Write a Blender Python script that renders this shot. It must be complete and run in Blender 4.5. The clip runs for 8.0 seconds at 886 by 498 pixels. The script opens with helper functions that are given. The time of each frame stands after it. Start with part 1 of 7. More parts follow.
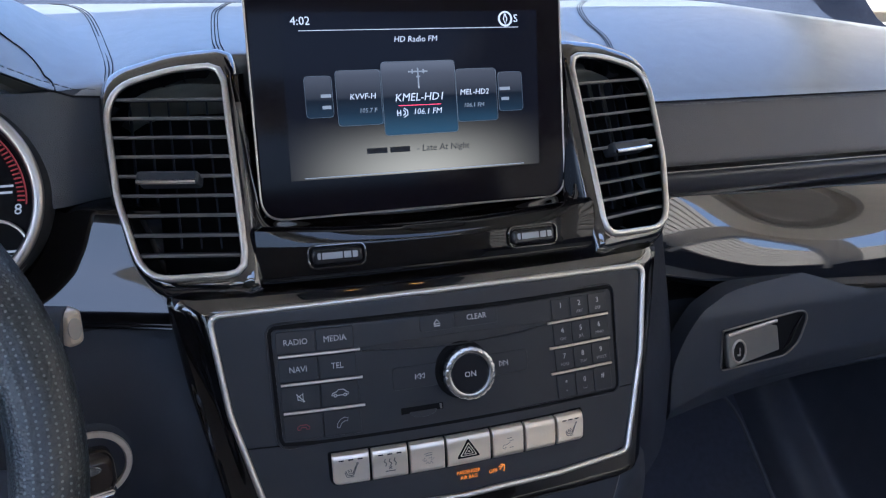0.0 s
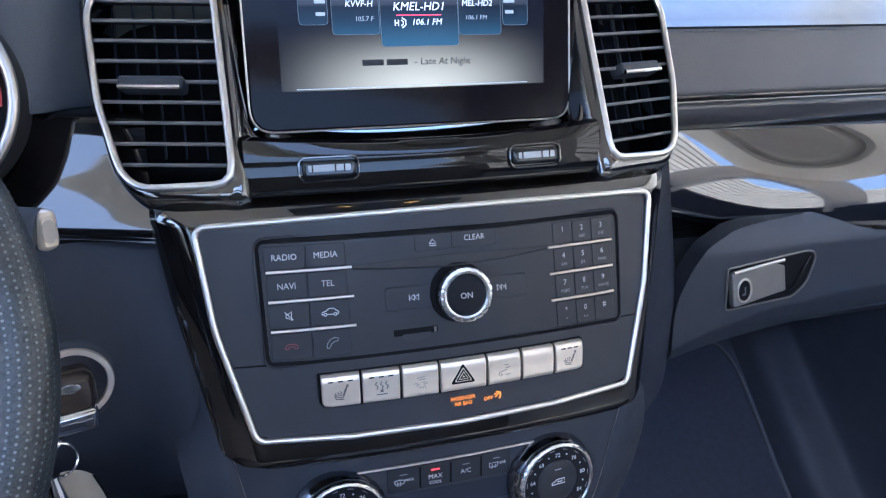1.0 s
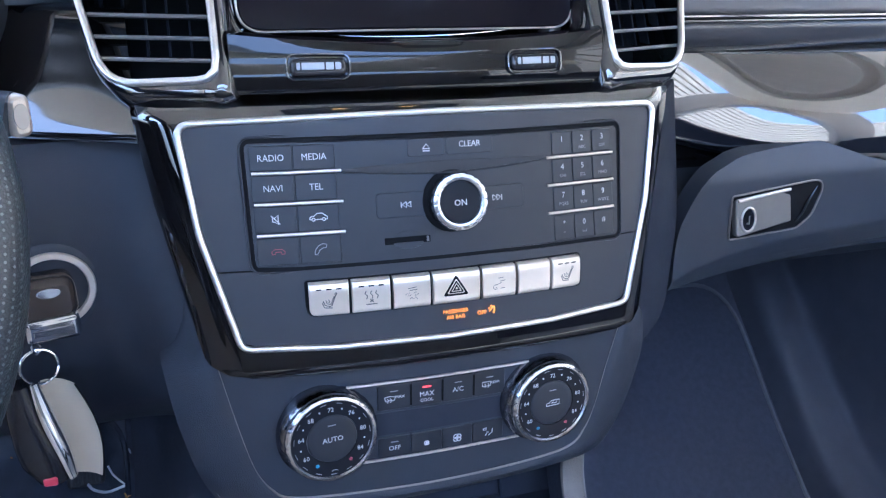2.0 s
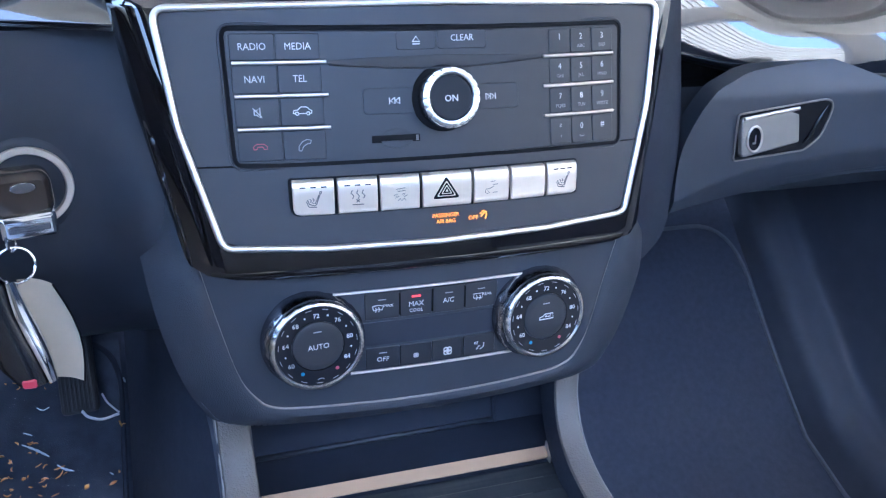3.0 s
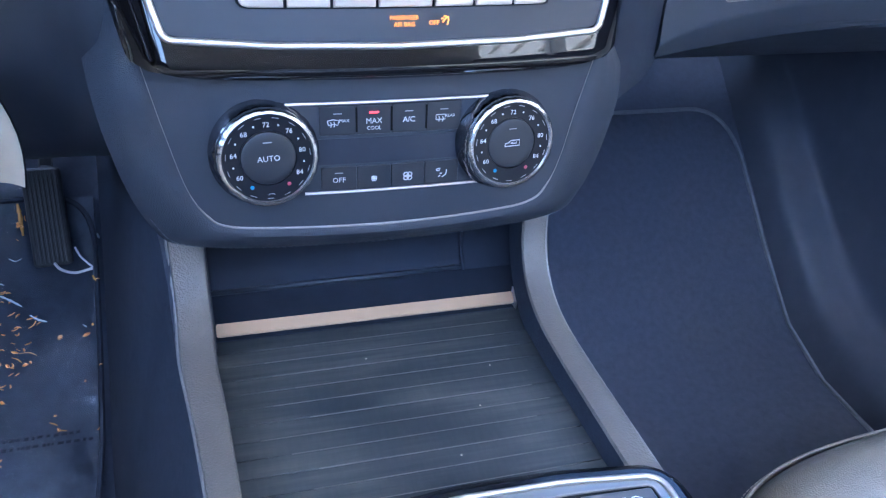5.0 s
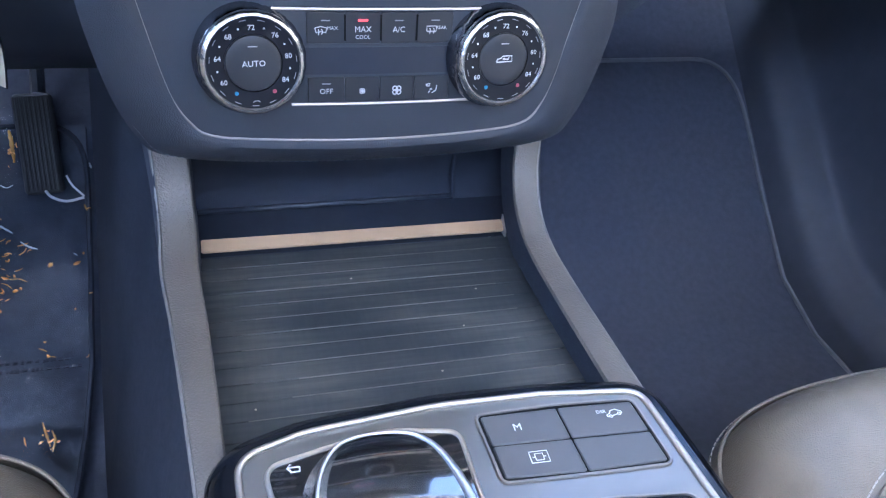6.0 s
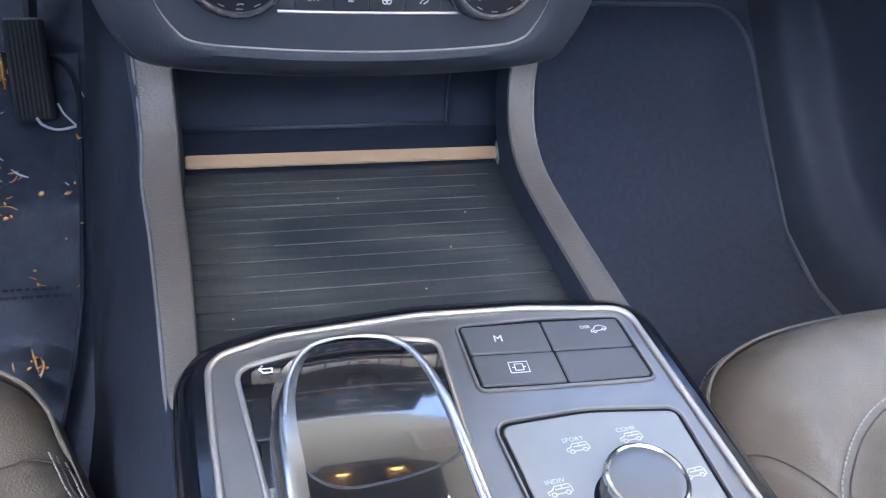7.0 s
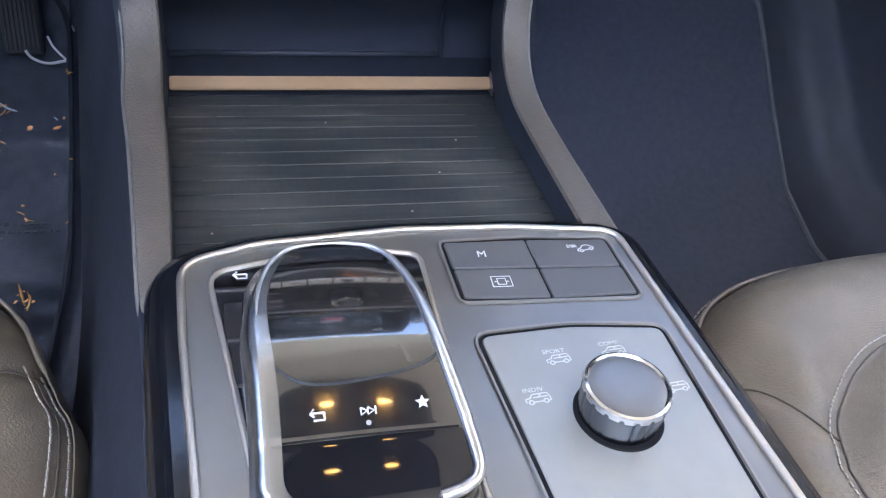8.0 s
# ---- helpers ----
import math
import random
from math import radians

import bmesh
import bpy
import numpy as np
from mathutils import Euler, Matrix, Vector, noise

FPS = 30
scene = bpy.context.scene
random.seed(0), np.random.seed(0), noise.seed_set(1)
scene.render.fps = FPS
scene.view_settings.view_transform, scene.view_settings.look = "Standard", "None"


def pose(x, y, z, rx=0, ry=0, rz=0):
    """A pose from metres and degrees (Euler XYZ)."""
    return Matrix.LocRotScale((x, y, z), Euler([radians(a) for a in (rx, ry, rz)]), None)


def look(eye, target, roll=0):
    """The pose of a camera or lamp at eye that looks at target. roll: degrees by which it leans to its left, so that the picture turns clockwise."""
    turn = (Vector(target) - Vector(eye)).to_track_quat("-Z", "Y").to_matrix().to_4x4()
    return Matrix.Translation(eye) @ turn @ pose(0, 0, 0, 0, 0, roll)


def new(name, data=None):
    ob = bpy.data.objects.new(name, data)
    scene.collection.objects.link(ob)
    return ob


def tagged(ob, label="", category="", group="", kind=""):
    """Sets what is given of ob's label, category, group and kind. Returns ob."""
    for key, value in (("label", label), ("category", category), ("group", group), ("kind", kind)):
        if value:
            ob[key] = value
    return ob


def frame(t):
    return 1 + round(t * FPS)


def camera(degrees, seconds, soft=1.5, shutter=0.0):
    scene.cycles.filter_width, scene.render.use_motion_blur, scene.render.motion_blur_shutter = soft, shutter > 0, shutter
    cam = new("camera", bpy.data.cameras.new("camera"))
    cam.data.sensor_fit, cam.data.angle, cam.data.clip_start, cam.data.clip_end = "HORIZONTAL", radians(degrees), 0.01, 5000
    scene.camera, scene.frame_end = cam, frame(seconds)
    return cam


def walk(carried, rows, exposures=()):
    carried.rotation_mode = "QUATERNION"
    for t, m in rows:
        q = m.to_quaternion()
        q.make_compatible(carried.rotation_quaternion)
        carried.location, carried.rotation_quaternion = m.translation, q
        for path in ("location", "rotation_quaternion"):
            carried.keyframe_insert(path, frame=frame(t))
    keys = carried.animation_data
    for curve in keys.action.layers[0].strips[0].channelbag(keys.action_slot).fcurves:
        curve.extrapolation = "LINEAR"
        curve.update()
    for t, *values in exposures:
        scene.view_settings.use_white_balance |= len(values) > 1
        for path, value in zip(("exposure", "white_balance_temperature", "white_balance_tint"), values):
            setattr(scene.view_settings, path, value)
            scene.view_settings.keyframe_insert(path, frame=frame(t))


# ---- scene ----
# The camera and its way, in metres; z = 0 is the car's floor, x = 0 the middle of the dashboard, y points to the windscreen.
cam = camera(59.8, 8.0, soft=1.2)
ROWS = [
    (0.0, -0.1474, -0.0054, 0.8525, 72.21, 0.40, -17.89),
    (0.5, -0.1454, -0.0007, 0.8341, 71.09, -0.09, -17.71),
    (1.0, -0.1419, 0.0051, 0.8149, 69.81, -0.56, -17.57),
    (1.5, -0.1395, 0.0064, 0.7944, 68.70, -0.95, -17.43),
    (3.0, -0.1243, 0.0051, 0.7341, 64.57, -1.61, -16.48),
    (3.5, -0.1185, 0.0017, 0.7165, 63.02, -1.86, -16.07),
    (4.0, -0.1093, 0.0007, 0.6994, 61.46, -2.12, -15.73),
    (4.5, -0.1016, -0.0035, 0.6840, 59.83, -2.55, -15.54),
    (6.0, -0.0874, -0.0261, 0.6409, 55.90, -4.39, -14.18),
    (6.5, -0.0817, -0.0274, 0.6236, 54.52, -4.94, -13.57),
    (7.0, -0.0752, -0.0359, 0.6108, 53.24, -5.32, -12.99),
    (7.5, -0.0690, -0.0429, 0.5959, 51.96, -5.82, -12.42),
    (8.0, -0.0658, -0.0466, 0.5830, 51.00, -6.32, -12.09),
]
EXPOSURES = [(0.0, 1.82, 5000, 10), (0.5, 2.3, 4930, 10), (1.0, 2.76, 4720, 10), (1.5, 3.08, 4570, 10), (3.0, 3.47, 4360, 9), (4.5, 3.68, 4180, 9), (6.0, 3.78, 4680, 9), (7.0, 3.66, 5080, 9), (8.0, 3.50, 5260, 9)]
walk(cam, [(t, pose(x, y, z, rx, ry, rz)) for t, x, y, z, rx, ry, rz in ROWS], EXPOSURES)

# ---- daylight: blue sky through the glass, a sun that the roof keeps out ----
world = bpy.data.worlds.new("sky")
scene.world = world
world.use_nodes = True
wn = world.node_tree.nodes
sky = wn.new("ShaderNodeTexSky")
sky.sky_type, sky.sun_disc, sky.dust_density = "NISHITA", False, 6.0
SUN_HIGH, SUN_ROUND = 70.0, 222.0
sky.sun_elevation, sky.sun_rotation = radians(SUN_HIGH), radians(SUN_ROUND)
world.node_tree.links.new(sky.outputs[0], wn["Background"].inputs[0])
wn["Background"].inputs[1].default_value = 0.15
sun = new("sun", bpy.data.lights.new("sun", "SUN"))
sun.data.energy, sun.data.angle, sun.data.color = 5.0, radians(0.5), (1.0, 0.95, 0.86)
sa, se = radians(SUN_ROUND), radians(SUN_HIGH)
to_sun = Vector((math.sin(sa) * math.cos(se), math.cos(sa) * math.cos(se), math.sin(se)))
sun.matrix_world = look(to_sun * 20, (0, 0, 0))


# ---- materials ----
def material(name, color, rough=0.5, metal=0.0, vary=0.15, grain=40.0, bump=0.0, bump_scale=600.0, kind="noise", coat=0.0, spec=0.5, stain=0.0, coat_ior=1.5, coat_rough=0.02):
    m = bpy.data.materials.new(name)
    m.use_nodes = True
    n, l = m.node_tree.nodes, m.node_tree.links
    b = n["Principled BSDF"]
    b.inputs["Metallic"].default_value = metal
    b.inputs["Coat Weight"].default_value = coat
    b.inputs["Coat IOR"].default_value = coat_ior
    b.inputs["Coat Roughness"].default_value = coat_rough
    b.inputs["Specular IOR Level"].default_value = spec
    geo = n.new("ShaderNodeNewGeometry")
    big = n.new("ShaderNodeTexNoise")
    big.inputs["Scale"].default_value, big.inputs["Detail"].default_value = grain, 6
    l.new(geo.outputs["Position"], big.inputs["Vector"])
    mix = n.new("ShaderNodeMix")
    mix.data_type = "RGBA"
    mix.inputs["A"].default_value = (*[c * (1 - vary) for c in color], 1)
    mix.inputs["B"].default_value = (*[min(1, c * (1 + vary)) for c in color], 1)
    l.new(big.outputs["Fac"], mix.inputs["Factor"])
    l.new(mix.outputs["Result"], b.inputs["Base Color"])
    rr = n.new("ShaderNodeMapRange")
    rr.inputs["To Min"].default_value = max(0.01, rough * (1 - 0.6 * vary) - stain)
    rr.inputs["To Max"].default_value = min(1, rough * (1 + 0.6 * vary) + stain)
    fine = n.new("ShaderNodeTexNoise")
    fine.inputs["Scale"].default_value, fine.inputs["Detail"].default_value = grain * 5, 8
    l.new(geo.outputs["Position"], fine.inputs["Vector"])
    l.new(fine.outputs["Fac"], rr.inputs["Value"])
    l.new(rr.outputs["Result"], b.inputs["Roughness"])
    if bump:
        if kind == "leather":
            t = n.new("ShaderNodeTexVoronoi")
            t.feature = "SMOOTH_F1"
            out = t.outputs["Distance"]
        else:
            t = n.new("ShaderNodeTexNoise")
            t.inputs["Detail"].default_value = 4
            out = t.outputs["Fac"]
        t.inputs["Scale"].default_value = bump_scale
        l.new(geo.outputs["Position"], t.inputs["Vector"])
        bp = n.new("ShaderNodeBump")
        bp.inputs["Strength"].default_value, bp.inputs["Distance"].default_value = bump, 0.001
        l.new(out, bp.inputs["Height"])
        l.new(bp.outputs["Normal"], b.inputs["Normal"])
    return m


def glowing(name, color, strength):
    m = bpy.data.materials.new(name)
    m.use_nodes = True
    b = m.node_tree.nodes["Principled BSDF"]
    b.inputs["Base Color"].default_value = (*[0.3 * c for c in color], 1)
    b.inputs["Emission Color"].default_value = (*color, 1)
    b.inputs["Emission Strength"].default_value = strength
    return m


PLASTIC = material("soft_touch_plastic", (0.034, 0.039, 0.050), 0.48, vary=0.2, grain=25, bump=0.25, bump_scale=1800)
PANEL = material("charcoal_panel", (0.029, 0.031, 0.037), 0.4, vary=0.12, grain=30, bump=0.1, bump_scale=2500)
KEYCAP = material("charcoal_keys", (0.023, 0.025, 0.030), 0.4, vary=0.12, grain=60, bump=0.06, bump_scale=2500)
GLOSS = material("piano_black", (0.006, 0.006, 0.008), 0.05, vary=0.25, grain=8, coat=1.0, stain=0.025, spec=1.0, coat_ior=1.8)
GLOSS_DARK = material("black_lacquer", (0.007, 0.006, 0.006), 0.05, vary=0.25, grain=8, coat=0.42, spec=0.6, stain=0.01)
BEZEL = material("bezel_lacquer", (0.006, 0.0055, 0.006), 0.04, vary=0.25, grain=8, coat=0.12, spec=0.4, stain=0.01)
BASE_LACQUER = material("dark_console_lacquer", (0.006, 0.007, 0.010), 0.12, vary=0.25, grain=8, spec=0.3, stain=0.03)
TOUCH_GLOSS = material("smudged_touch_lacquer", (0.007, 0.007, 0.008), 0.10, vary=0.25, grain=12, coat=1.0, stain=0.05, spec=1.0, coat_ior=1.85, coat_rough=0.035)
KNOB_GRIP = material("blue_graphite_grip", (0.15, 0.165, 0.19), 0.22, 1.0, vary=0.08, grain=60)
PALM = material("scuffed_palm_lacquer", (0.007, 0.007, 0.009), 0.035, vary=0.3, grain=30, spec=0.6, stain=0.012)
SCREEN_CASE = material("screen_glass", (0.006, 0.005, 0.009), 0.08, vary=0.1, grain=8, spec=0.12)
# Black of parts and joints; in recesses and ducts it paints their shade.
BLACK = material("black_and_cavity_shade", (0.007, 0.007, 0.008), 0.7, vary=0.2, spec=0.15)
SLAT = material("vent_slat_plastic", (0.17, 0.163, 0.16), 0.34, vary=0.15, grain=60)
CHROME = material("satin_chrome", (0.80, 0.775, 0.74), 0.36, 1.0, vary=0.02, grain=40)
SKIRT = material("blue_grey_satin_metal", (0.40, 0.415, 0.44), 0.27, 1.0, vary=0.04, grain=40)
ARCH = material("satin_arch_metal", (0.68, 0.685, 0.70), 0.30, 1.0, vary=0.04, grain=40)
CHAMPAGNE = material("champagne_metal_line", (0.60, 0.56, 0.50), 0.38, 1.0, vary=0.04, grain=40)
BRIGHT = material("bright_chrome", (0.85, 0.86, 0.88), 0.08, 1.0, vary=0.05, grain=30)
DIAL_RING = material("dial_ring_metal", (0.66, 0.65, 0.64), 0.24, 1.0, vary=0.1, grain=120)
SCALE = material("scale_face_plastic", (0.010, 0.011, 0.015), 0.3, vary=0.1, spec=0.25)
DISPLAY = material("unlit_display", (0.030, 0.034, 0.046), 0.3, vary=0.15, grain=50, spec=0.3)
SATIN_LINE = material("satin_trim_line", (0.68, 0.62, 0.55), 0.42, 1.0, vary=0.08, grain=60)
EDGE_LINE = material("dull_edge_line", (0.30, 0.275, 0.25), 0.48, 0.8, vary=0.15, grain=60)
# Amber highlight of the clear film, put into the crease's own colour.
AMBER_GLINT = material("amber_glint_on_fold", (0.98, 0.50, 0.15), 0.16, 0.5, vary=0.2, grain=200, coat=1.0, spec=1.0, coat_ior=1.8)
SILVER = material("silver_key_paint", (0.85, 0.76, 0.64), 0.30, 0.65, vary=0.06, grain=120, bump=0.05, bump_scale=3000)
ALU = material("brushed_aluminium", (0.62, 0.58, 0.53), 0.35, 0.9, vary=0.08, grain=70)
HANDLE = material("dull_silver_handle", (0.31, 0.30, 0.28), 0.42, 0.85, vary=0.08, grain=70, bump=0.04, bump_scale=3000)
BRONZE = material("warm_metal_bar", (0.30, 0.205, 0.12), 0.5, 0.55, vary=0.06, grain=60)
CONSOLE = material("graphite_console_paint", (0.20, 0.195, 0.187), 0.30, 0.7, vary=0.1, grain=60, bump=0.05, bump_scale=3000)
BEVEL = material("graphite_edge", (0.27, 0.255, 0.235), 0.42, 0.9, vary=0.08, grain=60)
KNEE_SKIN = material("knee_panel_plastic", (0.027, 0.031, 0.041), 0.5, vary=0.2, grain=30, bump=0.25, bump_scale=1800, spec=0.4)
MODE = material("graphite_mode_plate", (0.262, 0.262, 0.252), 0.38, 0.5, vary=0.08, grain=80)
DASH_LEATHER = material("dashboard_leather", (0.128, 0.130, 0.110), 0.42, vary=0.15, grain=14, bump=0.35, bump_scale=1500, kind="leather", stain=0.1, spec=0.8, coat=0.7, coat_rough=0.31, coat_ior=1.95)
FACING_LEATHER = material("instrument_facing_leather", (0.088, 0.100, 0.118), 0.5, vary=0.15, grain=14, bump=0.35, bump_scale=1500, kind="leather", stain=0.06, spec=0.6)
BAND_LEATHER = material("dashboard_band_leather", (0.125, 0.122, 0.124), 0.5, vary=0.15, grain=14, bump=0.35, bump_scale=1500, kind="leather", stain=0.06, spec=0.5)
SATIN_BLACK = material("satin_black_lip", (0.06, 0.06, 0.066), 0.26, vary=0.15, grain=20, spec=0.6)
FLANK = material("padded_flank_leather", (0.034, 0.038, 0.048), 0.55, vary=0.15, grain=14, bump=0.35, bump_scale=1500, kind="leather", stain=0.05, spec=0.4)
SEAT_LEATHER = material("seat_leather", (0.172, 0.147, 0.110), 0.40, vary=0.3, grain=22, bump=0.42, bump_scale=900, kind="leather", stain=0.08)
WHEEL_LEATHER = material("wheel_leather", (0.018, 0.023, 0.027), 0.36, vary=0.3, grain=20, bump=0.6, bump_scale=900, kind="leather", spec=0.7, coat=0.4, coat_rough=0.28)
PINHOLE = material("pinhole_edge", (0.17, 0.19, 0.195), 0.5, vary=0.3, grain=90)
PILLAR = material("console_side_padding", (0.108, 0.096, 0.083), 0.42, vary=0.2, grain=22, bump=0.4, bump_scale=850, kind="leather")
CARPET = material("carpet", (0.070, 0.075, 0.097), 0.95, vary=0.25, grain=120, bump=0.5, bump_scale=900, spec=0.1)
FOOT_TRIM = material("footwell_side_trim", (0.062, 0.066, 0.082), 0.5, vary=0.2, grain=40, bump=0.2, bump_scale=1500, spec=0.4)
DRIVER_MAT = material("driver_mat_cloth", (0.060, 0.066, 0.084), 0.8, vary=0.35, grain=60, bump=0.4, bump_scale=900, spec=0.2)
WELT = material("mat_edging", (0.12, 0.125, 0.14), 0.7, vary=0.2, grain=150)
FILM_INK = material("film_print", (0.036, 0.039, 0.050), 0.95, vary=0.1, spec=0.0)
CONSOLE_KEY = material("console_key_plastic", (0.080, 0.080, 0.083), 0.4, vary=0.12, grain=60, bump=0.06, bump_scale=2500)
GUNMETAL = material("dark_polished_metal", (0.30, 0.30, 0.32), 0.16, 1.0, vary=0.08, grain=60)
RING = material("polished_ring", (0.66, 0.66, 0.67), 0.18, 1.0, vary=0.05, grain=50)
LINE = material("lid_inlay", (0.13, 0.125, 0.11), 0.45, 0.3, vary=0.35, grain=90)
THREAD = material("grey_thread", (0.22, 0.22, 0.22), 0.8, vary=0.2, grain=300)
SEAM_BROWN = material("seat_crease", (0.085, 0.073, 0.058), 0.7, vary=0.2, grain=60)
# Pale highlight of the clear film, painted as a crease colour.
PALE_GLINT = material("pale_glint_on_fold", (0.55, 0.60, 0.64), 0.12, vary=0.2, grain=200, coat=1.0, spec=1.0)
SWITCH_BAR = material("pale_switch_bar", (0.42, 0.44, 0.47), 0.35, 0.2, vary=0.1, grain=80)
KNOB_CAP = material("satin_knob_cap", (0.16, 0.162, 0.162), 0.33, 0.6, vary=0.06, grain=80)
SEAT_THREAD = material("pale_seat_thread", (0.38, 0.35, 0.31), 0.8, vary=0.2, grain=300)
DARK_THREAD = material("dark_thread", (0.012, 0.013, 0.016), 0.8, vary=0.2, grain=300)
HEADLINER = material("beige_headliner", (0.72, 0.66, 0.56), 0.95, vary=0.08, grain=80, bump=0.3, bump_scale=900, spec=0.1)
PRINT = material("white_print", (0.64, 0.64, 0.66), 0.5, vary=0.05)
DULL_PRINT = material("worn_pale_print", (0.50, 0.50, 0.51), 0.5, vary=0.12, grain=200)
DIM = material("dim_print", (0.3, 0.3, 0.32), 0.5, vary=0.05)
REDPRINT = material("red_print", (0.32, 0.06, 0.08), 0.5, vary=0.05)
ENGRAVED = material("engraved_grey", (0.12, 0.115, 0.11), 0.5, vary=0.1)
BLUE_DOT = glowing("blue_dot", (0.1, 0.45, 0.8), 0.03)
RED_DOT = glowing("red_dot", (0.8, 0.15, 0.22), 0.03)
AMBER = glowing("amber_telltale", (1.0, 0.265, 0.016), 0.28)
RED_LED = glowing("red_led", (1.0, 0.05, 0.05), 0.3)
RED_MARK = glowing("red_scale", (0.5, 0.06, 0.06), 0.1)
WHITE_MARK = glowing("white_scale", (0.9, 0.9, 0.95), 0.10)
LAMP = glowing("reading_lamp_glow", (1.0, 0.47, 0.10), 6.0)
SCREEN_TEXT = glowing("screen_lettering", (0.95, 0.95, 1.0), 0.24)
SCREEN_DARK = glowing("screen_dark_lettering", (0.02, 0.02, 0.025), 0.05)
SCREEN_GREY = glowing("screen_grey_lettering", (0.45, 0.47, 0.5), 0.18)
SCREEN_RED = glowing("screen_red_line", (0.9, 0.05, 0.1), 0.7)
PAPER = material("cream_paper_tag", (0.46, 0.40, 0.30), 0.7, vary=0.08, grain=60)
KEY_BROWN = material("smoked_key_shell", (0.075, 0.058, 0.045), 0.14, 0.4, vary=0.2, grain=60, coat=0.6)
FOB = material("key_fob_plastic", (0.012, 0.012, 0.014), 0.16, vary=0.2, grain=40)
BEIGE_TRIM = material("beige_door_trim", (0.62, 0.55, 0.45), 0.7, vary=0.12, grain=20, bump=0.2, bump_scale=900)
GREY_RUBBER = material("ribbed_rubber", (0.03, 0.03, 0.032), 0.6, vary=0.2, grain=80)
TUNNEL = material("tunnel_side_trim", (0.026, 0.030, 0.042), 0.7, vary=0.25, grain=40, bump=0.3, bump_scale=1500, spec=0.15)
# Leaf orange brightened to carry the amber light on the film.
GLINT_LEAF = material("glint_leaf", (0.90, 0.34, 0.07), 0.3, vary=0.4, coat=1.0, coat_ior=1.8, coat_rough=0.12, grain=90, bump=0.3, bump_scale=700)
STUCCO = material("beige_stucco", (0.42, 0.36, 0.275), 0.9, vary=0.1, grain=2, bump=0.4, bump_scale=60)
ASPHALT = material("concrete_driveway", (0.5, 0.47, 0.42), 0.9, vary=0.4, grain=3, bump=0.5, bump_scale=90)
GLASS_ORB = material("smoked_lens", (0.02, 0.02, 0.022), 0.08, vary=0.1)


def screen_glow(name, low, high, x0, x1, z0, z1, power):
    """A lit picture: dark above, with a pale glow that swells from the middle of its foot."""
    m = bpy.data.materials.new(name)
    m.use_nodes = True
    n, l = m.node_tree.nodes, m.node_tree.links
    b = n["Principled BSDF"]
    b.inputs["Base Color"].default_value = (0.003, 0.003, 0.004, 1)
    b.inputs["Roughness"].default_value = 0.12
    b.inputs["Specular IOR Level"].default_value = 0.08
    geo = n.new("ShaderNodeNewGeometry")
    sep = n.new("ShaderNodeSeparateXYZ")
    l.new(geo.outputs["Position"], sep.inputs[0])

    def ranged(out, a, bb, to0, to1):
        r = n.new("ShaderNodeMapRange")
        r.interpolation_type = "SMOOTHSTEP"
        r.inputs["From Min"].default_value, r.inputs["From Max"].default_value = a, bb
        r.inputs["To Min"].default_value, r.inputs["To Max"].default_value = to0, to1
        l.new(out, r.inputs["Value"])
        return r.outputs["Result"]

    def times(a, bb):
        r = n.new("ShaderNodeMath")
        r.operation = "MULTIPLY"
        l.new(a, r.inputs[0])
        l.new(bb, r.inputs[1])
        return r.outputs[0]

    up = ranged(sep.outputs["Z"], z0, z1, 1, 0)
    left = ranged(sep.outputs["X"], x0, x0 + (x1 - x0) * 0.5, 0, 1)
    right = ranged(sep.outputs["X"], x1, x1 - (x1 - x0) * 0.5, 0, 1)
    f = times(up, times(left, right))
    mix = n.new("ShaderNodeMix")
    mix.data_type = "RGBA"
    mix.inputs["A"].default_value, mix.inputs["B"].default_value = (*low, 1), (*high, 1)
    l.new(f, mix.inputs["Factor"])
    l.new(mix.outputs["Result"], b.inputs["Emission Color"])
    b.inputs["Emission Strength"].default_value = power
    return m


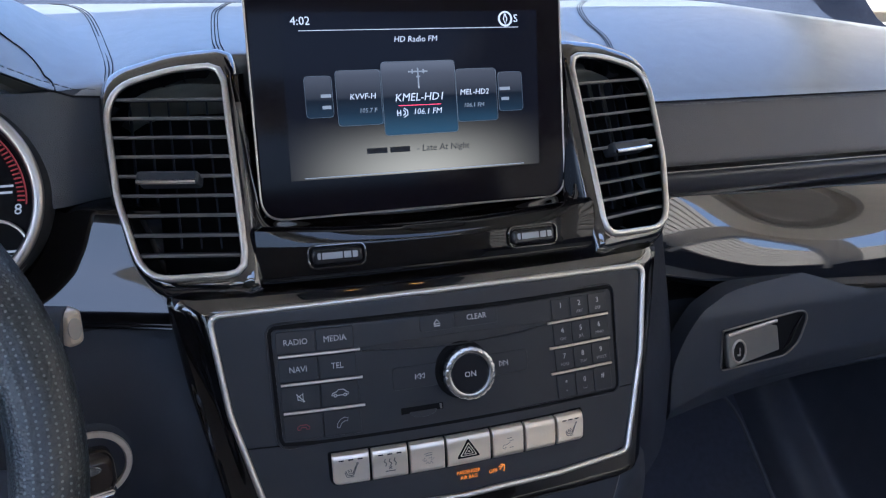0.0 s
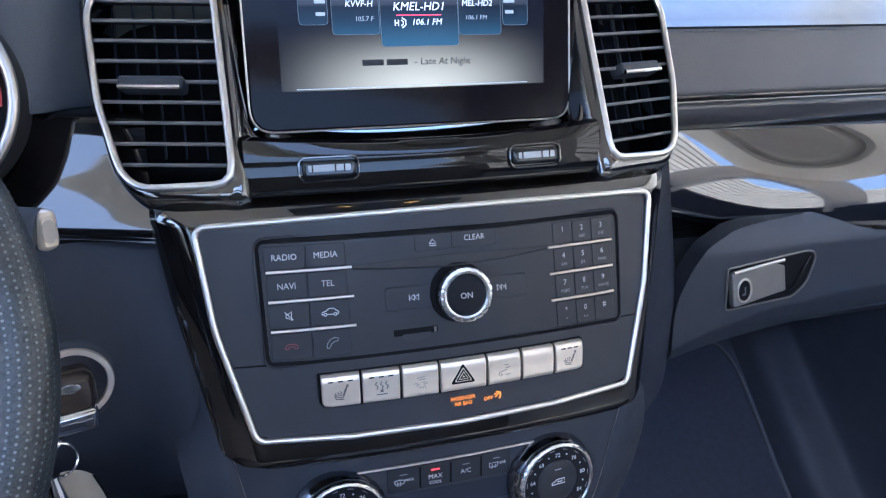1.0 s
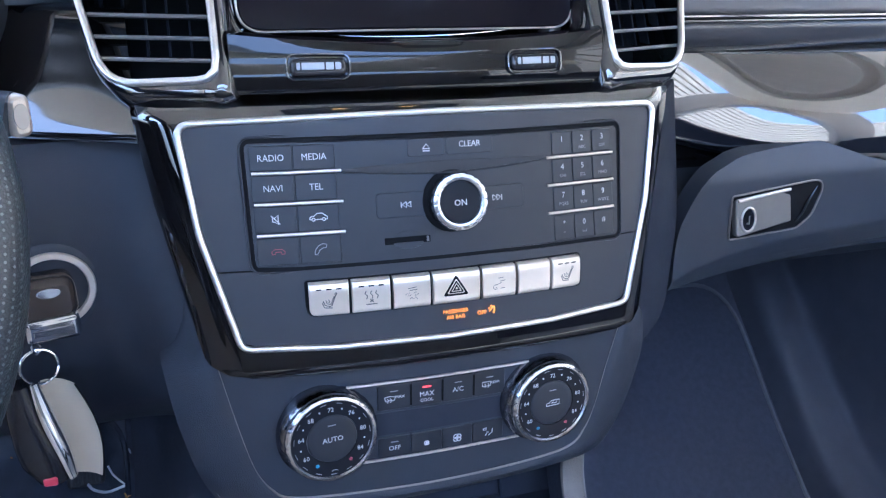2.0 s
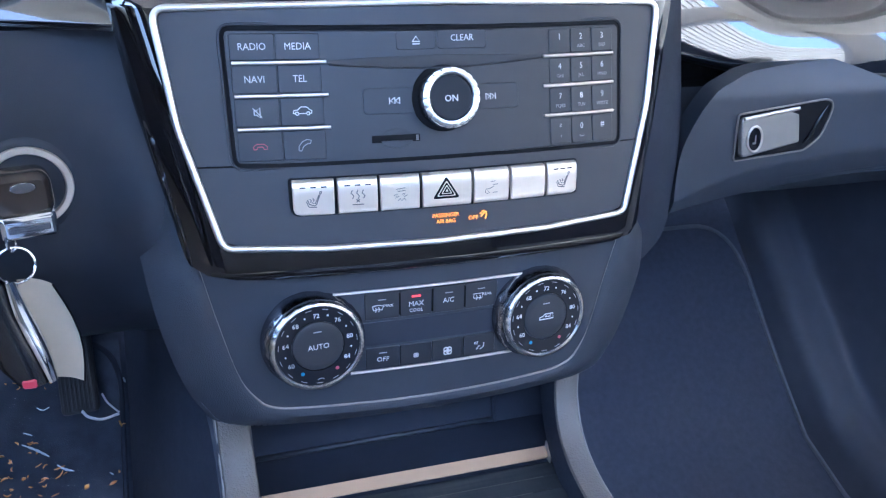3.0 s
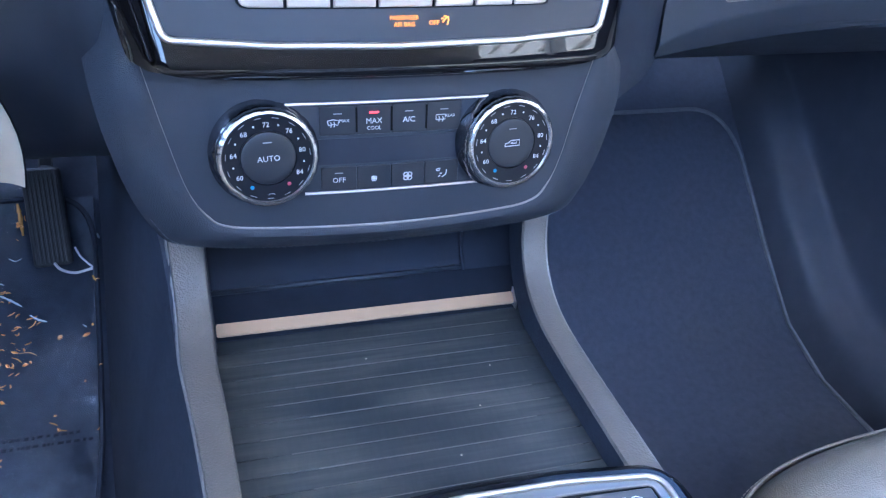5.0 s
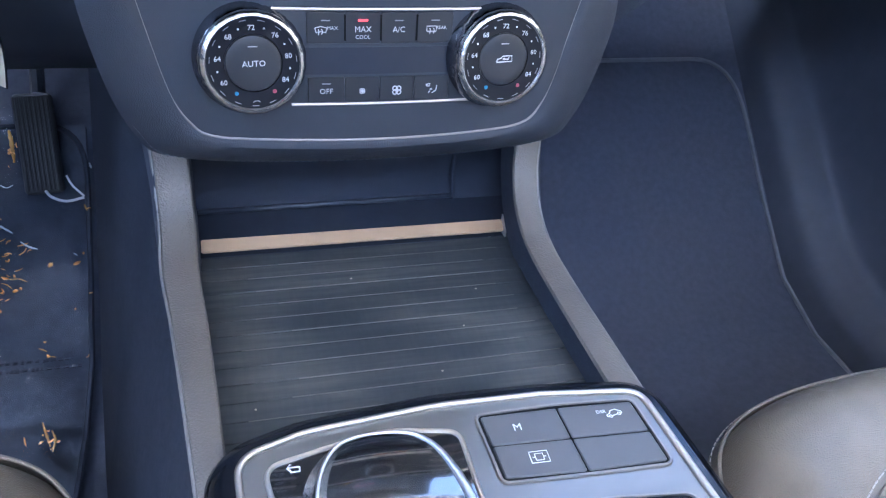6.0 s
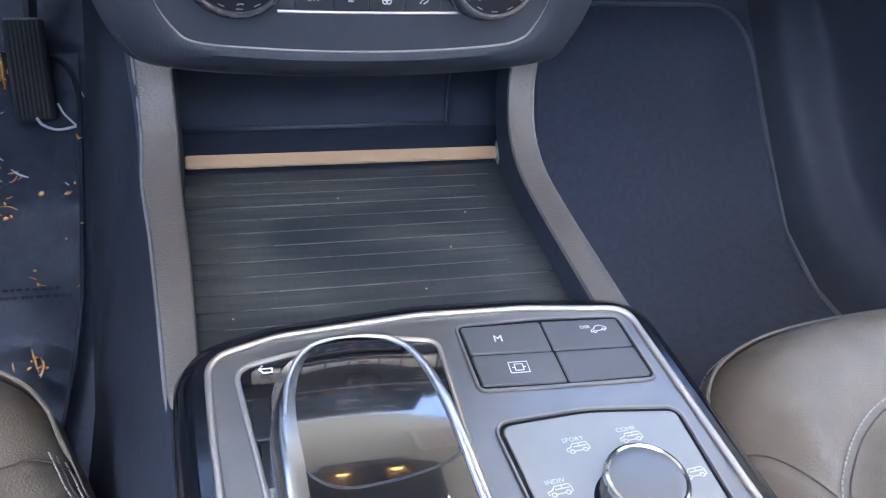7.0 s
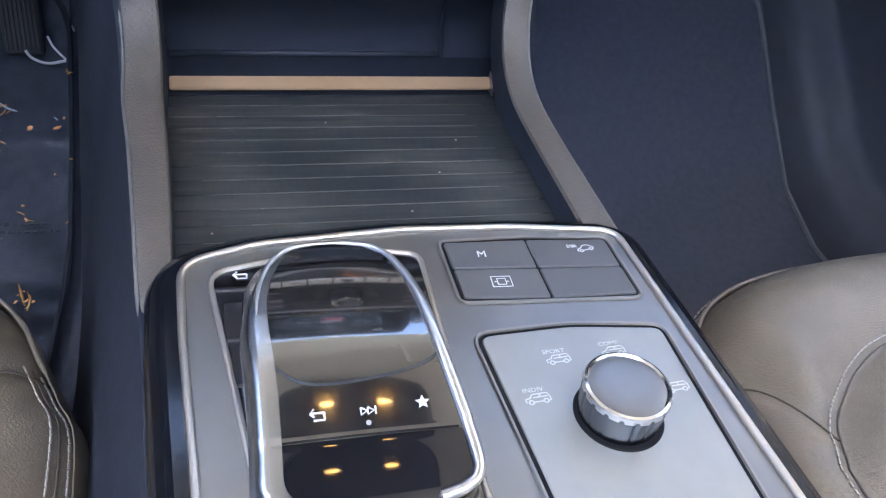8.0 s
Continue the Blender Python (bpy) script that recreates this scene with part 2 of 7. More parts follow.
def open_pore_wood(name, dark, pale, rough):
    """Dark veneer: fine grain drawn out across the car, clouded by large pale patches that also dull the sheen."""
    m = bpy.data.materials.new(name)
    m.use_nodes = True
    n, l = m.node_tree.nodes, m.node_tree.links
    b = n["Principled BSDF"]
    geo = n.new("ShaderNodeNewGeometry")

    def cloud(scale, detail, stretch):
        mp, t = n.new("ShaderNodeMapping"), n.new("ShaderNodeTexNoise")
        mp.inputs["Scale"].default_value = stretch
        t.inputs["Scale"].default_value, t.inputs["Detail"].default_value = scale, detail
        l.new(geo.outputs["Position"], mp.inputs["Vector"])
        l.new(mp.outputs["Vector"], t.inputs["Vector"])
        return t.outputs["Fac"]

    def ranged(out, a, bb, to0, to1):
        r = n.new("ShaderNodeMapRange")
        for k, v in (("From Min", a), ("From Max", bb), ("To Min", to0), ("To Max", to1)):
            r.inputs[k].default_value = v
        l.new(out, r.inputs["Value"])
        return r.outputs["Result"]

    grain, patch, cross = cloud(60, 6, (0.25, 4.0, 1)), cloud(16, 4, (1, 1.6, 1)), cloud(150, 3, (2.5, 0.35, 1))
    add = n.new("ShaderNodeMath")
    add.operation = "MULTIPLY_ADD"
    l.new(ranged(grain, 0.3, 0.7, 0, 1), add.inputs[0])
    l.new(ranged(patch, 0.38, 0.66, 0.05, 0.75), add.inputs[1])
    l.new(ranged(cross, 0.35, 0.7, -0.03, 0.07), add.inputs[2])
    mix = n.new("ShaderNodeMix")
    mix.data_type = "RGBA"
    mix.inputs["A"].default_value, mix.inputs["B"].default_value = (*dark, 1), (*pale, 1)
    l.new(add.outputs[0], mix.inputs["Factor"])
    l.new(mix.outputs["Result"], b.inputs["Base Color"])
    l.new(ranged(patch, 0.35, 0.7, rough - 0.1, rough + 0.12), b.inputs["Roughness"])
    bp = n.new("ShaderNodeBump")
    bp.inputs["Strength"].default_value, bp.inputs["Distance"].default_value = 0.35, 0.0006
    l.new(grain, bp.inputs["Height"])
    l.new(bp.outputs["Normal"], b.inputs["Normal"])
    return m


LID = open_pore_wood("dark_wood_lid", (0.024, 0.028, 0.032), (0.105, 0.104, 0.092), 0.42)
SCREEN = screen_glow("lit_screen", (0.006, 0.0065, 0.011), (0.56, 0.48, 0.35), -0.105, 0.11, 0.735, 0.782, 0.27)


def card_glow(name, z0, z1, power):
    """A lit menu card: a grey sheen over its upper half, dark below, blue towards its foot."""
    m = bpy.data.materials.new(name)
    m.use_nodes = True
    n, l = m.node_tree.nodes, m.node_tree.links
    b = n["Principled BSDF"]
    b.inputs["Base Color"].default_value = (0.003, 0.003, 0.004, 1)
    b.inputs["Roughness"].default_value = 0.12
    b.inputs["Specular IOR Level"].default_value = 0.08
    geo = n.new("ShaderNodeNewGeometry")
    sep = n.new("ShaderNodeSeparateXYZ")
    l.new(geo.outputs["Position"], sep.inputs[0])
    r = n.new("ShaderNodeMapRange")
    r.inputs["From Min"].default_value, r.inputs["From Max"].default_value = z0, z1
    l.new(sep.outputs["Z"], r.inputs["Value"])
    ramp = n.new("ShaderNodeValToRGB")
    stops = ((0.0, (0.05, 0.11, 0.16)), (0.3, (0.022, 0.04, 0.062)), (0.5, (0.014, 0.02, 0.03)), (0.54, (0.05, 0.054, 0.066)), (0.85, (0.12, 0.12, 0.135)), (1.0, (0.2, 0.2, 0.22)))
    while len(ramp.color_ramp.elements) < len(stops):
        ramp.color_ramp.elements.new(0.5)
    for e, (p, c) in zip(ramp.color_ramp.elements, stops):
        e.position, e.color = p, (*c, 1)
    l.new(r.outputs["Result"], ramp.inputs["Fac"])
    l.new(ramp.outputs["Color"], b.inputs["Emission Color"])
    b.inputs["Emission Strength"].default_value = power
    return m


CARD = card_glow("lit_card", 0.767, 0.812, 0.22)
SCREEN_EDGE = glowing("screen_card_edge", (0.3, 0.36, 0.42), 0.07)


def film_material(name, creased=False):
    m = bpy.data.materials.new(name)
    m.use_nodes = True
    n, l = m.node_tree.nodes, m.node_tree.links
    n.remove(n["Principled BSDF"])
    tr, gl = n.new("ShaderNodeBsdfTransparent"), n.new("ShaderNodeBsdfGlossy")
    tr.inputs["Color"].default_value = (0.93, 0.94, 0.96, 1)
    gl.inputs["Roughness"].default_value = 0.04
    fr, mx = n.new("ShaderNodeFresnel"), n.new("ShaderNodeMixShader")
    fr.inputs["IOR"].default_value = 1.35
    if creased:
        geo, t, bp = n.new("ShaderNodeNewGeometry"), n.new("ShaderNodeTexNoise"), n.new("ShaderNodeBump")
        t.inputs["Scale"].default_value, t.inputs["Detail"].default_value = 70, 5
        bp.inputs["Strength"].default_value, bp.inputs["Distance"].default_value = 0.5, 0.006
        l.new(geo.outputs["Position"], t.inputs["Vector"])
        l.new(t.outputs["Fac"], bp.inputs["Height"])
        l.new(bp.outputs["Normal"], gl.inputs["Normal"])
    l.new(fr.outputs[0], mx.inputs[0])
    l.new(tr.outputs[0], mx.inputs[1])
    l.new(gl.outputs[0], mx.inputs[2])
    l.new(mx.outputs[0], n["Material Output"].inputs[0])
    return m


FILM = film_material("clear_protective_film", True)


# ---- shapes ----
def thing(name, at, label, category, group="", kind=""):
    ob = new(name)
    ob.empty_display_size = 0.02
    ob.matrix_basis = Matrix.Translation(at)
    return tagged(ob, label, category, group, kind)


def mesh_of(bm, name, smooth=40):
    me = bpy.data.meshes.new(name)
    bmesh.ops.recalc_face_normals(bm, faces=bm.faces)
    bm.to_mesh(me)
    bm.free()
    me.set_sharp_from_angle(angle=radians(smooth))
    for p in me.polygons:
        p.use_smooth = len(p.vertices) <= 4
    return me


def part(name, bm, mat, parent=None, label="", smooth=40):
    me = bm if isinstance(bm, bpy.types.Mesh) else mesh_of(bm, name, smooth)
    if not me.materials:
        me.materials.append(mat)
    ob = new(name, me)
    if parent is not None:
        ob.parent = parent
        base = parent.matrix_basis if parent.parent is None else Matrix()
        ob.matrix_parent_inverse = base.inverted()
    return tagged(ob, label)


def setting(name, bm, mat, label, category):
    return tagged(part(name, bm, mat), label, category, kind="structure")


def box(x0, x1, y0, y1, z0, z1, bevel=0.0, seg=2, m=None):
    bm = bmesh.new()
    bmesh.ops.create_cube(bm, size=1)
    for v in bm.verts:
        v.co = Vector((x0 + (v.co.x + 0.5) * (x1 - x0), y0 + (v.co.y + 0.5) * (y1 - y0), z0 + (v.co.z + 0.5) * (z1 - z0)))
    if bevel:
        bmesh.ops.bevel(bm, geom=bm.edges[:], offset=bevel, segments=seg, affect="EDGES", clamp_overlap=True)
    if m is not None:
        bm.transform(m)
    return bm


def rounded(corners, n=7):
    """A closed outline from (x, y, radius) corners."""
    out, k = [], len(corners)
    for i in range(k):
        p, a, b = Vector(corners[i][:2]), Vector(corners[i - 1][:2]), Vector(corners[(i + 1) % k][:2])
        r = corners[i][2]
        u, w = (a - p).normalized(), (b - p).normalized()
        half = math.acos(max(-1, min(1, u.dot(w)))) / 2
        if r <= 0 or half > 1.55:
            out.append(p)
            continue
        cut = min(r / math.tan(half), (a - p).length * 0.49, (b - p).length * 0.49)
        s, e = p + u * cut, p + w * cut
        for j in range(n + 1):
            t = j / n
            out.append(s * (1 - t) ** 2 + p * 2 * t * (1 - t) + e * t * t)
    return out


def rect(w, h, r, n=5):
    return rounded([(-w / 2, -h / 2, r), (w / 2, -h / 2, r), (w / 2, h / 2, r), (-w / 2, h / 2, r)], n)


def inset(outline, d):
    """The outline moved inwards by d (counter-clockwise or clockwise alike)."""
    k = len(outline)
    area = sum(outline[i - 1].x * outline[i].y - outline[i].x * outline[i - 1].y for i in range(k))
    sign = 1 if area > 0 else -1
    res = []
    for i in range(k):
        t = (outline[(i + 1) % k] - outline[i - 1])
        if t.length < 1e-9:
            res.append(outline[i].copy())
            continue
        t.normalize()
        res.append(outline[i] + Vector((-t.y, t.x)) * d * sign)
    return res


def plate(outline, depth, bevel=0.0006, m=None, dome=0.0):
    """A plate with a softened rim: the outline in local x and y, its face at z = 0, its back at -depth."""
    bm = bmesh.new()
    rings = [(outline, -depth), (outline, -bevel), (inset(outline, bevel * 0.4), -bevel * 0.35), (inset(outline, bevel), 0.0)]
    vs = [[bm.verts.new((p.x, p.y, z)) for p in o] for o, z in rings]
    k = len(outline)
    for a, b in zip(vs, vs[1:]):
        for i in range(k):
            bm.faces.new((a[i - 1], a[i], b[i], b[i - 1]))
    bm.faces.new(vs[0])
    if dome:
        c = sum((p for p in outline), Vector((0, 0))) / k
        prev = vs[-1]
        for s in (0.75, 0.45):
            ring = [bm.verts.new((c.x + (v.co.x - c.x) * s, c.y + (v.co.y - c.y) * s, dome * (1 - s * s))) for v in vs[-1]]
            for i in range(k):
                bm.faces.new((prev[i - 1], prev[i], ring[i], ring[i - 1]))
            prev = ring
        bm.faces.new(prev)
    else:
        bm.faces.new(vs[-1])
    if m is not None:
        bm.transform(m)
    return bm


def sweep(points, r, closed=False, seg=8, flat=1.0, bm=None, up=None):
    """A rod of radius r along points; flat squeezes it along its second axis."""
    bm = bm or bmesh.new()
    pts = [Vector(p) for p in points]
    k = len(pts)
    ref = Vector(up) if up is not None else None
    rings, prev = [], None
    for i in range(k):
        a = pts[i - 1] if (i or closed) else pts[i]
        b = pts[(i + 1) % k] if (i < k - 1 or closed) else pts[i]
        t = (b - a).normalized()
        if ref is not None:
            side = t.cross(ref).normalized()
        elif prev is None:
            side = t.orthogonal().normalized()
        else:
            side = (prev - t * prev.dot(t)).normalized()
        prev = side
        over = t.cross(side).normalized()
        rr = r[i] if isinstance(r, (list, tuple)) else r
        rings.append([bm.verts.new(pts[i] + side * math.cos(2 * math.pi * j / seg) * rr + over * math.sin(2 * math.pi * j / seg) * rr * flat) for j in range(seg)])
    for i in range(k if closed else k - 1):
        a, b = rings[i], rings[(i + 1) % k]
        for j in range(seg):
            bm.faces.new((a[j - 1], a[j], b[j], b[j - 1]))
    if not closed:
        bm.faces.new(rings[0])
        bm.faces.new(rings[-1])
    return bm


def grid(rows, close_cols=False, bm=None):
    """A skin over rows of points."""
    bm = bm or bmesh.new()
    vs = [[bm.verts.new(p) for p in r] for r in rows]
    for a, b in zip(vs, vs[1:]):
        n = len(a)
        for j in range(0 if close_cols else 1, n):
            bm.faces.new((a[j - 1], a[j], b[j], b[j - 1]))
    return bm


def thick(rows, offset):
    """A closed slab: the skin over rows and the same skin moved by offset, with its four sides."""
    bm = bmesh.new()
    o = Vector(offset)
    a = [[bm.verts.new(p) for p in r] for r in rows]
    b = [[bm.verts.new(Vector(p) + o) for p in r] for r in rows]
    h, w = len(rows), len(rows[0])
    for i in range(h - 1):
        for j in range(w - 1):
            bm.faces.new((a[i][j], a[i][j + 1], a[i + 1][j + 1], a[i + 1][j]))
            bm.faces.new((b[i][j], b[i + 1][j], b[i + 1][j + 1], b[i][j + 1]))
    rim = [(0, j) for j in range(w)] + [(i, w - 1) for i in range(1, h)] + [(h - 1, j) for j in range(w - 2, -1, -1)] + [(i, 0) for i in range(h - 2, 0, -1)]
    for (i, j), (p, q) in zip(rim, rim[1:] + rim[:1]):
        bm.faces.new((a[i][j], b[i][j], b[p][q], a[p][q]))
    return bm


def span(outline, z):
    """Where the outline crosses the height z: its least and greatest x."""
    xs, k = [], len(outline)
    for i in range(k):
        a, b = outline[i - 1], outline[i]
        if (a.y - z) * (b.y - z) <= 0 and abs(a.y - b.y) > 1e-9:
            xs.append(a.x + (b.x - a.x) * (z - a.y) / (b.y - a.y))
    return (min(xs), max(xs)) if xs else (0, 0)


def faced(outline, surf, depth, nx=24, nz=18, lift=0.0):
    """A slab whose face follows surf(x, z) inside the outline; depth goes to the windscreen."""
    z0, z1 = min(p.y for p in outline), max(p.y for p in outline)
    e = (z1 - z0) * 0.002
    rows = []
    for i in range(nz + 1):
        t = i / nz
        t = (1 - math.cos(math.pi * t)) / 2
        z = z0 + e + (z1 - z0 - 2 * e) * t
        a, b = span(outline, z)
        rows.append([(x, surf(x, z) - lift, z) for x in (a + (b - a) * j / nx for j in range(nx + 1))])
    return thick(rows, (0, depth, 0))


def place(surf, x, z, lift=0.0):
    """The pose on a surface y = surf(x, z): local x to the right, y up along it, z out of it to the seats."""
    h = 0.001
    a, b = (surf(x + h, z) - surf(x - h, z)) / (2 * h), (surf(x, z + h) - surf(x, z - h)) / (2 * h)
    tx = Vector((1, a, 0)).normalized()
    n = Vector((a, -1, b)).normalized()
    ty = n.cross(tx)
    p = Vector((x, surf(x, z), z)) + n * lift
    return Matrix(((tx.x, ty.x, n.x, p.x), (tx.y, ty.y, n.y, p.y), (tx.z, ty.z, n.z, p.z), (0, 0, 0, 1)))


def lettering(words, size, m, mat, parent, label="", slant=0.0, name="lettering", wide=1.0):
    cu = bpy.data.curves.new("words", "FONT")
    cu.body, cu.size, cu.align_x, cu.align_y, cu.shear, cu.resolution_u = words, size, "CENTER", "CENTER", slant, 2
    cu.extrude = 0.00008
    ob = bpy.data.objects.new("words", cu)
    scene.collection.objects.link(ob)
    dg = bpy.context.evaluated_depsgraph_get()
    me = bpy.data.meshes.new_from_object(ob.evaluated_get(dg))
    bpy.data.objects.remove(ob)
    me.transform(m @ Matrix.Diagonal((wide, 1, 1, 1)))
    me.materials.clear()
    me.materials.append(mat)
    return part(name, me, mat, parent, label)


def strokes(lines, r, m, mat, parent, name="symbol", label=""):
    """A printed sign from polylines in local x and y."""
    bm = bmesh.new()
    for ln in lines:
        sweep([(x, y, 0) for x, y in ln], r, seg=4, flat=0.3, bm=bm, up=(0, 0, 1))
    bm.transform(m)
    return part(name, bm, mat, parent, label)


def disc(r, depth, bevel, m, seg=40, dome=0.0):
    return plate([Vector((r * math.cos(2 * math.pi * i / seg), r * math.sin(2 * math.pi * i / seg))) for i in range(seg)], depth, bevel, m, dome)


def lathe(profile, m, seg=48, teeth=0, tooth=0.0, rows=(), cap=True):
    """A turned body from (radius, height) pairs; teeth notch the rows given."""
    bm = bmesh.new()
    rings = []
    for k, (r, h) in enumerate(profile):
        ring = []
        for i in range(seg):
            a = 2 * math.pi * i / seg
            q = r - (tooth if teeth and k in rows and (i * teeth / seg) % 1 < 0.18 else 0)
            ring.append(bm.verts.new((q * math.cos(a), q * math.sin(a), h)))
        rings.append(ring)
    for a, b in zip(rings, rings[1:]):
        for i in range(seg):
            bm.faces.new((a[i - 1], a[i], b[i], b[i - 1]))
    if cap:
        bm.faces.new(rings[0])
        bm.faces.new(rings[-1])
    bm.transform(m)
    return bm


def ring_path(r, m, n=48, a0=0.0, a1=360.0):
    return [m @ Vector((r * math.cos(radians(a0 + (a1 - a0) * i / n)), r * math.sin(radians(a0 + (a1 - a0) * i / n)), 0)) for i in range(n if a1 - a0 >= 360 else n + 1)]


# ---- surfaces of the centre stack, y for each (x, z) ----
def y_panel(x, z):
    return 0.438 + 0.271 * (z - 0.641) + 0.43 * x * x


def y_climate(x, z):
    return 0.4262 + 0.04 * (z - 0.47) + 0.43 * x * x


def y_screen(x, z):
    return 0.509 + 0.2 * (z - 0.74)


def y_bezel(x, z):
    return 0.4627 + 0.25 * (z - 0.698) + 0.3 * x * x


def y_vent(x, z):
    return 0.464 + 0.596 * (z - 0.6936) + 0.3 * (abs(x) - 0.125)


def lerp(a, b, t):
    return a + (b - a) * t


def curve_through(pts, n=6):
    """A smooth line through the points (Catmull-Rom)."""
    p = [Vector(q) for q in pts]
    p = [p[0] * 2 - p[1]] + p + [p[-1] * 2 - p[-2]]
    out = []
    for i in range(1, len(p) - 2):
        for j in range(n):
            t = j / n
            a, b, c, d = p[i - 1], p[i], p[i + 1], p[i + 2]
            out.append(0.5 * ((2 * b) + (c - a) * t + (2 * a - 5 * b + 4 * c - d) * t * t + (3 * b - a - 3 * c + d) * t ** 3))
    out.append(p[-2])
    return out


def stitches(path, length, gap, r, parent, mat, name="stitching"):
    """A row of single stitches along a path, one part."""
    bm = bmesh.new()
    pts = [Vector(q) for q in path]
    prev = pts[0]
    acc = []
    for q in pts[1:]:
        seg = (q - prev).length
        d = 0.0
        while d < seg:
            acc.append(prev.lerp(q, d / seg))
            d += length * 0.25
        prev = q
    step = max(1, round((length + gap) / (length * 0.25)))
    for i in range(0, len(acc) - 4, step):
        sweep([acc[i], acc[i + 2] + Vector((0, 0, r * 0.4)), acc[min(i + 4, len(acc) - 1)]], r, seg=5, bm=bm)
    return part(name, bm, mat, parent)


# ---- the setting: ground, floor, shell of the car ----
setting("ground", grid([[(x, y, -0.45) for x in (-400, -20, 20, 400)] for y in (-400, -20, 20, 400)]), ASPHALT, "pale concrete driveway round the parked car", "ground")


def floor_z(y):
    """Level under the seats, rising in a soft bend to the firewall."""
    return 0.95 * 0.03 * math.log1p(math.exp(min(40.0, (y - 0.66) / 0.03)))


setting("floor", thick([[(x, y, floor_z(y)) for x in (-0.74, -0.4, 0, 0.4, 0.74)] for y in (-1.2, -0.6, 0.0, 0.4, 0.54, 0.58, 0.61, 0.635, 0.66, 0.685, 0.71, 0.74, 0.8, 0.9, 1.0, 1.1)], (0, 0, -0.05)), CARPET, "dark carpet of the car's floor", "floor")
setting("wall_north", box(-0.74, 0.74, 1.1, 1.14, 0.2, 0.80), BLACK, "dark firewall under the dashboard", "wall")
for side, wall in ((-1, "wall_west"), (1, "wall_east")):
    bm = box(0.72 * side, 0.78 * side, -1.2, 1.14, 0.0, 0.66)
    for b2 in (box(0.68 * side, 0.74 * side, -0.525, -0.49, 0.60, 1.06), box(0.625 * side, 0.74 * side, -1.2, 0.60, 1.01, 1.09, 0.015)):
        me = bpy.data.meshes.new("shell")
        b2.to_mesh(me)
        b2.free()
        bm.from_mesh(me)
        bpy.data.meshes.remove(me)
    setting(wall, bm, BEIGE_TRIM, "door side with beige trim below the windows", "wall")
    setting("trim", box(0.685 * side, 0.76 * side, -1.19, 1.08, 0.46, 0.668, 0.02, 3), TUNNEL, "black door top below the side glass", "trim")
    setting("trim", sweep([(0.7 * side, 1.1, 0.83), (0.68 * side, 0.85, 0.95), (0.65 * side, 0.60, 1.06)], 0.035, seg=10), HEADLINER, "beige windscreen pillar trim", "trim")
setting("wall_south", box(-0.74, 0.74, -1.26, -1.2, 0.0, 1.02), SEAT_LEATHER, "dark leather rear of the cabin", "wall")
# The gap left in the roof is added to light console and seats.
roof = bmesh.new()
for x0, x1, y0, y1 in ((-0.74, 0.74, -0.34, 0.64), (-0.74, 0.74, -1.25, -0.85), (-0.74, -0.42, -0.85, -0.34), (0.42, 0.74, -0.85, -0.34)):
    piece = thick([[(lerp(x0, x1, i / 6), y, 1.2 - 0.16 * (lerp(x0, x1, i / 6) / 0.74) ** 2) for i in range(7)] for y in (y0, (y0 + y1) / 2, y1)], (0, 0, 0.04)) if y1 < 0.5 else thick([[(x, lerp(y0, 0.77 - 0.45 * x * x, f), 1.2 - 0.16 * (x / 0.74) ** 2) for x in (lerp(x0, x1, i / 12) for i in range(13))] for f in (0, 0.5, 1)], (0, 0, 0.04))
    me = bpy.data.meshes.new("roof")
    piece.to_mesh(me)
    piece.free()
    roof.from_mesh(me)
    bpy.data.meshes.remove(me)
setting("ceiling", roof, HEADLINER, "beige fabric headliner with an added, unseen opening that lets skylight in", "ceiling")

# Unseen wall, added to give beige reflections and bounce from ahead.
facade = thing("front_bounce_wall", (0, 6, -0.45), "low sunlit beige stucco wall added out of view before the car", "wall")
part("wall", box(-14, 2.4, 6.0, 6.4, -0.45, 1.3), STUCCO, facade, "beige stucco wall")
part("coping", box(-14.1, 2.4, 5.9, 6.5, 1.3, 1.4, 0.02), STUCCO, facade)
for i in range(6):
    part("board", box(-14, 2.4, 5.95, 6.0, -0.4 + 0.29 * i, -0.14 + 0.29 * i, 0.02, 1), STUCCO, facade)
garage = thing("garage_wall", (2.6, 0, -0.45), "sunlit beige boarded wall beside the car", "house")
part("wall", box(2.6, 3.0, -14, 8.5, -0.45, 2.28), STUCCO, garage, "beige wall")
for i in range(18):
    part("board", box(2.53, 2.6, -14, 8.5, -0.4 + 0.15 * i, -0.29 + 0.15 * i, 0.01, 1), STUCCO, garage)

# ---- dashboard ----
dash = thing("dashboard", (0, 0.8, 0.5), "black leather dashboard with gloss trim and dark stitching", "dashboard")


def pad_edge(x):
    t = min(1, max(0, (abs(x) - 0.165) / 0.045))
    t = t * t * (3 - 2 * t)
    return lerp(0.561, 0.580 if x > 0 else 0.566, t), lerp(0.8195, 0.768 if x > 0 else 0.800, t)


def pad_far(x):
    """The pad's far edge under the windscreen, bowed back at the sides."""
    return 0.98 - 0.4 * max(0, abs(x) - 0.25), 0.853 - 0.155 * max(0, abs(x) - 0.47)


def pad_point(x, s):
    ye, ze = pad_edge(x)
    yf, top = pad_far(x)
    return Vector((x, ye + (yf - ye) * s ** 1.15, ze + (top - ze) * (1 - (1 - s) ** 1.8)))


S = [0, 0.04, 0.09, 0.15, 0.22, 0.3, 0.4, 0.5, 0.6, 0.72, 0.86, 1.0]
XS = [-0.74 + 1.48 * i / 74 for i in range(75)]


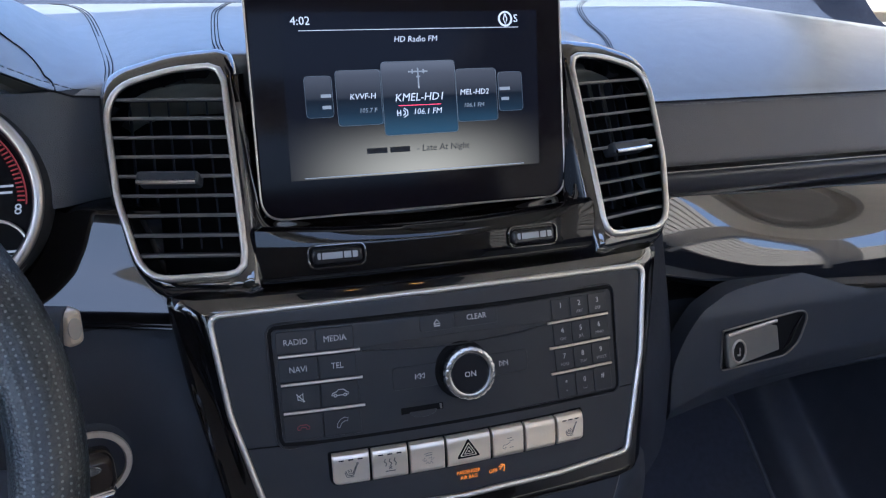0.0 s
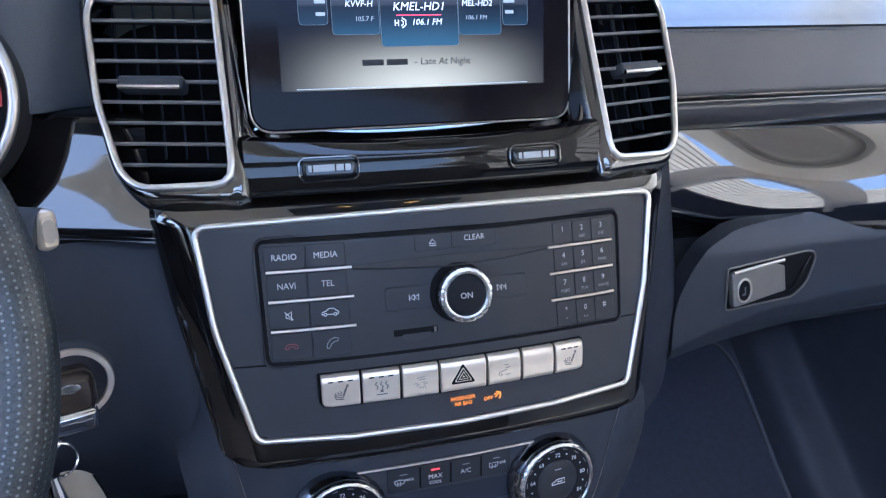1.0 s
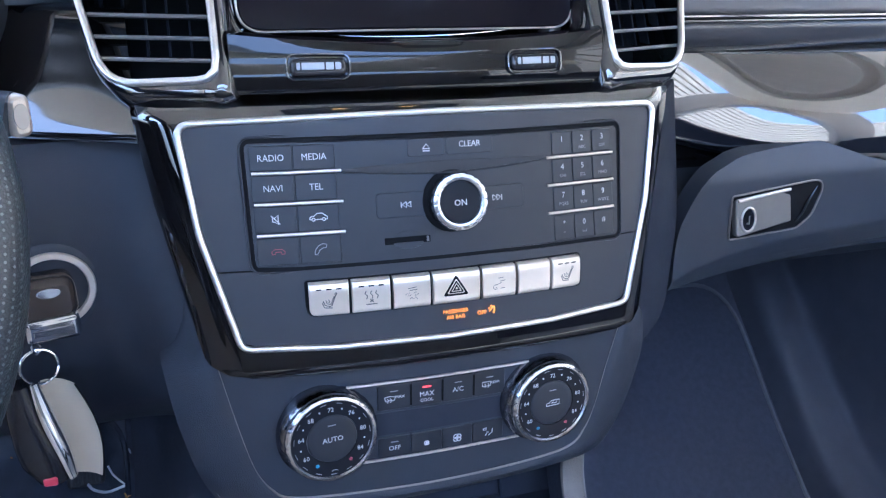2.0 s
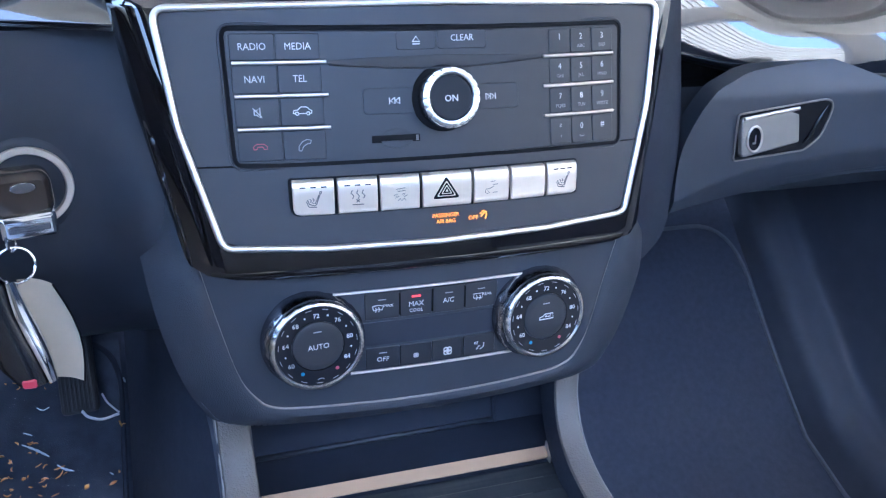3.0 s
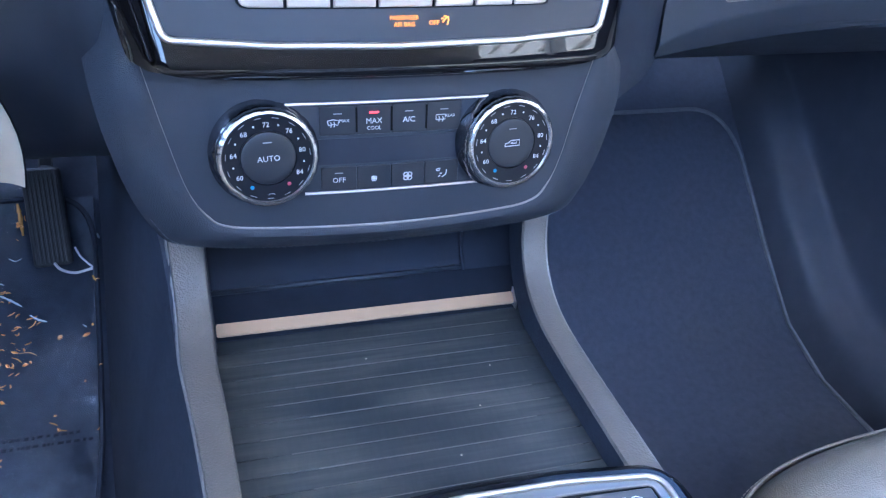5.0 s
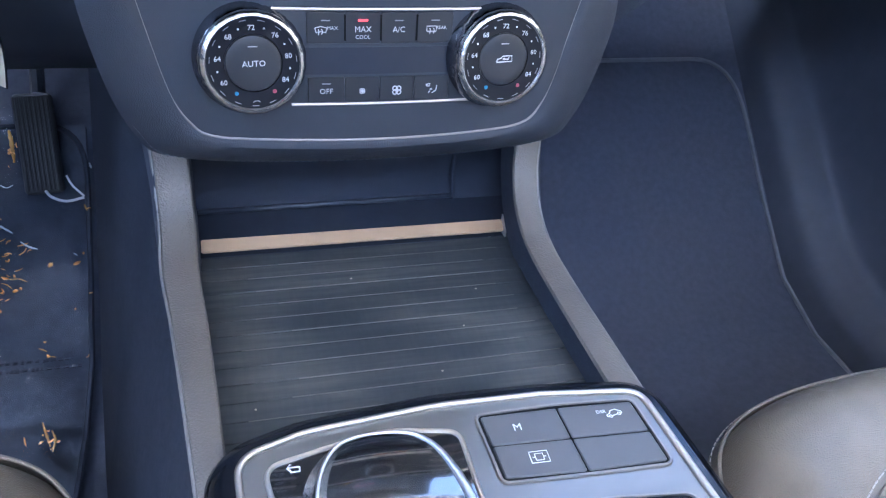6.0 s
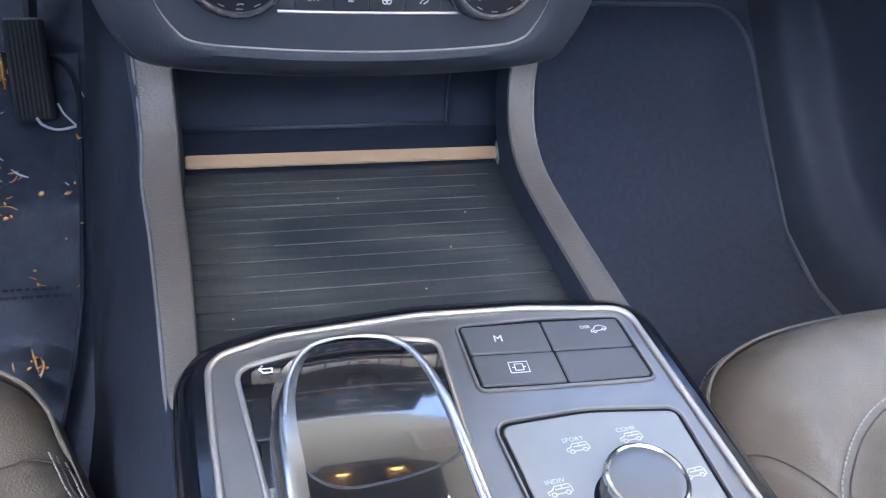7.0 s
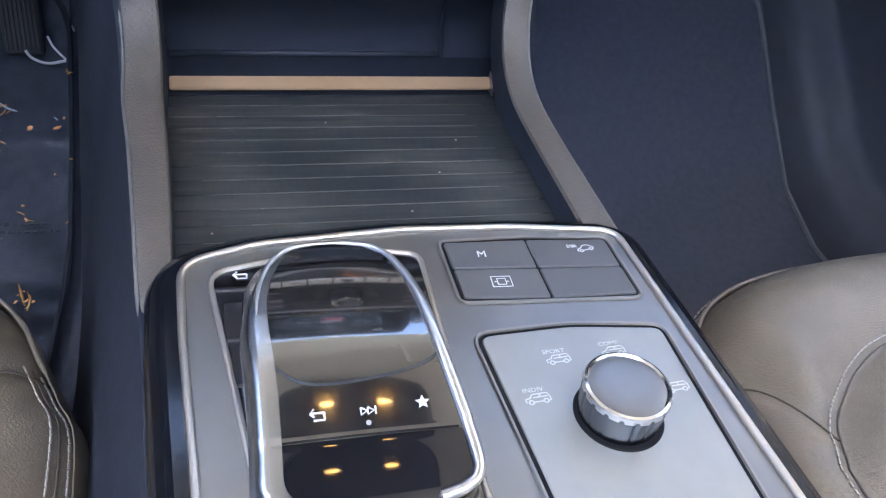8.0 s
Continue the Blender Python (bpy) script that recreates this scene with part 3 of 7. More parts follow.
def pad_lip(x, out, down):
    """The pad's rounded front edge, which rolls down onto the vents beside the screen."""
    t = min(1, max(0, (x - 0.165) / 0.045))
    return pad_point(x, 0) + Vector((0, -out * (1 - t), -down * (1 - t)))


part("top_pad", thick([[pad_lip(x, a, b) for x in XS] for a, b in ((0.0045, 0.012), (0.0038, 0.005), (0.0018, 0.001))] + [[pad_point(x, s) for x in XS] for s in S], (0, 0.015, -0.03)), DASH_LEATHER, dash, "black leather upper pad reflecting the sky")
part("windscreen_cowl", thick([[(x, pad_far(x)[0] + dy, pad_far(x)[1] + dz) for x in XS] for dy, dz in ((0.004, -0.008), (0.02, -0.006), (0.06, 0.016), (0.12, 0.075))], (0, 0.01, -0.01)), TUNNEL, dash, "black cowl at the windscreen's foot")
XP = [0.186 + 0.554 * i / 40 for i in range(41)]


def profile(points, n=4):
    return curve_through([(0, y, z) for y, z in points], n)


def swept(points, xs, depth, n=4, dy=None):
    pr = profile(points, n)
    return thick([[(x, p.y + (dy(x) if dy else 0), p.z) for x in xs] for p in pr], (0, depth, 0))


part("passenger_pad", swept([(0.584, 0.7665), (0.578, 0.7655), (0.5665, 0.745), (0.557, 0.725), (0.556, 0.717), (0.566, 0.7135)], XP, 0.02), BAND_LEATHER, dash, "black leather band below the top seam")
part("trim_lip", swept([(0.574, 0.7110), (0.5605, 0.7090), (0.557, 0.7035), (0.562, 0.6915), (0.573, 0.684)], XP, 0.02), SATIN_BLACK, dash, "satin black lip over the trim strip")
part("lip_bead", sweep([(x, 0.5608, 0.7096) for x in XP], 0.0019, seg=10), GLOSS, dash, "polished bead on the lip")


def trim_row(x):
    """One cross-section of the strip: its face lies back more towards the door, stands upright beside the stack and is bowed in plan."""
    q = min(x, 0.54)
    w = q - 0.35
    head = 38.5 + w * (216.7 + w * (177.6 - 1960.7 * w))
    foot = 5.5 - w * (24.9 + w * (329.5 + 53.5 * w))
    high = 0.0893 * (1 - 0.34 * min(1, max(0, (0.345 - x) / 0.15)) ** 1.4)
    lean = [radians(head + (foot - head) * ((k + 0.5) / 30) ** 0.81) for k in range(30)]
    unit = high / sum(math.cos(a) for a in lean)
    y, z = 0.577 + 0.035 * (q - 0.2) - 0.393 * (q - 0.2) ** 2, 0.6858
    row = [(x, y + 0.006, z + 0.002), (x, y, z)]
    for a in lean:
        y, z = y - unit * math.sin(a), z - unit * math.cos(a)
        row.append((x, y, z))
    return row + [(x, y + 0.002, z - 0.004), (x, y + 0.009, z - 0.007), (x, y + 0.04, z - 0.010)]


rows = [trim_row(x) for x in XP]
part("gloss_trim", thick([list(line) for line in zip(*rows)], (0, 0.02, 0)), GLOSS, dash, "polished black trim strip mirroring the cabin")
part("trim_foot", thick([[(r[-2][0], r[-2][1] + dy, r[-2][2] + dz) for r in rows] for dy, dz in ((0.004, 0.0), (0.008, -0.008), (0.020, -0.020))], (0, 0.01, 0)), GLOSS_DARK, dash)
part("foot_backing", thick([[(x, 0.570 + 0.01 * ((z - 0.61) / 0.03) ** 2, z) for x in (0.185 + 0.15 * i / 12 for i in range(13))] for z in (0.575 + 0.0095 * k for k in range(8))], (0, 0.01, 0)), GLOSS_DARK, dash, "gloss black foot of the trim")
part("seam_cord", sweep([(x, 0.5795 - 0.001, 0.7685) for x in XP], 0.0009, seg=6), DARK_THREAD, dash)
stitches([(x, 0.5775, 0.7655) for x in XP], 0.004, 0.0015, 0.00035, dash, THREAD)
# double seams over the top pad
for line in ([(-0.1252, 0.0), (-0.1265, 0.15), (-0.120, 0.5), (-0.110, 0.685), (-0.092, 0.975)], [(0.2, 0.06), (0.2163, 0.133), (0.2504, 0.343), (0.264, 0.52), (0.292, 0.714), (0.337, 0.92)], [(-0.1994, 0.0), (-0.2034, 0.166), (-0.229, 0.58), (-0.2565, 0.826), (-0.282, 0.97)]):
    for off in (-0.0025, 0.0025):
        path = [pad_point(x + off, s) + Vector((0, -0.0004, 0.0006)) for x, s in [(v.x, v.y) for v in curve_through([(a, b, 0) for a, b in line], 8)] if s >= 0]
        stitches(path, 0.0035, 0.0012, 0.00035, dash, DARK_THREAD)
    path = [pad_point(v.x, max(0, v.y)) + Vector((0, -0.0002, 0.0003)) for v in curve_through([(a, b, 0) for a, b in line], 8)]
    part("seam", sweep(path, 0.00045, seg=5), DARK_THREAD, dash)



def pad_height(x, y):
    """The height of the top pad at a place on the plan."""
    ye, yf = pad_edge(x)[0], pad_far(x)[0]
    return pad_point(x, (max(0.0, y - ye) / (yf - ye)) ** (1 / 1.15)).z


def hood_rise(x):
    """The hood sinks into the pad at its inner end."""
    t = min(1, max(0, (-0.206 - x) / 0.075))
    return t * t * (3 - 2 * t)


# driver's side: hood over the instruments, leather facing, gloss trim, knee panel
hood = []
for i in range(33):
    x = -0.74 + 0.536 * i / 32
    d = min(1, max(0, (x + 0.74) / 0.548))
    lip_z = 0.7975 + 0.055 * (1 - math.exp(-((-0.215 - min(x, -0.215)) / 0.075) ** 1.6))
    lip_y = 0.527 - 0.06 * (1 - math.exp(-((-0.215 - min(x, -0.215)) / 0.12) ** 2))
    e = math.exp(-((-0.205 - min(x, -0.205)) / 0.035) ** 2)
    hood.append((x, lip_y + 0.030 * e, lip_z - 0.003 * e))
rows = []
for k, (dy, dz) in enumerate(((0.012, -0.004), (0.0, 0.0), (0.006, 0.007), (0.022, 0.0165), (0.06, 0.027), (0.12, 0.033), (0.22, 0.03))):
    rows.append([(x, y + dy, lerp(pad_height(x, y + dy) + 0.0006, min(z + dz, 0.9), hood_rise(x)) if k > 1 else min(z + dz, 0.9)) for x, y, z in hood])
part("instrument_hood", thick(rows, (0, 0.01, -0.012)), DASH_LEATHER, dash, "black leather hood over the instruments")
stitches([(x, y - 0.0006, z + 0.0045) for x, y, z in hood], 0.004, 0.0015, 0.0004, dash, THREAD)
part("seam", sweep([(x, y - 0.0006, z - 0.0002) for x, y, z in hood], 0.0007, seg=5), DARK_THREAD, dash)
HOOD_ROWS = rows


def hood_point(x, k):
    """A point on the hood, k rows up from its tucked-in edge."""
    i, j = min(5, int(k)), max(0, min(31.0, (x + 0.74) / 0.536 * 32))
    c = int(j)
    low, high = [Vector(r[c]).lerp(Vector(r[c + 1]), j - c) for r in HOOD_ROWS[i:i + 2]]
    return low.lerp(high, k - i)


patch = [hood_point(p.x, p.y) + Vector((0, -0.0002, 0.0003)) for p in curve_through([(-0.2296, 1.0, 0), (-0.232, 2.29, 0), (-0.2386, 3.15, 0), (-0.25, 3.67, 0), (-0.262, 3.77, 0), (-0.285, 3.9, 0)], 8)]
part("seam", sweep(patch, 0.0006, seg=5), DARK_THREAD, dash)
XD = [-0.74 + 0.5335 * i / 60 for i in range(61)]
XT = [-0.74 + 0.566 * i / 30 for i in range(31)]
XK = [-0.74 + 0.59 * i / 70 for i in range(71)]
part("instrument_facing", thick([[(x, y + 0.03 * max(0, -0.25 - x) + 0.026 * math.exp(-((-0.2065 - x) / 0.022) ** 2), z) for x in XD] for y, z in ((0.535, 0.80), (0.533, 0.78), (0.526, 0.75), (0.5215, 0.732), (0.524, 0.7275))], (0, 0.02, 0)), FACING_LEATHER, dash, "dark leather facing beside the instruments")
part("driver_gloss_trim", swept([(0.540, 0.7272), (0.530, 0.7258), (0.5258, 0.7185), (0.5212, 0.706), (0.5158, 0.693), (0.5106, 0.682), (0.5054, 0.671), (0.5002, 0.660), (0.4990, 0.6560), (0.5015, 0.6532), (0.53, 0.6515)], XT, 0.02, 5, lambda x: 0.03 - 0.40 * max(0, x + 0.30)), GLOSS_DARK, dash, "polished black trim strip below the instruments")
KNEE = profile([(0.515, 0.652), (0.512, 0.62), (0.508, 0.56), (0.512, 0.50), (0.53, 0.45), (0.58, 0.41), (0.7, 0.38)], 8)


def knee_point(x, y, z):
    """The knee panel swells forward round the ignition lock."""
    r2 = ((x + 0.2335) / 0.078) ** 2 + ((z - 0.5655) / 0.085) ** 2
    w = 1 / (1 + r2 * r2)
    y = lerp(y + 0.12 * max(0, -0.3 - x), 0.4805 + 0.02 * (z - 0.567) + 0.25 * (x + 0.233), w)
    near = math.exp(-((max(0, -0.165 - x) / 0.027) ** 2) - ((z - 0.535) / 0.075) ** 2)
    return x, lerp(y, min(y, 0.468), near), z


part("knee_panel", thick([[knee_point(x, p.y, p.z) for x in XK] for p in KNEE], (0, 0.02, 0.0)), KNEE_SKIN, dash, "black plastic knee panel swelling round the ignition")
CHEEK = [0.148 + 0.096 * i / 16 for i in range(17)]
part("cheek_panel", thick([[(x, 0.459 + 0.030 * max(0, z - 0.55) / 0.1 + 0.078 * (1 - math.cos(min(1, max(0, (x - 0.152) / 0.092)) * math.pi / 2)), z - 0.02 * max(0, (0.19 - x) / 0.04) * (0.5 if z < 0.52 else 0)) for x in CHEEK] for z in (0.482 + 0.012 * i for i in range(16))], (0, 0.015, 0)), TUNNEL, dash, "soft black panel between the stack and the glovebox")
part("under_panel", thick([[(x, y, z) for x in XP] for y, z in ((0.585, 0.598), (0.575, 0.56), (0.54, 0.503), (0.58, 0.475), (0.72, 0.42), (0.95, 0.38))], (0, 0.02, 0.01)), PLASTIC, dash, "dark lower passenger panel")

# glovebox
glove = thing("glovebox", (0.45, 0.53, 0.5), "black glovebox with a silver lock handle", "glovebox")


def y_glove(x, z):
    crease = 0.500 + 0.0385 * (1 - math.exp(-max(0, x - 0.235) / 0.075))
    return 0.518 + 0.9 * max(0, crease - z) ** 1.15 + 2.2 * max(0, z - 0.585) ** 1.5 * 2 + 0.05 * max(0, x - 0.45)


rise = curve_through([(0.2345, 0.488, 0), (0.2325, 0.5345, 0), (0.2385, 0.5605, 0), (0.2541, 0.5874, 0), (0.2773, 0.5986, 0), (0.3071, 0.6055, 0), (0.40, 0.6115, 0), (0.55, 0.6175, 0), (0.70, 0.622, 0)], 8)
door = [Vector((p.x, p.y)) for p in rise] + [Vector(p) for p in ((0.70, 0.512), (0.55, 0.512), (0.45, 0.508), (0.36, 0.501), (0.29, 0.4935))]
gdoor = part("door", faced(door, y_glove, 0.02, 48, 60), PLASTIC, glove, "soft black glovebox door")
hx = rounded([(0.2800, 0.5725, 0.003), (0.2830, 0.5330, 0.004), (0.352, 0.5380, 0.012), (0.366, 0.549, 0.02), (0.3750, 0.5830, 0.012)])
c = Vector((0.325, 0.556))
# No hollow here: the recess's shade is a black plate on the door.
part("handle_recess", plate([p - c for p in hx], 0.012, 0.002, place(y_glove, c.x, c.y, 0.0008)), BLACK, gdoor, "flat black plate for the finger recess's shade")
part("handle_rim", sweep([place(y_glove, p.x, p.y, 0.0010).translation for p in hx], 0.0009, True, 6), EDGE_LINE, gdoor)
part("recess_wall", sweep(curve_through([place(y_glove, a, b, 0.0012).translation for a, b in ((0.3490, 0.5445), (0.3545, 0.552), (0.3585, 0.563), (0.3655, 0.576))], 5), [0.0008 + 0.0012 * math.sin(math.pi * i / 15) for i in range(16)], seg=8), FOB, gdoor, "curved glossy recess wall")
hc = Vector((0.312, 0.557))
hm = place(y_glove, hc.x, hc.y, 0.0042) @ pose(0, 0, 0, -9, 3, 0)
hplate = rounded([(0.2822, 0.5700, 0.004), (0.2848, 0.5375, 0.004), (0.3425, 0.5465, 0.0015), (0.3395, 0.5765, 0.0015)])
handle = part("handle", plate([p - hc for p in hplate], 0.005, 0.0012, hm), HANDLE, glove, "flat silver pull handle")
part("handle_lip", sweep([hm @ Vector((a - hc.x, b - hc.y, z)) for a, b, z in ((0.2838, 0.5692, 0.0004), (0.30, 0.5712, 0.0008), (0.32, 0.5734, 0.0010), (0.3380, 0.5750, 0.0004))], 0.0017, seg=10), ALU, handle, "bright upper lip")
om = hm @ Matrix.Translation((0.2958 - hc.x, 0.5525 - hc.y, 0))
part("lock_ring", sweep([om @ Vector((0.0072 * math.cos(a), 0.0102 * math.sin(a), 0.0004)) for a in (2 * math.pi * i / 32 for i in range(32))], 0.0010, True, 8), ALU, handle, "silver lock rim")
part("lock_face", plate([Vector((0.0068 * math.cos(2 * math.pi * i / 28), 0.0098 * math.sin(2 * math.pi * i / 28))) for i in range(28)], 0.002, 0.0004, om @ Matrix.Translation((0, 0, 0.0004))), FOB, handle, "black oval lock")
part("lock_slot", plate(rounded([(-0.0022, -0.0042, 0.0006), (0.0012, -0.0042, 0.0006), (0.0012, 0.0034, 0.0006), (0.0002, 0.0034, 0.0004), (0.0002, -0.0026, 0.0004), (-0.0022, -0.0026, 0.0006)], 3), 0.0008, 0.0001, om @ Matrix.Translation((0, 0, 0.0010))), BEVEL, handle)

# ---- air vents ----
VENT = [(0.1262, 0.8135, 0.010), (0.1252, 0.692, 0.012), (0.1865, 0.6885, 0.020), (0.1985, 0.735, 0.07), (0.2020, 0.7985, 0.028), (0.158, 0.8105, 0.09)]
SHELL = [(0.1185, 0.828, 0.012), (0.117, 0.680, 0.003), (0.179, 0.6795, 0.016), (0.1945, 0.6955, 0.03), (0.2075, 0.757, 0.06), (0.2085, 0.8105, 0.026), (0.160, 0.8245, 0.09)]


def air_vent(side):
    inner = [Vector((side * p.x, p.y)) for p in rounded(VENT, 9)]
    outer = [Vector((side * p.x, p.y)) for p in rounded(SHELL, 9)]
    cx, cz = side * 0.164, 0.75
    v = thing("air_vent", (cx, 0.55, 0.68), "black air vent with satin chrome frame and thin slats", "air vent", "dashboard air vents")

    def lay(outline, lift):
        return [place(y_vent, p.x, p.y, lift).translation for p in outline]

    # the shell runs from its rounded rim into the opening; both outlines are walked by angle round the middle
    def by_angle(outline, n=72):
        res = []
        for i in range(n):
            a = 2 * math.pi * i / n
            d = Vector((math.cos(a), math.sin(a)))
            best = None
            k = len(outline)
            for j in range(k):
                p, q = outline[j - 1] - Vector((cx, cz)), outline[j] - Vector((cx, cz))
                e = q - p
                den = d.x * e.y - d.y * e.x
                if abs(den) < 1e-12:
                    continue
                t, u = (p.x * e.y - p.y * e.x) / den, (p.x * d.y - p.y * d.x) / den
                if t > 0 and -1e-6 <= u <= 1 + 1e-6 and (best is None or t > best):
                    best = t
            res.append(Vector((cx, cz)) + d * best)
        return res

    o, i_ = by_angle(outer), by_angle(inner)
    rings = []
    for f, lift in ((1.0, -0.045), (1.0, -0.0085), (0.95, -0.0058), (0.85, -0.0032), (0.65, -0.0006), (0.45, 0.0009), (0.2, 0.0014), (0.0, 0.0), (0.0, -0.05)):
        rings.append([place(y_vent, lerp(b.x, a.x, f), lerp(b.y, a.y, f), lift).translation for a, b in zip(o, i_)])
    part("housing", grid(rings, True), GLOSS, v, "polished black housing")
    part("chrome_frame", sweep(lay(i_, 0.0014), 0.0023, True, 10), CHROME, v, "satin chrome frame")
    # Black sheet across the opening paints the shade deep in the duct.
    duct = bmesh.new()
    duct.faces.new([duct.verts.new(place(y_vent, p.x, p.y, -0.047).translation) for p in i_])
    part("duct", duct, BLACK, v, "flat black sheet for the air duct's shade")
    # Shade painted in: slat bodies dark, only their front edges in lit grey.
    for j in range(9):
        z = 0.7925 - 0.0114 * j
        a, b = span(inner, z)
        cells = [(lerp(a, b, t / 10)) for t in range(11)]
        sl = thick([[(x, y_vent(x, z) + 0.0035 + dy, z + dz) for x in cells] for dy, dz in ((0.014, -0.0022), (0.0012, 0.0008), (0.0, 0.0002), (0.0006, -0.0006), (0.014, -0.0034))], (0, 0.0005, 0))
        slat = part("slat", sl, TUNNEL, v)
        part("lit_slat_edge", sweep([(x, y_vent(x, z) + 0.0032, z + 0.0001) for x in cells], 0.00115, seg=8), SLAT, slat, "front edge painted in the slat's lit grey")
    for j in range(5):
        x = side * (0.139 + 0.0125 * j)
        part("vane", thick([[(x, y_vent(x, z) + d, z) for z in (0.70, 0.73, 0.76, 0.79)] for d in (0.024, 0.036)], (0.0012, 0, 0)), TUNNEL, v)
    x0, x1 = (0.147, 0.1865)
    tm = place(y_vent, side * 0.1668, 0.7462, 0.004)
    tab = part("tab", plate(rect(x1 - x0, 0.0085, 0.0025), 0.012, 0.0018, tm), PLASTIC, v, "dark grip of the vent")
    part("tab_strip", sweep([tm @ Vector((-0.0185, -0.0035, 0.0005)), tm @ Vector((0, -0.0039, 0.001)), tm @ Vector((0.0185, -0.0035, 0.0005))], 0.0015, seg=8), BRIGHT, tab, "bright chrome strip")
    return v


air_vent(-1)
air_vent(1)

# ---- gloss centre bezel with its two switches ----
bezel = thing("screen_surround", (0, 0.5, 0.68), "polished black centre bezel under the screen", "dashboard trim")
rows = []
for y, z in ((0.53, 0.7085), (0.502, 0.7085), (0.492, 0.7075), (0.482, 0.7095), (0.4735, 0.7112), (0.468, 0.7098), (0.4655, 0.7065), (0.4645, 0.702), (0.4632, 0.695), (0.4605, 0.687), (0.462, 0.6825), (0.475, 0.6805)):
    rows.append([(x, y + 0.28 * x * x, z + (0.45 * x * x if z > 0.707 else 0)) for x in (-0.1185 + 0.237 * j / 30 for j in range(31))])
part("bezel", thick(rows, (0, 0.03, -0.004)), BEZEL, bezel, "polished black bezel mirroring beige trim")
for side in (-1, 1):
    edge = curve_through([(side * 0.1135, 0.495, 0.713), (side * 0.117, 0.497, 0.722), (side * 0.1185, 0.502, 0.745), (side * 0.1175, 0.5245, 0.795), (side * 0.117, 0.530, 0.808)], 6)
    part("side_cheek", thick([[p + Vector((dx * side, dy, 0)) for p in edge] for dx, dy in ((-0.004, 0.02), (-0.0035, 0.004), (0.0, 0.0), (0.004, 0.003))], (0, 0.012, 0)), GLOSS_DARK, bezel)
lip = curve_through([(-0.1190, 0.523, 0.79), (-0.1185, 0.508, 0.755), (-0.1165, 0.4965, 0.728), (-0.110, 0.486, 0.7135), (-0.095, 0.4805, 0.7100), (-0.05, 0.4775, 0.7088), (0.0, 0.4768, 0.7084), (0.05, 0.4775, 0.7088), (0.095, 0.4805, 0.7100), (0.111, 0.486, 0.7135), (0.1180, 0.4965, 0.728), (0.1200, 0.508, 0.755), (0.1205, 0.523, 0.79)], 6)
part("lip", sweep(lip, 0.0028, seg=10), GLOSS, bezel, "rounded gloss lip under the screen")
for side in (-1, 1):
    m = place(y_bezel, side * 0.0685, 0.6975, 0.0005)
    sw = part("switch", plate(rect(0.033, 0.0105, 0.004), 0.006, 0.0022, m @ Matrix.Translation((0, 0, 0.0025))), GLASS_ORB, bezel, "dark switch with a silver bar")
    bmb = plate(rect(0.026, 0.0042, 0.0012), 0.001, 0.0004, m @ Matrix.Translation((0, 0.0005, 0.0032)))
    part("switch_bar", bmb, SWITCH_BAR, sw)
    for dx in (-0.0105, 0.0035, 0.009):
        part("divider", box(dx - 0.0004, dx + 0.0004, -0.0018, 0.0028, 0, 0.0004, m=m @ Matrix.Translation((0, 0, 0.0031))), BLACK, sw)
    part("switch_rim", sweep([m @ Vector((p.x, p.y, 0.0002)) for p in rect(0.0365, 0.0145, 0.005)], 0.0008, True, 8), GLOSS, sw)

# ---- screen ----
screen = thing("display_screen", (0, 0.53, 0.715), "lit dashboard display in a gloss black case", "screen")
out = rounded([(-0.1105, 0.7135, 0.016), (0.1125, 0.7135, 0.016), (0.1155, 0.876, 0.012), (-0.1095, 0.876, 0.012)], 9)
sm = place(y_screen, 0, 0.79)
back = sm.inverted()
loc = [Vector(((back @ Vector((p.x, y_screen(p.x, p.y), p.y))).x, (back @ Vector((p.x, y_screen(p.x, p.y), p.y))).y)) for p in out]
case = part("case", plate(loc, 0.014, 0.0015, sm), SCREEN_CASE, screen, "gloss black screen case")
part("rim", sweep([sm @ Vector((p.x, p.y, -0.0008)) for p in inset(loc, -0.0002)], 0.0008, True, 8), ALU, screen, "thin chrome rim")


def on_screen(x, z, lift=0.0):
    return place(y_screen, x, z, lift)


def screen_plate(x0, x1, z0, z1, r, lift, mat, name, parent, label=""):
    m = on_screen((x0 + x1) / 2, (z0 + z1) / 2, lift)
    return part(name, plate(rect(x1 - x0, (z1 - z0) * 1.02, r), 0.0003, 0.0001, m), mat, parent, label)


lit = part("lit_panel", faced([Vector(p) for p in ((-0.0895, 0.738), (0.0925, 0.738), (0.096, 0.8465), (-0.088, 0.8465))], y_screen, 0.0002, 30, 20, 0.0004), SCREEN, screen, "lit radio menu, pale glow at its foot")
part("menu_line", sweep([on_screen(-0.076 + 0.157 * i / 4, 0.8348, 0.0006).translation for i in range(5)], 0.0003, seg=4), SCREEN_TEXT, lit)
part("menu_line", sweep([on_screen(-0.08 + 0.16 * i / 4, 0.7392, 0.0006).translation for i in range(5)], 0.00035, seg=4), SCREEN_GREY, lit)
lettering("4:02", 0.0078, on_screen(-0.0745, 0.8408, 0.0006), SCREEN_TEXT, lit)
lettering("S", 0.0078, on_screen(0.0795, 0.8405, 0.0006), SCREEN_TEXT, lit)
part("compass", sweep(ring_path(0.0048, on_screen(0.0715, 0.8405, 0.0007), 24), 0.0007, True, 5), SCREEN_TEXT, lit)
strokes([[(0, 0.0036), (0.0014, 0), (0, -0.0036), (-0.0014, 0), (0, 0.0036)]], 0.0004, on_screen(0.0715, 0.8405, 0.0007), SCREEN_TEXT, lit)
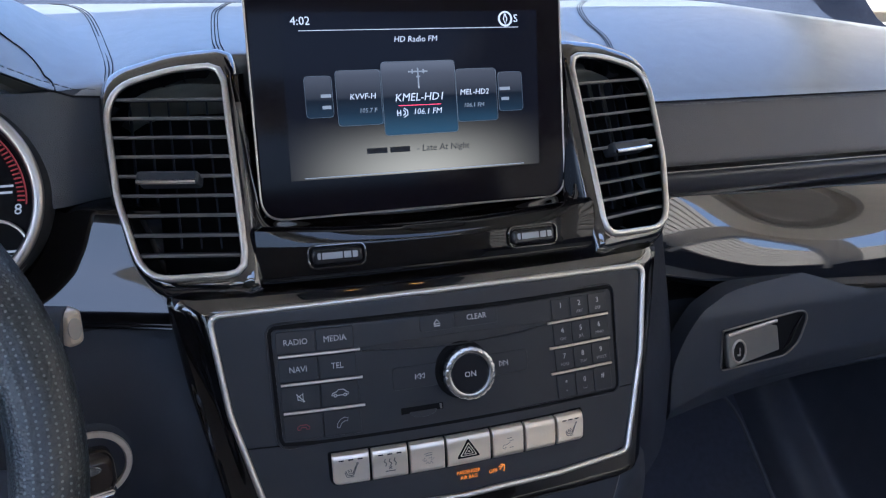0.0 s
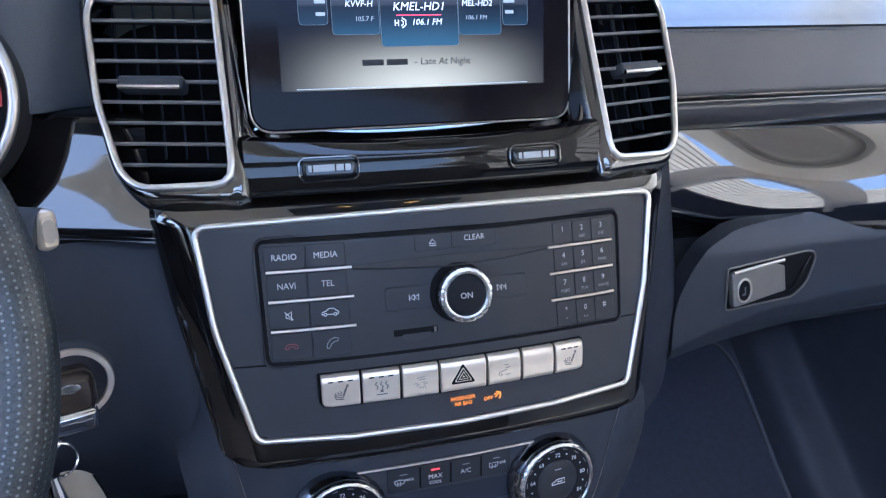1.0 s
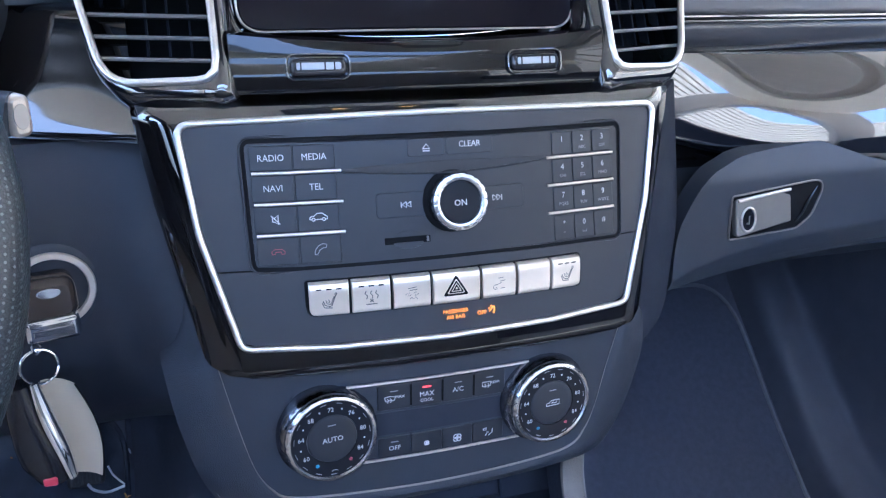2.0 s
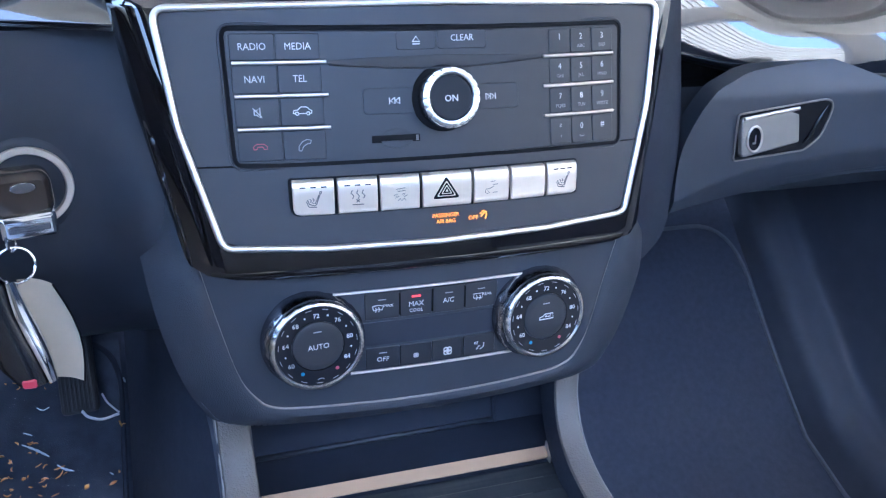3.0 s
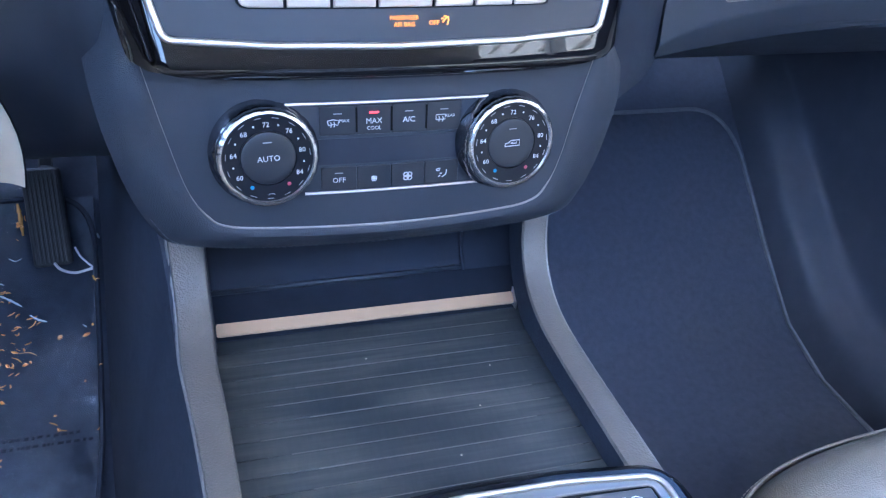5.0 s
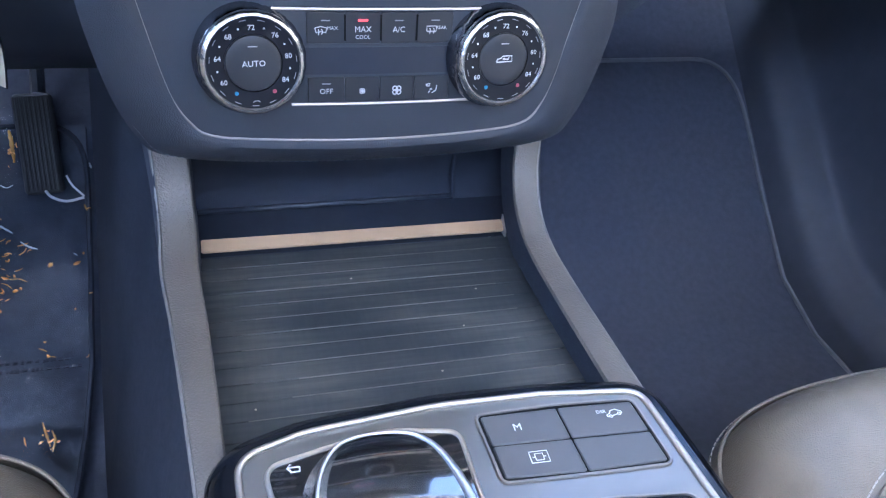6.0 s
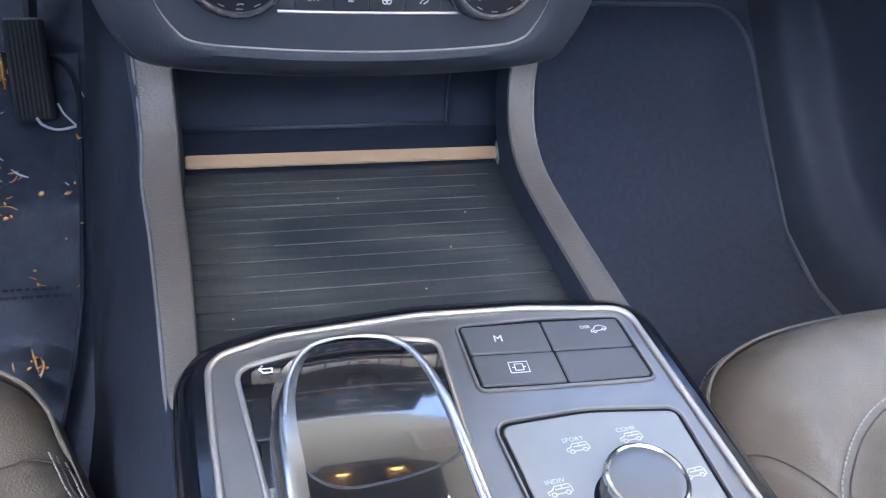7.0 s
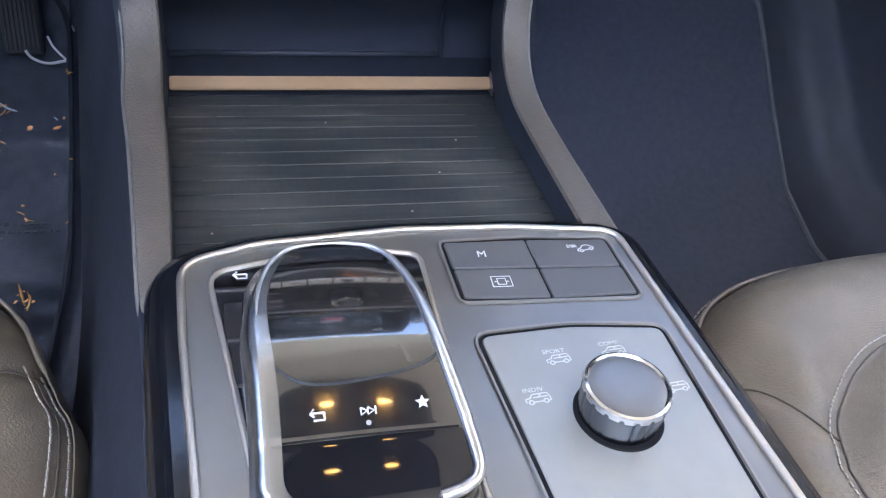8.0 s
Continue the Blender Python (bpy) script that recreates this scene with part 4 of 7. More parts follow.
lettering("HD Radio FM", 0.0056, on_screen(0.004, 0.828, 0.0006), SCREEN_TEXT, lit, slant=0.15)
for x0, x1, z0, z1 in ((-0.0755, -0.057, 0.7785, 0.8055), (0.063, 0.0815, 0.777, 0.804)):
    screen_plate(x0, x1, z0, z1, 0.0022, 0.0008, CARD, "menu_card", lit)
for x0, x1, z0, z1 in ((-0.0545, -0.022, 0.7722, 0.8085), (0.031, 0.0615, 0.771, 0.807)):
    screen_plate(x0, x1, z0, z1, 0.0025, 0.0012, CARD, "menu_card", lit)
screen_plate(-0.0228, 0.0305, 0.7643, 0.8132, 0.003, 0.0018, CARD, "menu_card", lit)
for x0, x1, z0, z1, lf in ((-0.0545, -0.0235, 0.7722, 0.8085, 0.0016), (0.031, 0.0615, 0.771, 0.807, 0.0016), (-0.0228, 0.0305, 0.7643, 0.8132, 0.0022), (-0.0755, -0.057, 0.7785, 0.8055, 0.0012), (0.063, 0.0815, 0.777, 0.804, 0.0012)):
    m = on_screen((x0 + x1) / 2, (z0 + z1) / 2, lf)
    part("card_edge", sweep([m @ Vector((p.x, p.y, 0)) for p in rect(x1 - x0, (z1 - z0) * 1.02, 0.003)], 0.0002, True, 4), SCREEN_EDGE, lit)
lettering("KMEL-HD1", 0.0076, on_screen(0.0035, 0.789, 0.0022), SCREEN_TEXT, lit, slant=0.2)
part("red_line", sweep([on_screen(x, 0.7838, 0.0022).translation for x in (-0.012, 0.004, 0.019)], 0.0003, seg=4), SCREEN_RED, lit)
lettering("106.1 FM", 0.0056, on_screen(0.0085, 0.7793, 0.0022), SCREEN_TEXT, lit, slant=0.2)
strokes([[(-0.0032, -0.002), (-0.0032, 0.002)], [(-0.0032, 0), (-0.001, 0)], [(-0.001, -0.002), (-0.001, 0.002)], [(0.0008, 0.0018), (0.0022, 0.0008), (0.0022, -0.0008), (0.0008, -0.0018)], [(0.0015, 0.0032), (0.004, 0.0014), (0.004, -0.0014), (0.0015, -0.0032)]], 0.00035, on_screen(-0.0098, 0.779, 0.0022), SCREEN_TEXT, lit)
strokes([[(0, -0.008), (0, 0.006)], [(-0.007, 0.0035), (0.007, 0.0035)], [(-0.004, 0.005), (-0.004, 0.002)], [(0.004, 0.005), (0.004, 0.002)], [(-0.0015, 0.0), (0.0015, 0.0)]], 0.0005, on_screen(0.0035, 0.8028, 0.0022), SCREEN_GREY, lit, label="small antenna sign")
lettering("KVVF-H", 0.0054, on_screen(-0.0365, 0.791, 0.0016), SCREEN_TEXT, lit, slant=0.15)
lettering("105.7 F", 0.0042, on_screen(-0.0335, 0.7817, 0.0016), SCREEN_GREY, lit, slant=0.15)
lettering("MEL-HD2", 0.0054, on_screen(0.0445, 0.791, 0.0016), SCREEN_TEXT, lit, slant=0.15)
lettering("106.1 FM", 0.0042, on_screen(0.0435, 0.782, 0.0016), SCREEN_GREY, lit, slant=0.15)
for x, z, w in ((-0.0615, 0.7925, 0.007), (-0.0615, 0.785, 0.006), (0.068, 0.7925, 0.008), (0.068, 0.7855, 0.006)):
    screen_plate(x - w / 2, x + w / 2, z - 0.0011, z + 0.0011, 0.0003, 0.0014, SCREEN_GREY, "text_bar", lit)
for x0, x1 in ((-0.0362, -0.0218), (-0.0198, -0.0055)):
    screen_plate(x0, x1, 0.7528, 0.7565, 0.0005, 0.0006, SCREEN_DARK, "text_bar", lit)
lettering("- Late At Night", 0.0064, on_screen(0.0188, 0.7545, 0.0006), SCREEN_DARK, lit, slant=0.12)

# ---- audio panel in the centre stack ----
stack = thing("centre_stack", (0, 0.5, 0.39), "gloss black centre stack body behind the control panels", "dashboard trim")
body = rounded([(-0.176, 0.6775, 0.004), (-0.168, 0.62, 0.05), (-0.1475, 0.5265, 0.010), (-0.10, 0.5185, 0.05), (0.0, 0.5155, 0.2), (0.10, 0.5185, 0.05), (0.1475, 0.5265, 0.010), (0.168, 0.62, 0.05), (0.176, 0.6775, 0.004)])


def y_body(x, z):
    edge = lerp(0.1265, 0.1515, (z - 0.5425) / 0.127)
    base = y_panel(x, z) + 0.0030 + 27.0 * min(0.024, max(0, abs(x) - edge - 0.002)) ** 2
    return base + (60.0 * (z - 0.6690) ** 2 if z > 0.6690 else 0) + (0.014 * max(0, (0.527 - z) / 0.0115) ** 2 if z < 0.527 else 0)


part("gloss_surround", faced(body, y_body, 0.07, 130, 40), GLOSS_DARK, stack, "polished black surround of the audio panel")
part("top_chamfer", grid([[(x, y_body(x, z) - 0.0005, z) for x in (-0.171 + 0.342 * i / 60 for i in range(61))] for z in (0.6692 + 0.0008 * k for k in range(11))]), GLOSS, stack, "polished upper edge mirroring the headliner")
for side in (-1, 1):
    part("side_wall", thick([[(side * x, y, z) for y, x, z in ((0.47, x0, z0), (0.50, x0 + 0.006, z0), (0.56, x0 + 0.012, z0))] for x0, z0 in ((0.1715, 0.677), (0.166, 0.63), (0.156, 0.58), (0.145, 0.53), (0.142, 0.50), (0.142, 0.44))], (side * -0.02, 0, 0)), PLASTIC, stack)

audio = thing("audio_panel", (0, 0.44, 0.54), "charcoal audio panel framed by a satin chrome line", "control panel")
frame_line = rounded([(-0.1515, 0.6695, 0.008), (-0.1445, 0.609, 0.08), (-0.1265, 0.5425, 0.008), (-0.07, 0.5395, 0.1), (0.0, 0.5385, 0.2), (0.07, 0.5395, 0.1), (0.1265, 0.5425, 0.008), (0.1445, 0.609, 0.08), (0.1525, 0.6695, 0.008), (0.0, 0.6725, 0.6)], 8)
part("chrome_frame", sweep([place(y_panel, p.x, p.y, 0.0008).translation for p in frame_line], 0.0021, True, 10), CHROME, audio, "satin chrome frame line")
face = inset(frame_line, 0.0012)
part("face", faced([p for p in face], y_panel, 0.004, 40, 30, -0.0006), PANEL, audio, "matt charcoal panel face")
part("seam", sweep([place(y_panel, x, 0.5868 - 0.0006 * math.cos(x * 20), -0.0003).translation for x in (-0.1365 + 0.273 * i / 30 for i in range(31))], 0.0005, seg=5), BLACK, audio)

# key block, slightly sunk
MX0, MX1, MZ0, MZ1 = -0.1145, 0.1215, 0.5885, 0.6585
radio = thing("radio_unit", (0.004, 0.44, 0.588), "charcoal radio unit with keys, slots and a volume knob", "radio")


mod = rounded([(MX0, MZ0, 0.004), (MX1, MZ0 - 0.0005, 0.004), (MX1 + 0.0008, MZ1 - 0.001, 0.004), (MX0 - 0.001, MZ1, 0.004)], 5)
part("recess", faced(inset(mod, -0.0025), lambda x, z: y_panel(x, z) - 0.0003, 0.003, 40, 24), BLACK, radio, "dark joint round the unit")
part("recess_lip", sweep([place(y_panel, p.x, p.y, 0.0006).translation for p in inset(mod, -0.0031)], 0.0008, True, 6), PANEL, radio)
part("fascia", faced(mod, lambda x, z: y_panel(x, z) - 0.0011, 0.003, 40, 24), KEYCAP, radio, "charcoal fascia")


def y_fascia(x, z):
    return y_panel(x, z) - 0.0011


def key(x0, x1, z0, z1, parent, name="key", r=0.0012, mat=None, lift=0.0007, surf=None, label=""):
    m = place(surf or y_fascia, (x0 + x1) / 2, (z0 + z1) / 2, lift)
    return part(name, plate(rect(x1 - x0 - 0.0004, (z1 - z0) * 1.03 - 0.0004, r), 0.0022, 0.0004, m), mat or KEYCAP, parent, label), m


left_rows = [(0.6430, 0.6572), (0.6257, 0.6408), (0.6083, 0.6235), (0.5898, 0.6060)]
cols = (-0.1135, -0.0888, -0.0645)
words = [["RADIO", "MEDIA"], ["NAVI", "TEL"], ["mute", "car"], ["hang", "call"]]
CAR = [[(-0.0052, -0.0008), (-0.0048, 0.0006), (-0.0026, 0.001), (-0.0008, 0.0026), (0.0022, 0.0026), (0.0042, 0.001), (0.0052, 0.0004), (0.005, -0.001), (0.004, -0.001)], [(0.0022, -0.001), (-0.002, -0.001)], [(-0.004, -0.001), (-0.0052, -0.0008)]]
CAR += [[(cx + 0.0009 * math.cos(a * math.pi / 4), -0.001 + 0.0009 * math.sin(a * math.pi / 4)) for a in range(9)] for cx in (-0.003, 0.0031)]
HANG = [[(-0.0036, -0.0016), (-0.0038, 0.0), (-0.002, 0.0014), (0.002, 0.0014), (0.0038, 0.0), (0.0036, -0.0016), (0.0018, -0.0014), (0.0016, -0.0002), (-0.0016, -0.0002), (-0.0018, -0.0014), (-0.0036, -0.0016)]]
CALL = [[(-0.0036, -0.003), (-0.0034, -0.0006), (-0.0014, 0.002), (0.0012, 0.0032), (0.0036, 0.0026), (0.003, 0.0008), (0.0014, 0.0008), (-0.0008, -0.0006), (-0.0016, -0.0022), (-0.002, -0.0032), (-0.0036, -0.003)]]
MUTE = [[(-0.0018, -0.0012), (-0.0018, 0.0012), (-0.0004, 0.0012), (0.0014, 0.0028), (0.0014, -0.0028), (-0.0004, -0.0012), (-0.0018, -0.0012)], [(-0.0026, 0.0026), (0.0024, -0.0026)]]
for r_, (z0, z1) in enumerate(left_rows):
    for c_ in range(2):
        k, m = key(cols[c_], cols[c_ + 1], z0, z1, radio)
        m = m @ Matrix.Translation((0, 0, 0.00015))
        w = words[r_][c_]
        if w == "mute":
            strokes(MUTE, 0.0003, m, PRINT, k)
        elif w == "car":
            strokes(CAR, 0.0003, m, PRINT, k)
        elif w == "hang":
            strokes(HANG, 0.00026, m, REDPRINT, k)
        elif w == "call":
            strokes(CALL, 0.00026, m, DIM, k)
        else:
            lettering(w, 0.0054, m, PRINT, k, wide=0.92)
for z in (0.6419, 0.6246, 0.6072):
    part("bar", sweep([place(y_fascia, x, z, 0.0012).translation for x in (-0.1125, -0.095, -0.078, -0.0615)], 0.001, seg=8), SATIN_LINE, radio, "thin chrome bar")
rows_r = left_rows
cols_r = (0.0735, 0.0882, 0.1029, 0.1180)
digits = [("1", ""), ("2", "ABC"), ("3", "DEF"), ("4", "GHI"), ("5", "JKL"), ("6", "MNO"), ("7", "PQRS"), ("8", "TUV"), ("9", "WXYZ"), ("*", "+"), ("0", ""), ("#", "")]
for i, (d, sub) in enumerate(digits):
    r_, c_ = divmod(i, 3)
    z0, z1 = rows_r[r_]
    k, m = key(cols_r[c_], cols_r[c_ + 1], z0 - 0.0008, z1 - 0.0008, radio)
    lettering(d, 0.0052, m @ Matrix.Translation((0, 0.0022, 0.00015)), PRINT, k, wide=0.9)
    if sub:
        lettering(sub, 0.003, m @ Matrix.Translation((0, -0.0034, 0.00015)), DIM, k, wide=0.95)
    if d == "5":
        for dx in (-0.004, 0.004):
            part("pip", disc(0.0005, 0.0004, 0.0001, m @ Matrix.Translation((dx, 0.001, 0.0004)), 8), KEYCAP, k)
    if d == "0":
        strokes([[(-0.0014, 0.0006), (-0.0014, -0.0006), (0.0014, -0.0006), (0.0014, 0.0006)]], 0.0002, m @ Matrix.Translation((0, -0.0036, 0.00015)), DIM, k)
for z in (0.6410, 0.6240, 0.6068):
    part("bar", sweep([place(y_fascia, x, z, 0.0012).translation for x in (0.0695, 0.086, 0.102, 0.118)], 0.001, seg=8), SATIN_LINE, radio, "thin chrome bar")
# disc slot: a sunk channel with a lit lower lip
slot = rounded([(-0.0615, 0.6408, 0.0005), (0.0045, 0.6368, 0.08), (0.069, 0.6403, 0.0005), (0.069, 0.6427, 0.0005), (0.0045, 0.6442, 0.08), (-0.0615, 0.6434, 0.0005)], 6)
part("disc_slot", faced(slot, lambda x, z: y_fascia(x, z) - 0.0004, 0.0012, 30, 6), GREY_RUBBER, radio, "black disc slot")
part("slot_lip", sweep([place(y_fascia, -0.0605 + 0.1285 * i / 14, 0.6405 - 0.0034 * math.sin(math.pi * i / 14), 0.0006).translation for i in range(15)], 0.0006, seg=6), KEYCAP, radio)
k, m = key(-0.0215, 0.0025, 0.6470, 0.6578, radio, r=0.0025, lift=0.0003)
strokes([[(-0.0022, -0.0003), (0, 0.0026), (0.0022, -0.0003), (-0.0022, -0.0003)], [(-0.0022, -0.0016), (0.0022, -0.0016)]], 0.00035, m @ Matrix.Translation((0, -0.0006, 0.00015)), PRINT, k)
k, m = key(0.0028, 0.0335, 0.6470, 0.6578, radio, r=0.0025, lift=0.0003)
lettering("CLEAR", 0.0052, m @ Matrix.Translation((0, 0.0006, 0.00015)), PRINT, k, wide=0.92)
for sgn, (x0, x1) in ((-1, (-0.0425, -0.0085)), (1, (0.0195, 0.0530))):
    k, m = key(x0, x1, 0.6125, 0.6275, radio, r=0.003, lift=0.0003)
    m = m @ Matrix.Translation((-0.0015 * sgn, 0, 0.00015)) @ Matrix.Diagonal((sgn, 1, 1, 1))
    strokes([[(-0.003, 0.0018), (-0.0004, 0), (-0.003, -0.0018), (-0.003, 0.0018)], [(-0.0002, 0.0018), (0.0024, 0), (-0.0002, -0.0018), (-0.0002, 0.0018)], [(0.003, 0.0018), (0.003, -0.0018)]], 0.0003, m, PRINT, k)
sdm = place(y_fascia, -0.0242, 0.5992, 0.0)
part("card_slot", plate(rect(0.0285, 0.0042, 0.0006), 0.0015, 0.0002, sdm @ Matrix.Translation((0, 0, 0.0003))), BLACK, radio, "card slot")
part("card_scoop", disc(0.0098, 0.0012, 0.0005, sdm @ Matrix.Translation((0.0005, 0.0003, 0.0001)) @ Matrix.Diagonal((1, 0.56, 0.4, 1)), 32), KEYCAP, radio, "dark finger scoop")
part("scoop_floor", plate([Vector((0.0092 * math.cos(math.pi + math.pi * i / 16), -0.0012 + 0.0042 * math.sin(math.pi + math.pi * i / 16))) for i in range(17)], 0.0008, 0.0002, sdm @ Matrix.Translation((0.0005, 0, 0.0005))), PANEL, radio)
part("card_pin", box(0.0118, 0.0132, -0.0016, 0.0016, 0, 0.0006, m=sdm @ Matrix.Translation((0, 0, 0.0002))), ENGRAVED, radio)
# volume knob
km = place(y_fascia, 0.0055, 0.6203)
knob = part("volume_knob", lathe([(0.0165, 0.0), (0.0168, 0.0105), (0.0175, 0.0118), (0.0177, 0.0150), (0.0169, 0.0164), (0.0150, 0.0169), (0.0132, 0.0165), (0.0122, 0.0150)], km, 160, 20, 0.0006, (1, 2, 3, 4)), RING, radio, "ribbed chrome volume knob")
part("knob_skirt", disc(0.0195, 0.002, 0.0008, km @ Matrix.Translation((0, 0, 0.0006))), BLACK, radio)
cap = part("cap", disc(0.0125, 0.002, 0.0005, km @ Matrix.Translation((0, 0, 0.0158)), 40), SCALE, knob, "smooth black cap")
lettering("ON", 0.0052, km @ Matrix.Translation((0, -0.0005, 0.0160)), PRINT, cap)

# ---- silver key row ----
xs = (-0.0868, -0.0614, -0.0364, -0.0114, 0.0207, 0.0449, 0.0691, 0.0912)
strip = thing("key_strip", (0, 0.42, 0.558), "row of seven silver keys under the radio", "switch row")
part("strip_recess", faced(rounded([(-0.0880, 0.5582, 0.006), (0.0924, 0.5582, 0.003), (0.0924, 0.5796, 0.002), (-0.0880, 0.5796, 0.002)]), lambda x, z: y_panel(x, z) - 0.0001, 0.002, 30, 8), BLACK, strip)
SEATSIGN = [[(0.0046, 0.0050), (0.0036, 0.0050), (0.0034, 0.0040), (0.0042, 0.0036), (0.0046, 0.0050)], [(0.0038, 0.0036), (0.0014, -0.0030), (0.0002, -0.0036), (-0.0026, -0.0026), (-0.0036, 0.0002)], [(0.0030, 0.0030), (0.0008, -0.0022), (-0.0014, -0.0016)], [(0.0016, -0.0046), (-0.0030, -0.0042), (-0.0042, -0.0008)], [(-0.0022, 0.0006), (-0.0014, -0.0004), (-0.0020, -0.0014)], [(-0.0006, 0.0010), (0.0002, 0.0), (-0.0004, -0.0010)]]
HEATSIGN = [[(dx, 0.0045), (dx - 0.0008, 0.0028), (dx + 0.0008, 0.001), (dx, -0.0008)] for dx in (-0.0032, 0.0, 0.0032)] + [[(-0.001, -0.0012), (0.001, -0.003)], [(0.001, -0.0012), (-0.001, -0.003)], [(-0.0034, -0.0044), (0.0034, -0.0044)]]
SKIDSIGN = [[(-0.0026, 0.0034), (0.0028, 0.0040)], [(-0.0018, 0.0020), (0.0030, 0.0024)], [(-0.0042, -0.0006), (-0.0020, 0.0006), (-0.0030, -0.0022), (-0.0008, -0.0010)], [(0.0006, 0.0), (0.0024, 0.0008), (0.0018, -0.0018), (0.0040, -0.0004)], [(-0.0016, -0.0038), (-0.0004, -0.0026), (0.0006, -0.0040), (0.0020, -0.0026), (0.0032, -0.0040)]]
PARKSIGN = [[(-0.0040, -0.0010), (-0.0044, -0.0030), (-0.0030, -0.0042), (-0.0018, -0.0034), (-0.0030, -0.0022)], [(-0.0040, -0.0010), (-0.0016, -0.0008), (0.0012, 0.0004)], [(-0.0010, 0.0036), (0.0024, 0.0038)], [(0.0002, 0.0014), (0.0036, 0.0018)], [(0.0004, -0.0036), (0.0034, -0.0034)]]
signs = [SEATSIGN, HEATSIGN, SKIDSIGN, None, PARKSIGN, [], SEATSIGN]
for i in range(7):
    x0, x1 = xs[i] + 0.0004, xs[i + 1] - 0.0008
    zm, w, h = 0.5688, x1 - x0, 0.0206
    xm = (x0 + x1) / 2
    m = place(y_panel, xm, zm, 0.0012)
    bm = bmesh.new()
    prof = [(-h / 2, -0.003), (-h / 2, 0.0), (-h / 2 + 0.0007, 0.0009), (-h / 2 + 0.0011, 0.0011), (-h / 2 + 0.0018, 0.0015), (-h / 2 + 0.0030, 0.0019), (-0.0058, 0.0021), (-0.0030, 0.0027), (0.0, 0.0032), (0.0030, 0.00355), (0.0055, 0.0037), (0.0075, 0.0036), (0.0090, 0.0029), (h / 2 - 0.0004, 0.0017), (h / 2, 0.0004), (h / 2, -0.003)]
    cut = 0.0045 if i == 0 else 0.0
    cr = 0.003 if i == 6 else 0.0
    ring = []
    for py, pz in prof:
        d_ = max(0, 1 - (py + h / 2) / 0.0045)
        lo = -w / 2 + cut * (1 - math.sqrt(1 - d_ * d_))
        d_ = max(0, 1 - (py + h / 2) / 0.003)
        hi = w / 2 - cr * (1 - math.sqrt(1 - d_ * d_))
        ring.append([Vector((lo + 0.0003, py, pz - 0.0005)), Vector((lo + 0.001, py, pz)), Vector((0, py, pz)), Vector((hi - 0.001, py, pz)), Vector((hi - 0.0003, py, pz - 0.0005))])
    grid([[m @ v for v in r] for r in ring], bm=bm)
    fr = [r[0] for r in ring]
    bm.faces.new([bm.verts.new(m @ v) for v in fr])
    bm.faces.new([bm.verts.new(m @ r[-1]) for r in ring])
    k = part("key", bm, SILVER, strip, "silver key", smooth=25)
    top = m @ Matrix.Translation((0, -0.0012, 0.0031)) @ pose(0, 0, 0, 8)
    if signs[i]:
        strokes([[(a * 1.0, b * 0.95) for a, b in ln] for ln in signs[i]], 0.0003 if i in (0, 1, 6) else 0.00018, top, ENGRAVED, k)
    if i in (0, 1, 6):
        for dx in (-0.006, 0.0, 0.006):
            part("lamp_slit", box(dx * (0.8 if i == 6 else 1) - 0.0016, dx * (0.8 if i == 6 else 1) + 0.0016, -0.0004, 0.0004, 0, 0.0003, m=m @ Matrix.Translation((0, 0.0060, 0.0036))), BLACK, k)
    if i == 3:
        for s, mat, lf in ((1.0, BLACK, 0.0), (0.72, SILVER, 0.0003), (0.6, BLACK, 0.0005), (0.42, SILVER, 0.0007), (0.3, BLACK, 0.0009), (0.12, SILVER, 0.0011)):
            tri = [(-0.0084 * s, -0.0050 * s, 0.001 * s), (0.0084 * s, -0.0050 * s, 0.001 * s), (0, 0.0084 * s, 0.001 * s)]
            part("hazard_triangle", plate(rounded(tri, 4), 0.0008, 0.0001, top @ Matrix.Translation((-0.0008, 0.0005, 0.0002 + lf))), mat, k)
wm = place(y_panel, 0.0036, 0.5514, 0.0009)
warn = thing("airbag_telltale", (0.01, 0.415, 0.548), "lit amber passenger airbag telltale", "warning light")
lettering("PASSENGER", 0.0034, wm @ Matrix.Translation((0, 0.0018, 0)), AMBER, warn, wide=0.95)
lettering("AIR BAG", 0.0034, wm @ Matrix.Translation((0.0, -0.0018, 0)), AMBER, warn, wide=0.95)
lettering("OFF", 0.0036, wm @ Matrix.Translation((0.0173, -0.0012, 0)), AMBER, warn)
strokes([[(0.0, -0.001), (0.003, 0.0022)], [(0.0028, -0.0024), (0.0036, 0.0), (0.0034, 0.0022)], [(0.0008, 0.0022), (0.0022, 0.0026)], [(-0.0006, 0.001), (0.0006, 0.0012)]], 0.0004, wm @ Matrix.Translation((0.0222, 0, 0)), AMBER, warn)

# ---- climate panel ----
climate = thing("climate_control", (0, 0.43, 0.40), "charcoal climate panel with two chrome-ringed dials", "control panel")
HALF_R = [(0.1470, 0.560), (0.1385, 0.5275), (0.1275, 0.485), (0.1205, 0.453), (0.113, 0.4335), (0.1010, 0.4215), (0.07, 0.4174), (0.0, 0.4155)]
HALF_L = [(0.1510, 0.560), (0.1430, 0.5275), (0.1345, 0.485), (0.1255, 0.447), (0.1158, 0.4285), (0.1035, 0.4200), (0.07, 0.4172), (0.0, 0.4155)]
u_line = curve_through([(x, z, 0) for x, z in HALF_R] + [(-x, z, 0) for x, z in HALF_L[-2::-1]], 8)
u_out = [Vector((p.x, p.y)) for p in u_line if p.y < 0.529] + [Vector((-0.1435, 0.53)), Vector((0.139, 0.53))]
part("face", faced(u_out, y_climate, 0.01, 40, 30), PLASTIC, climate, "matt black climate face")
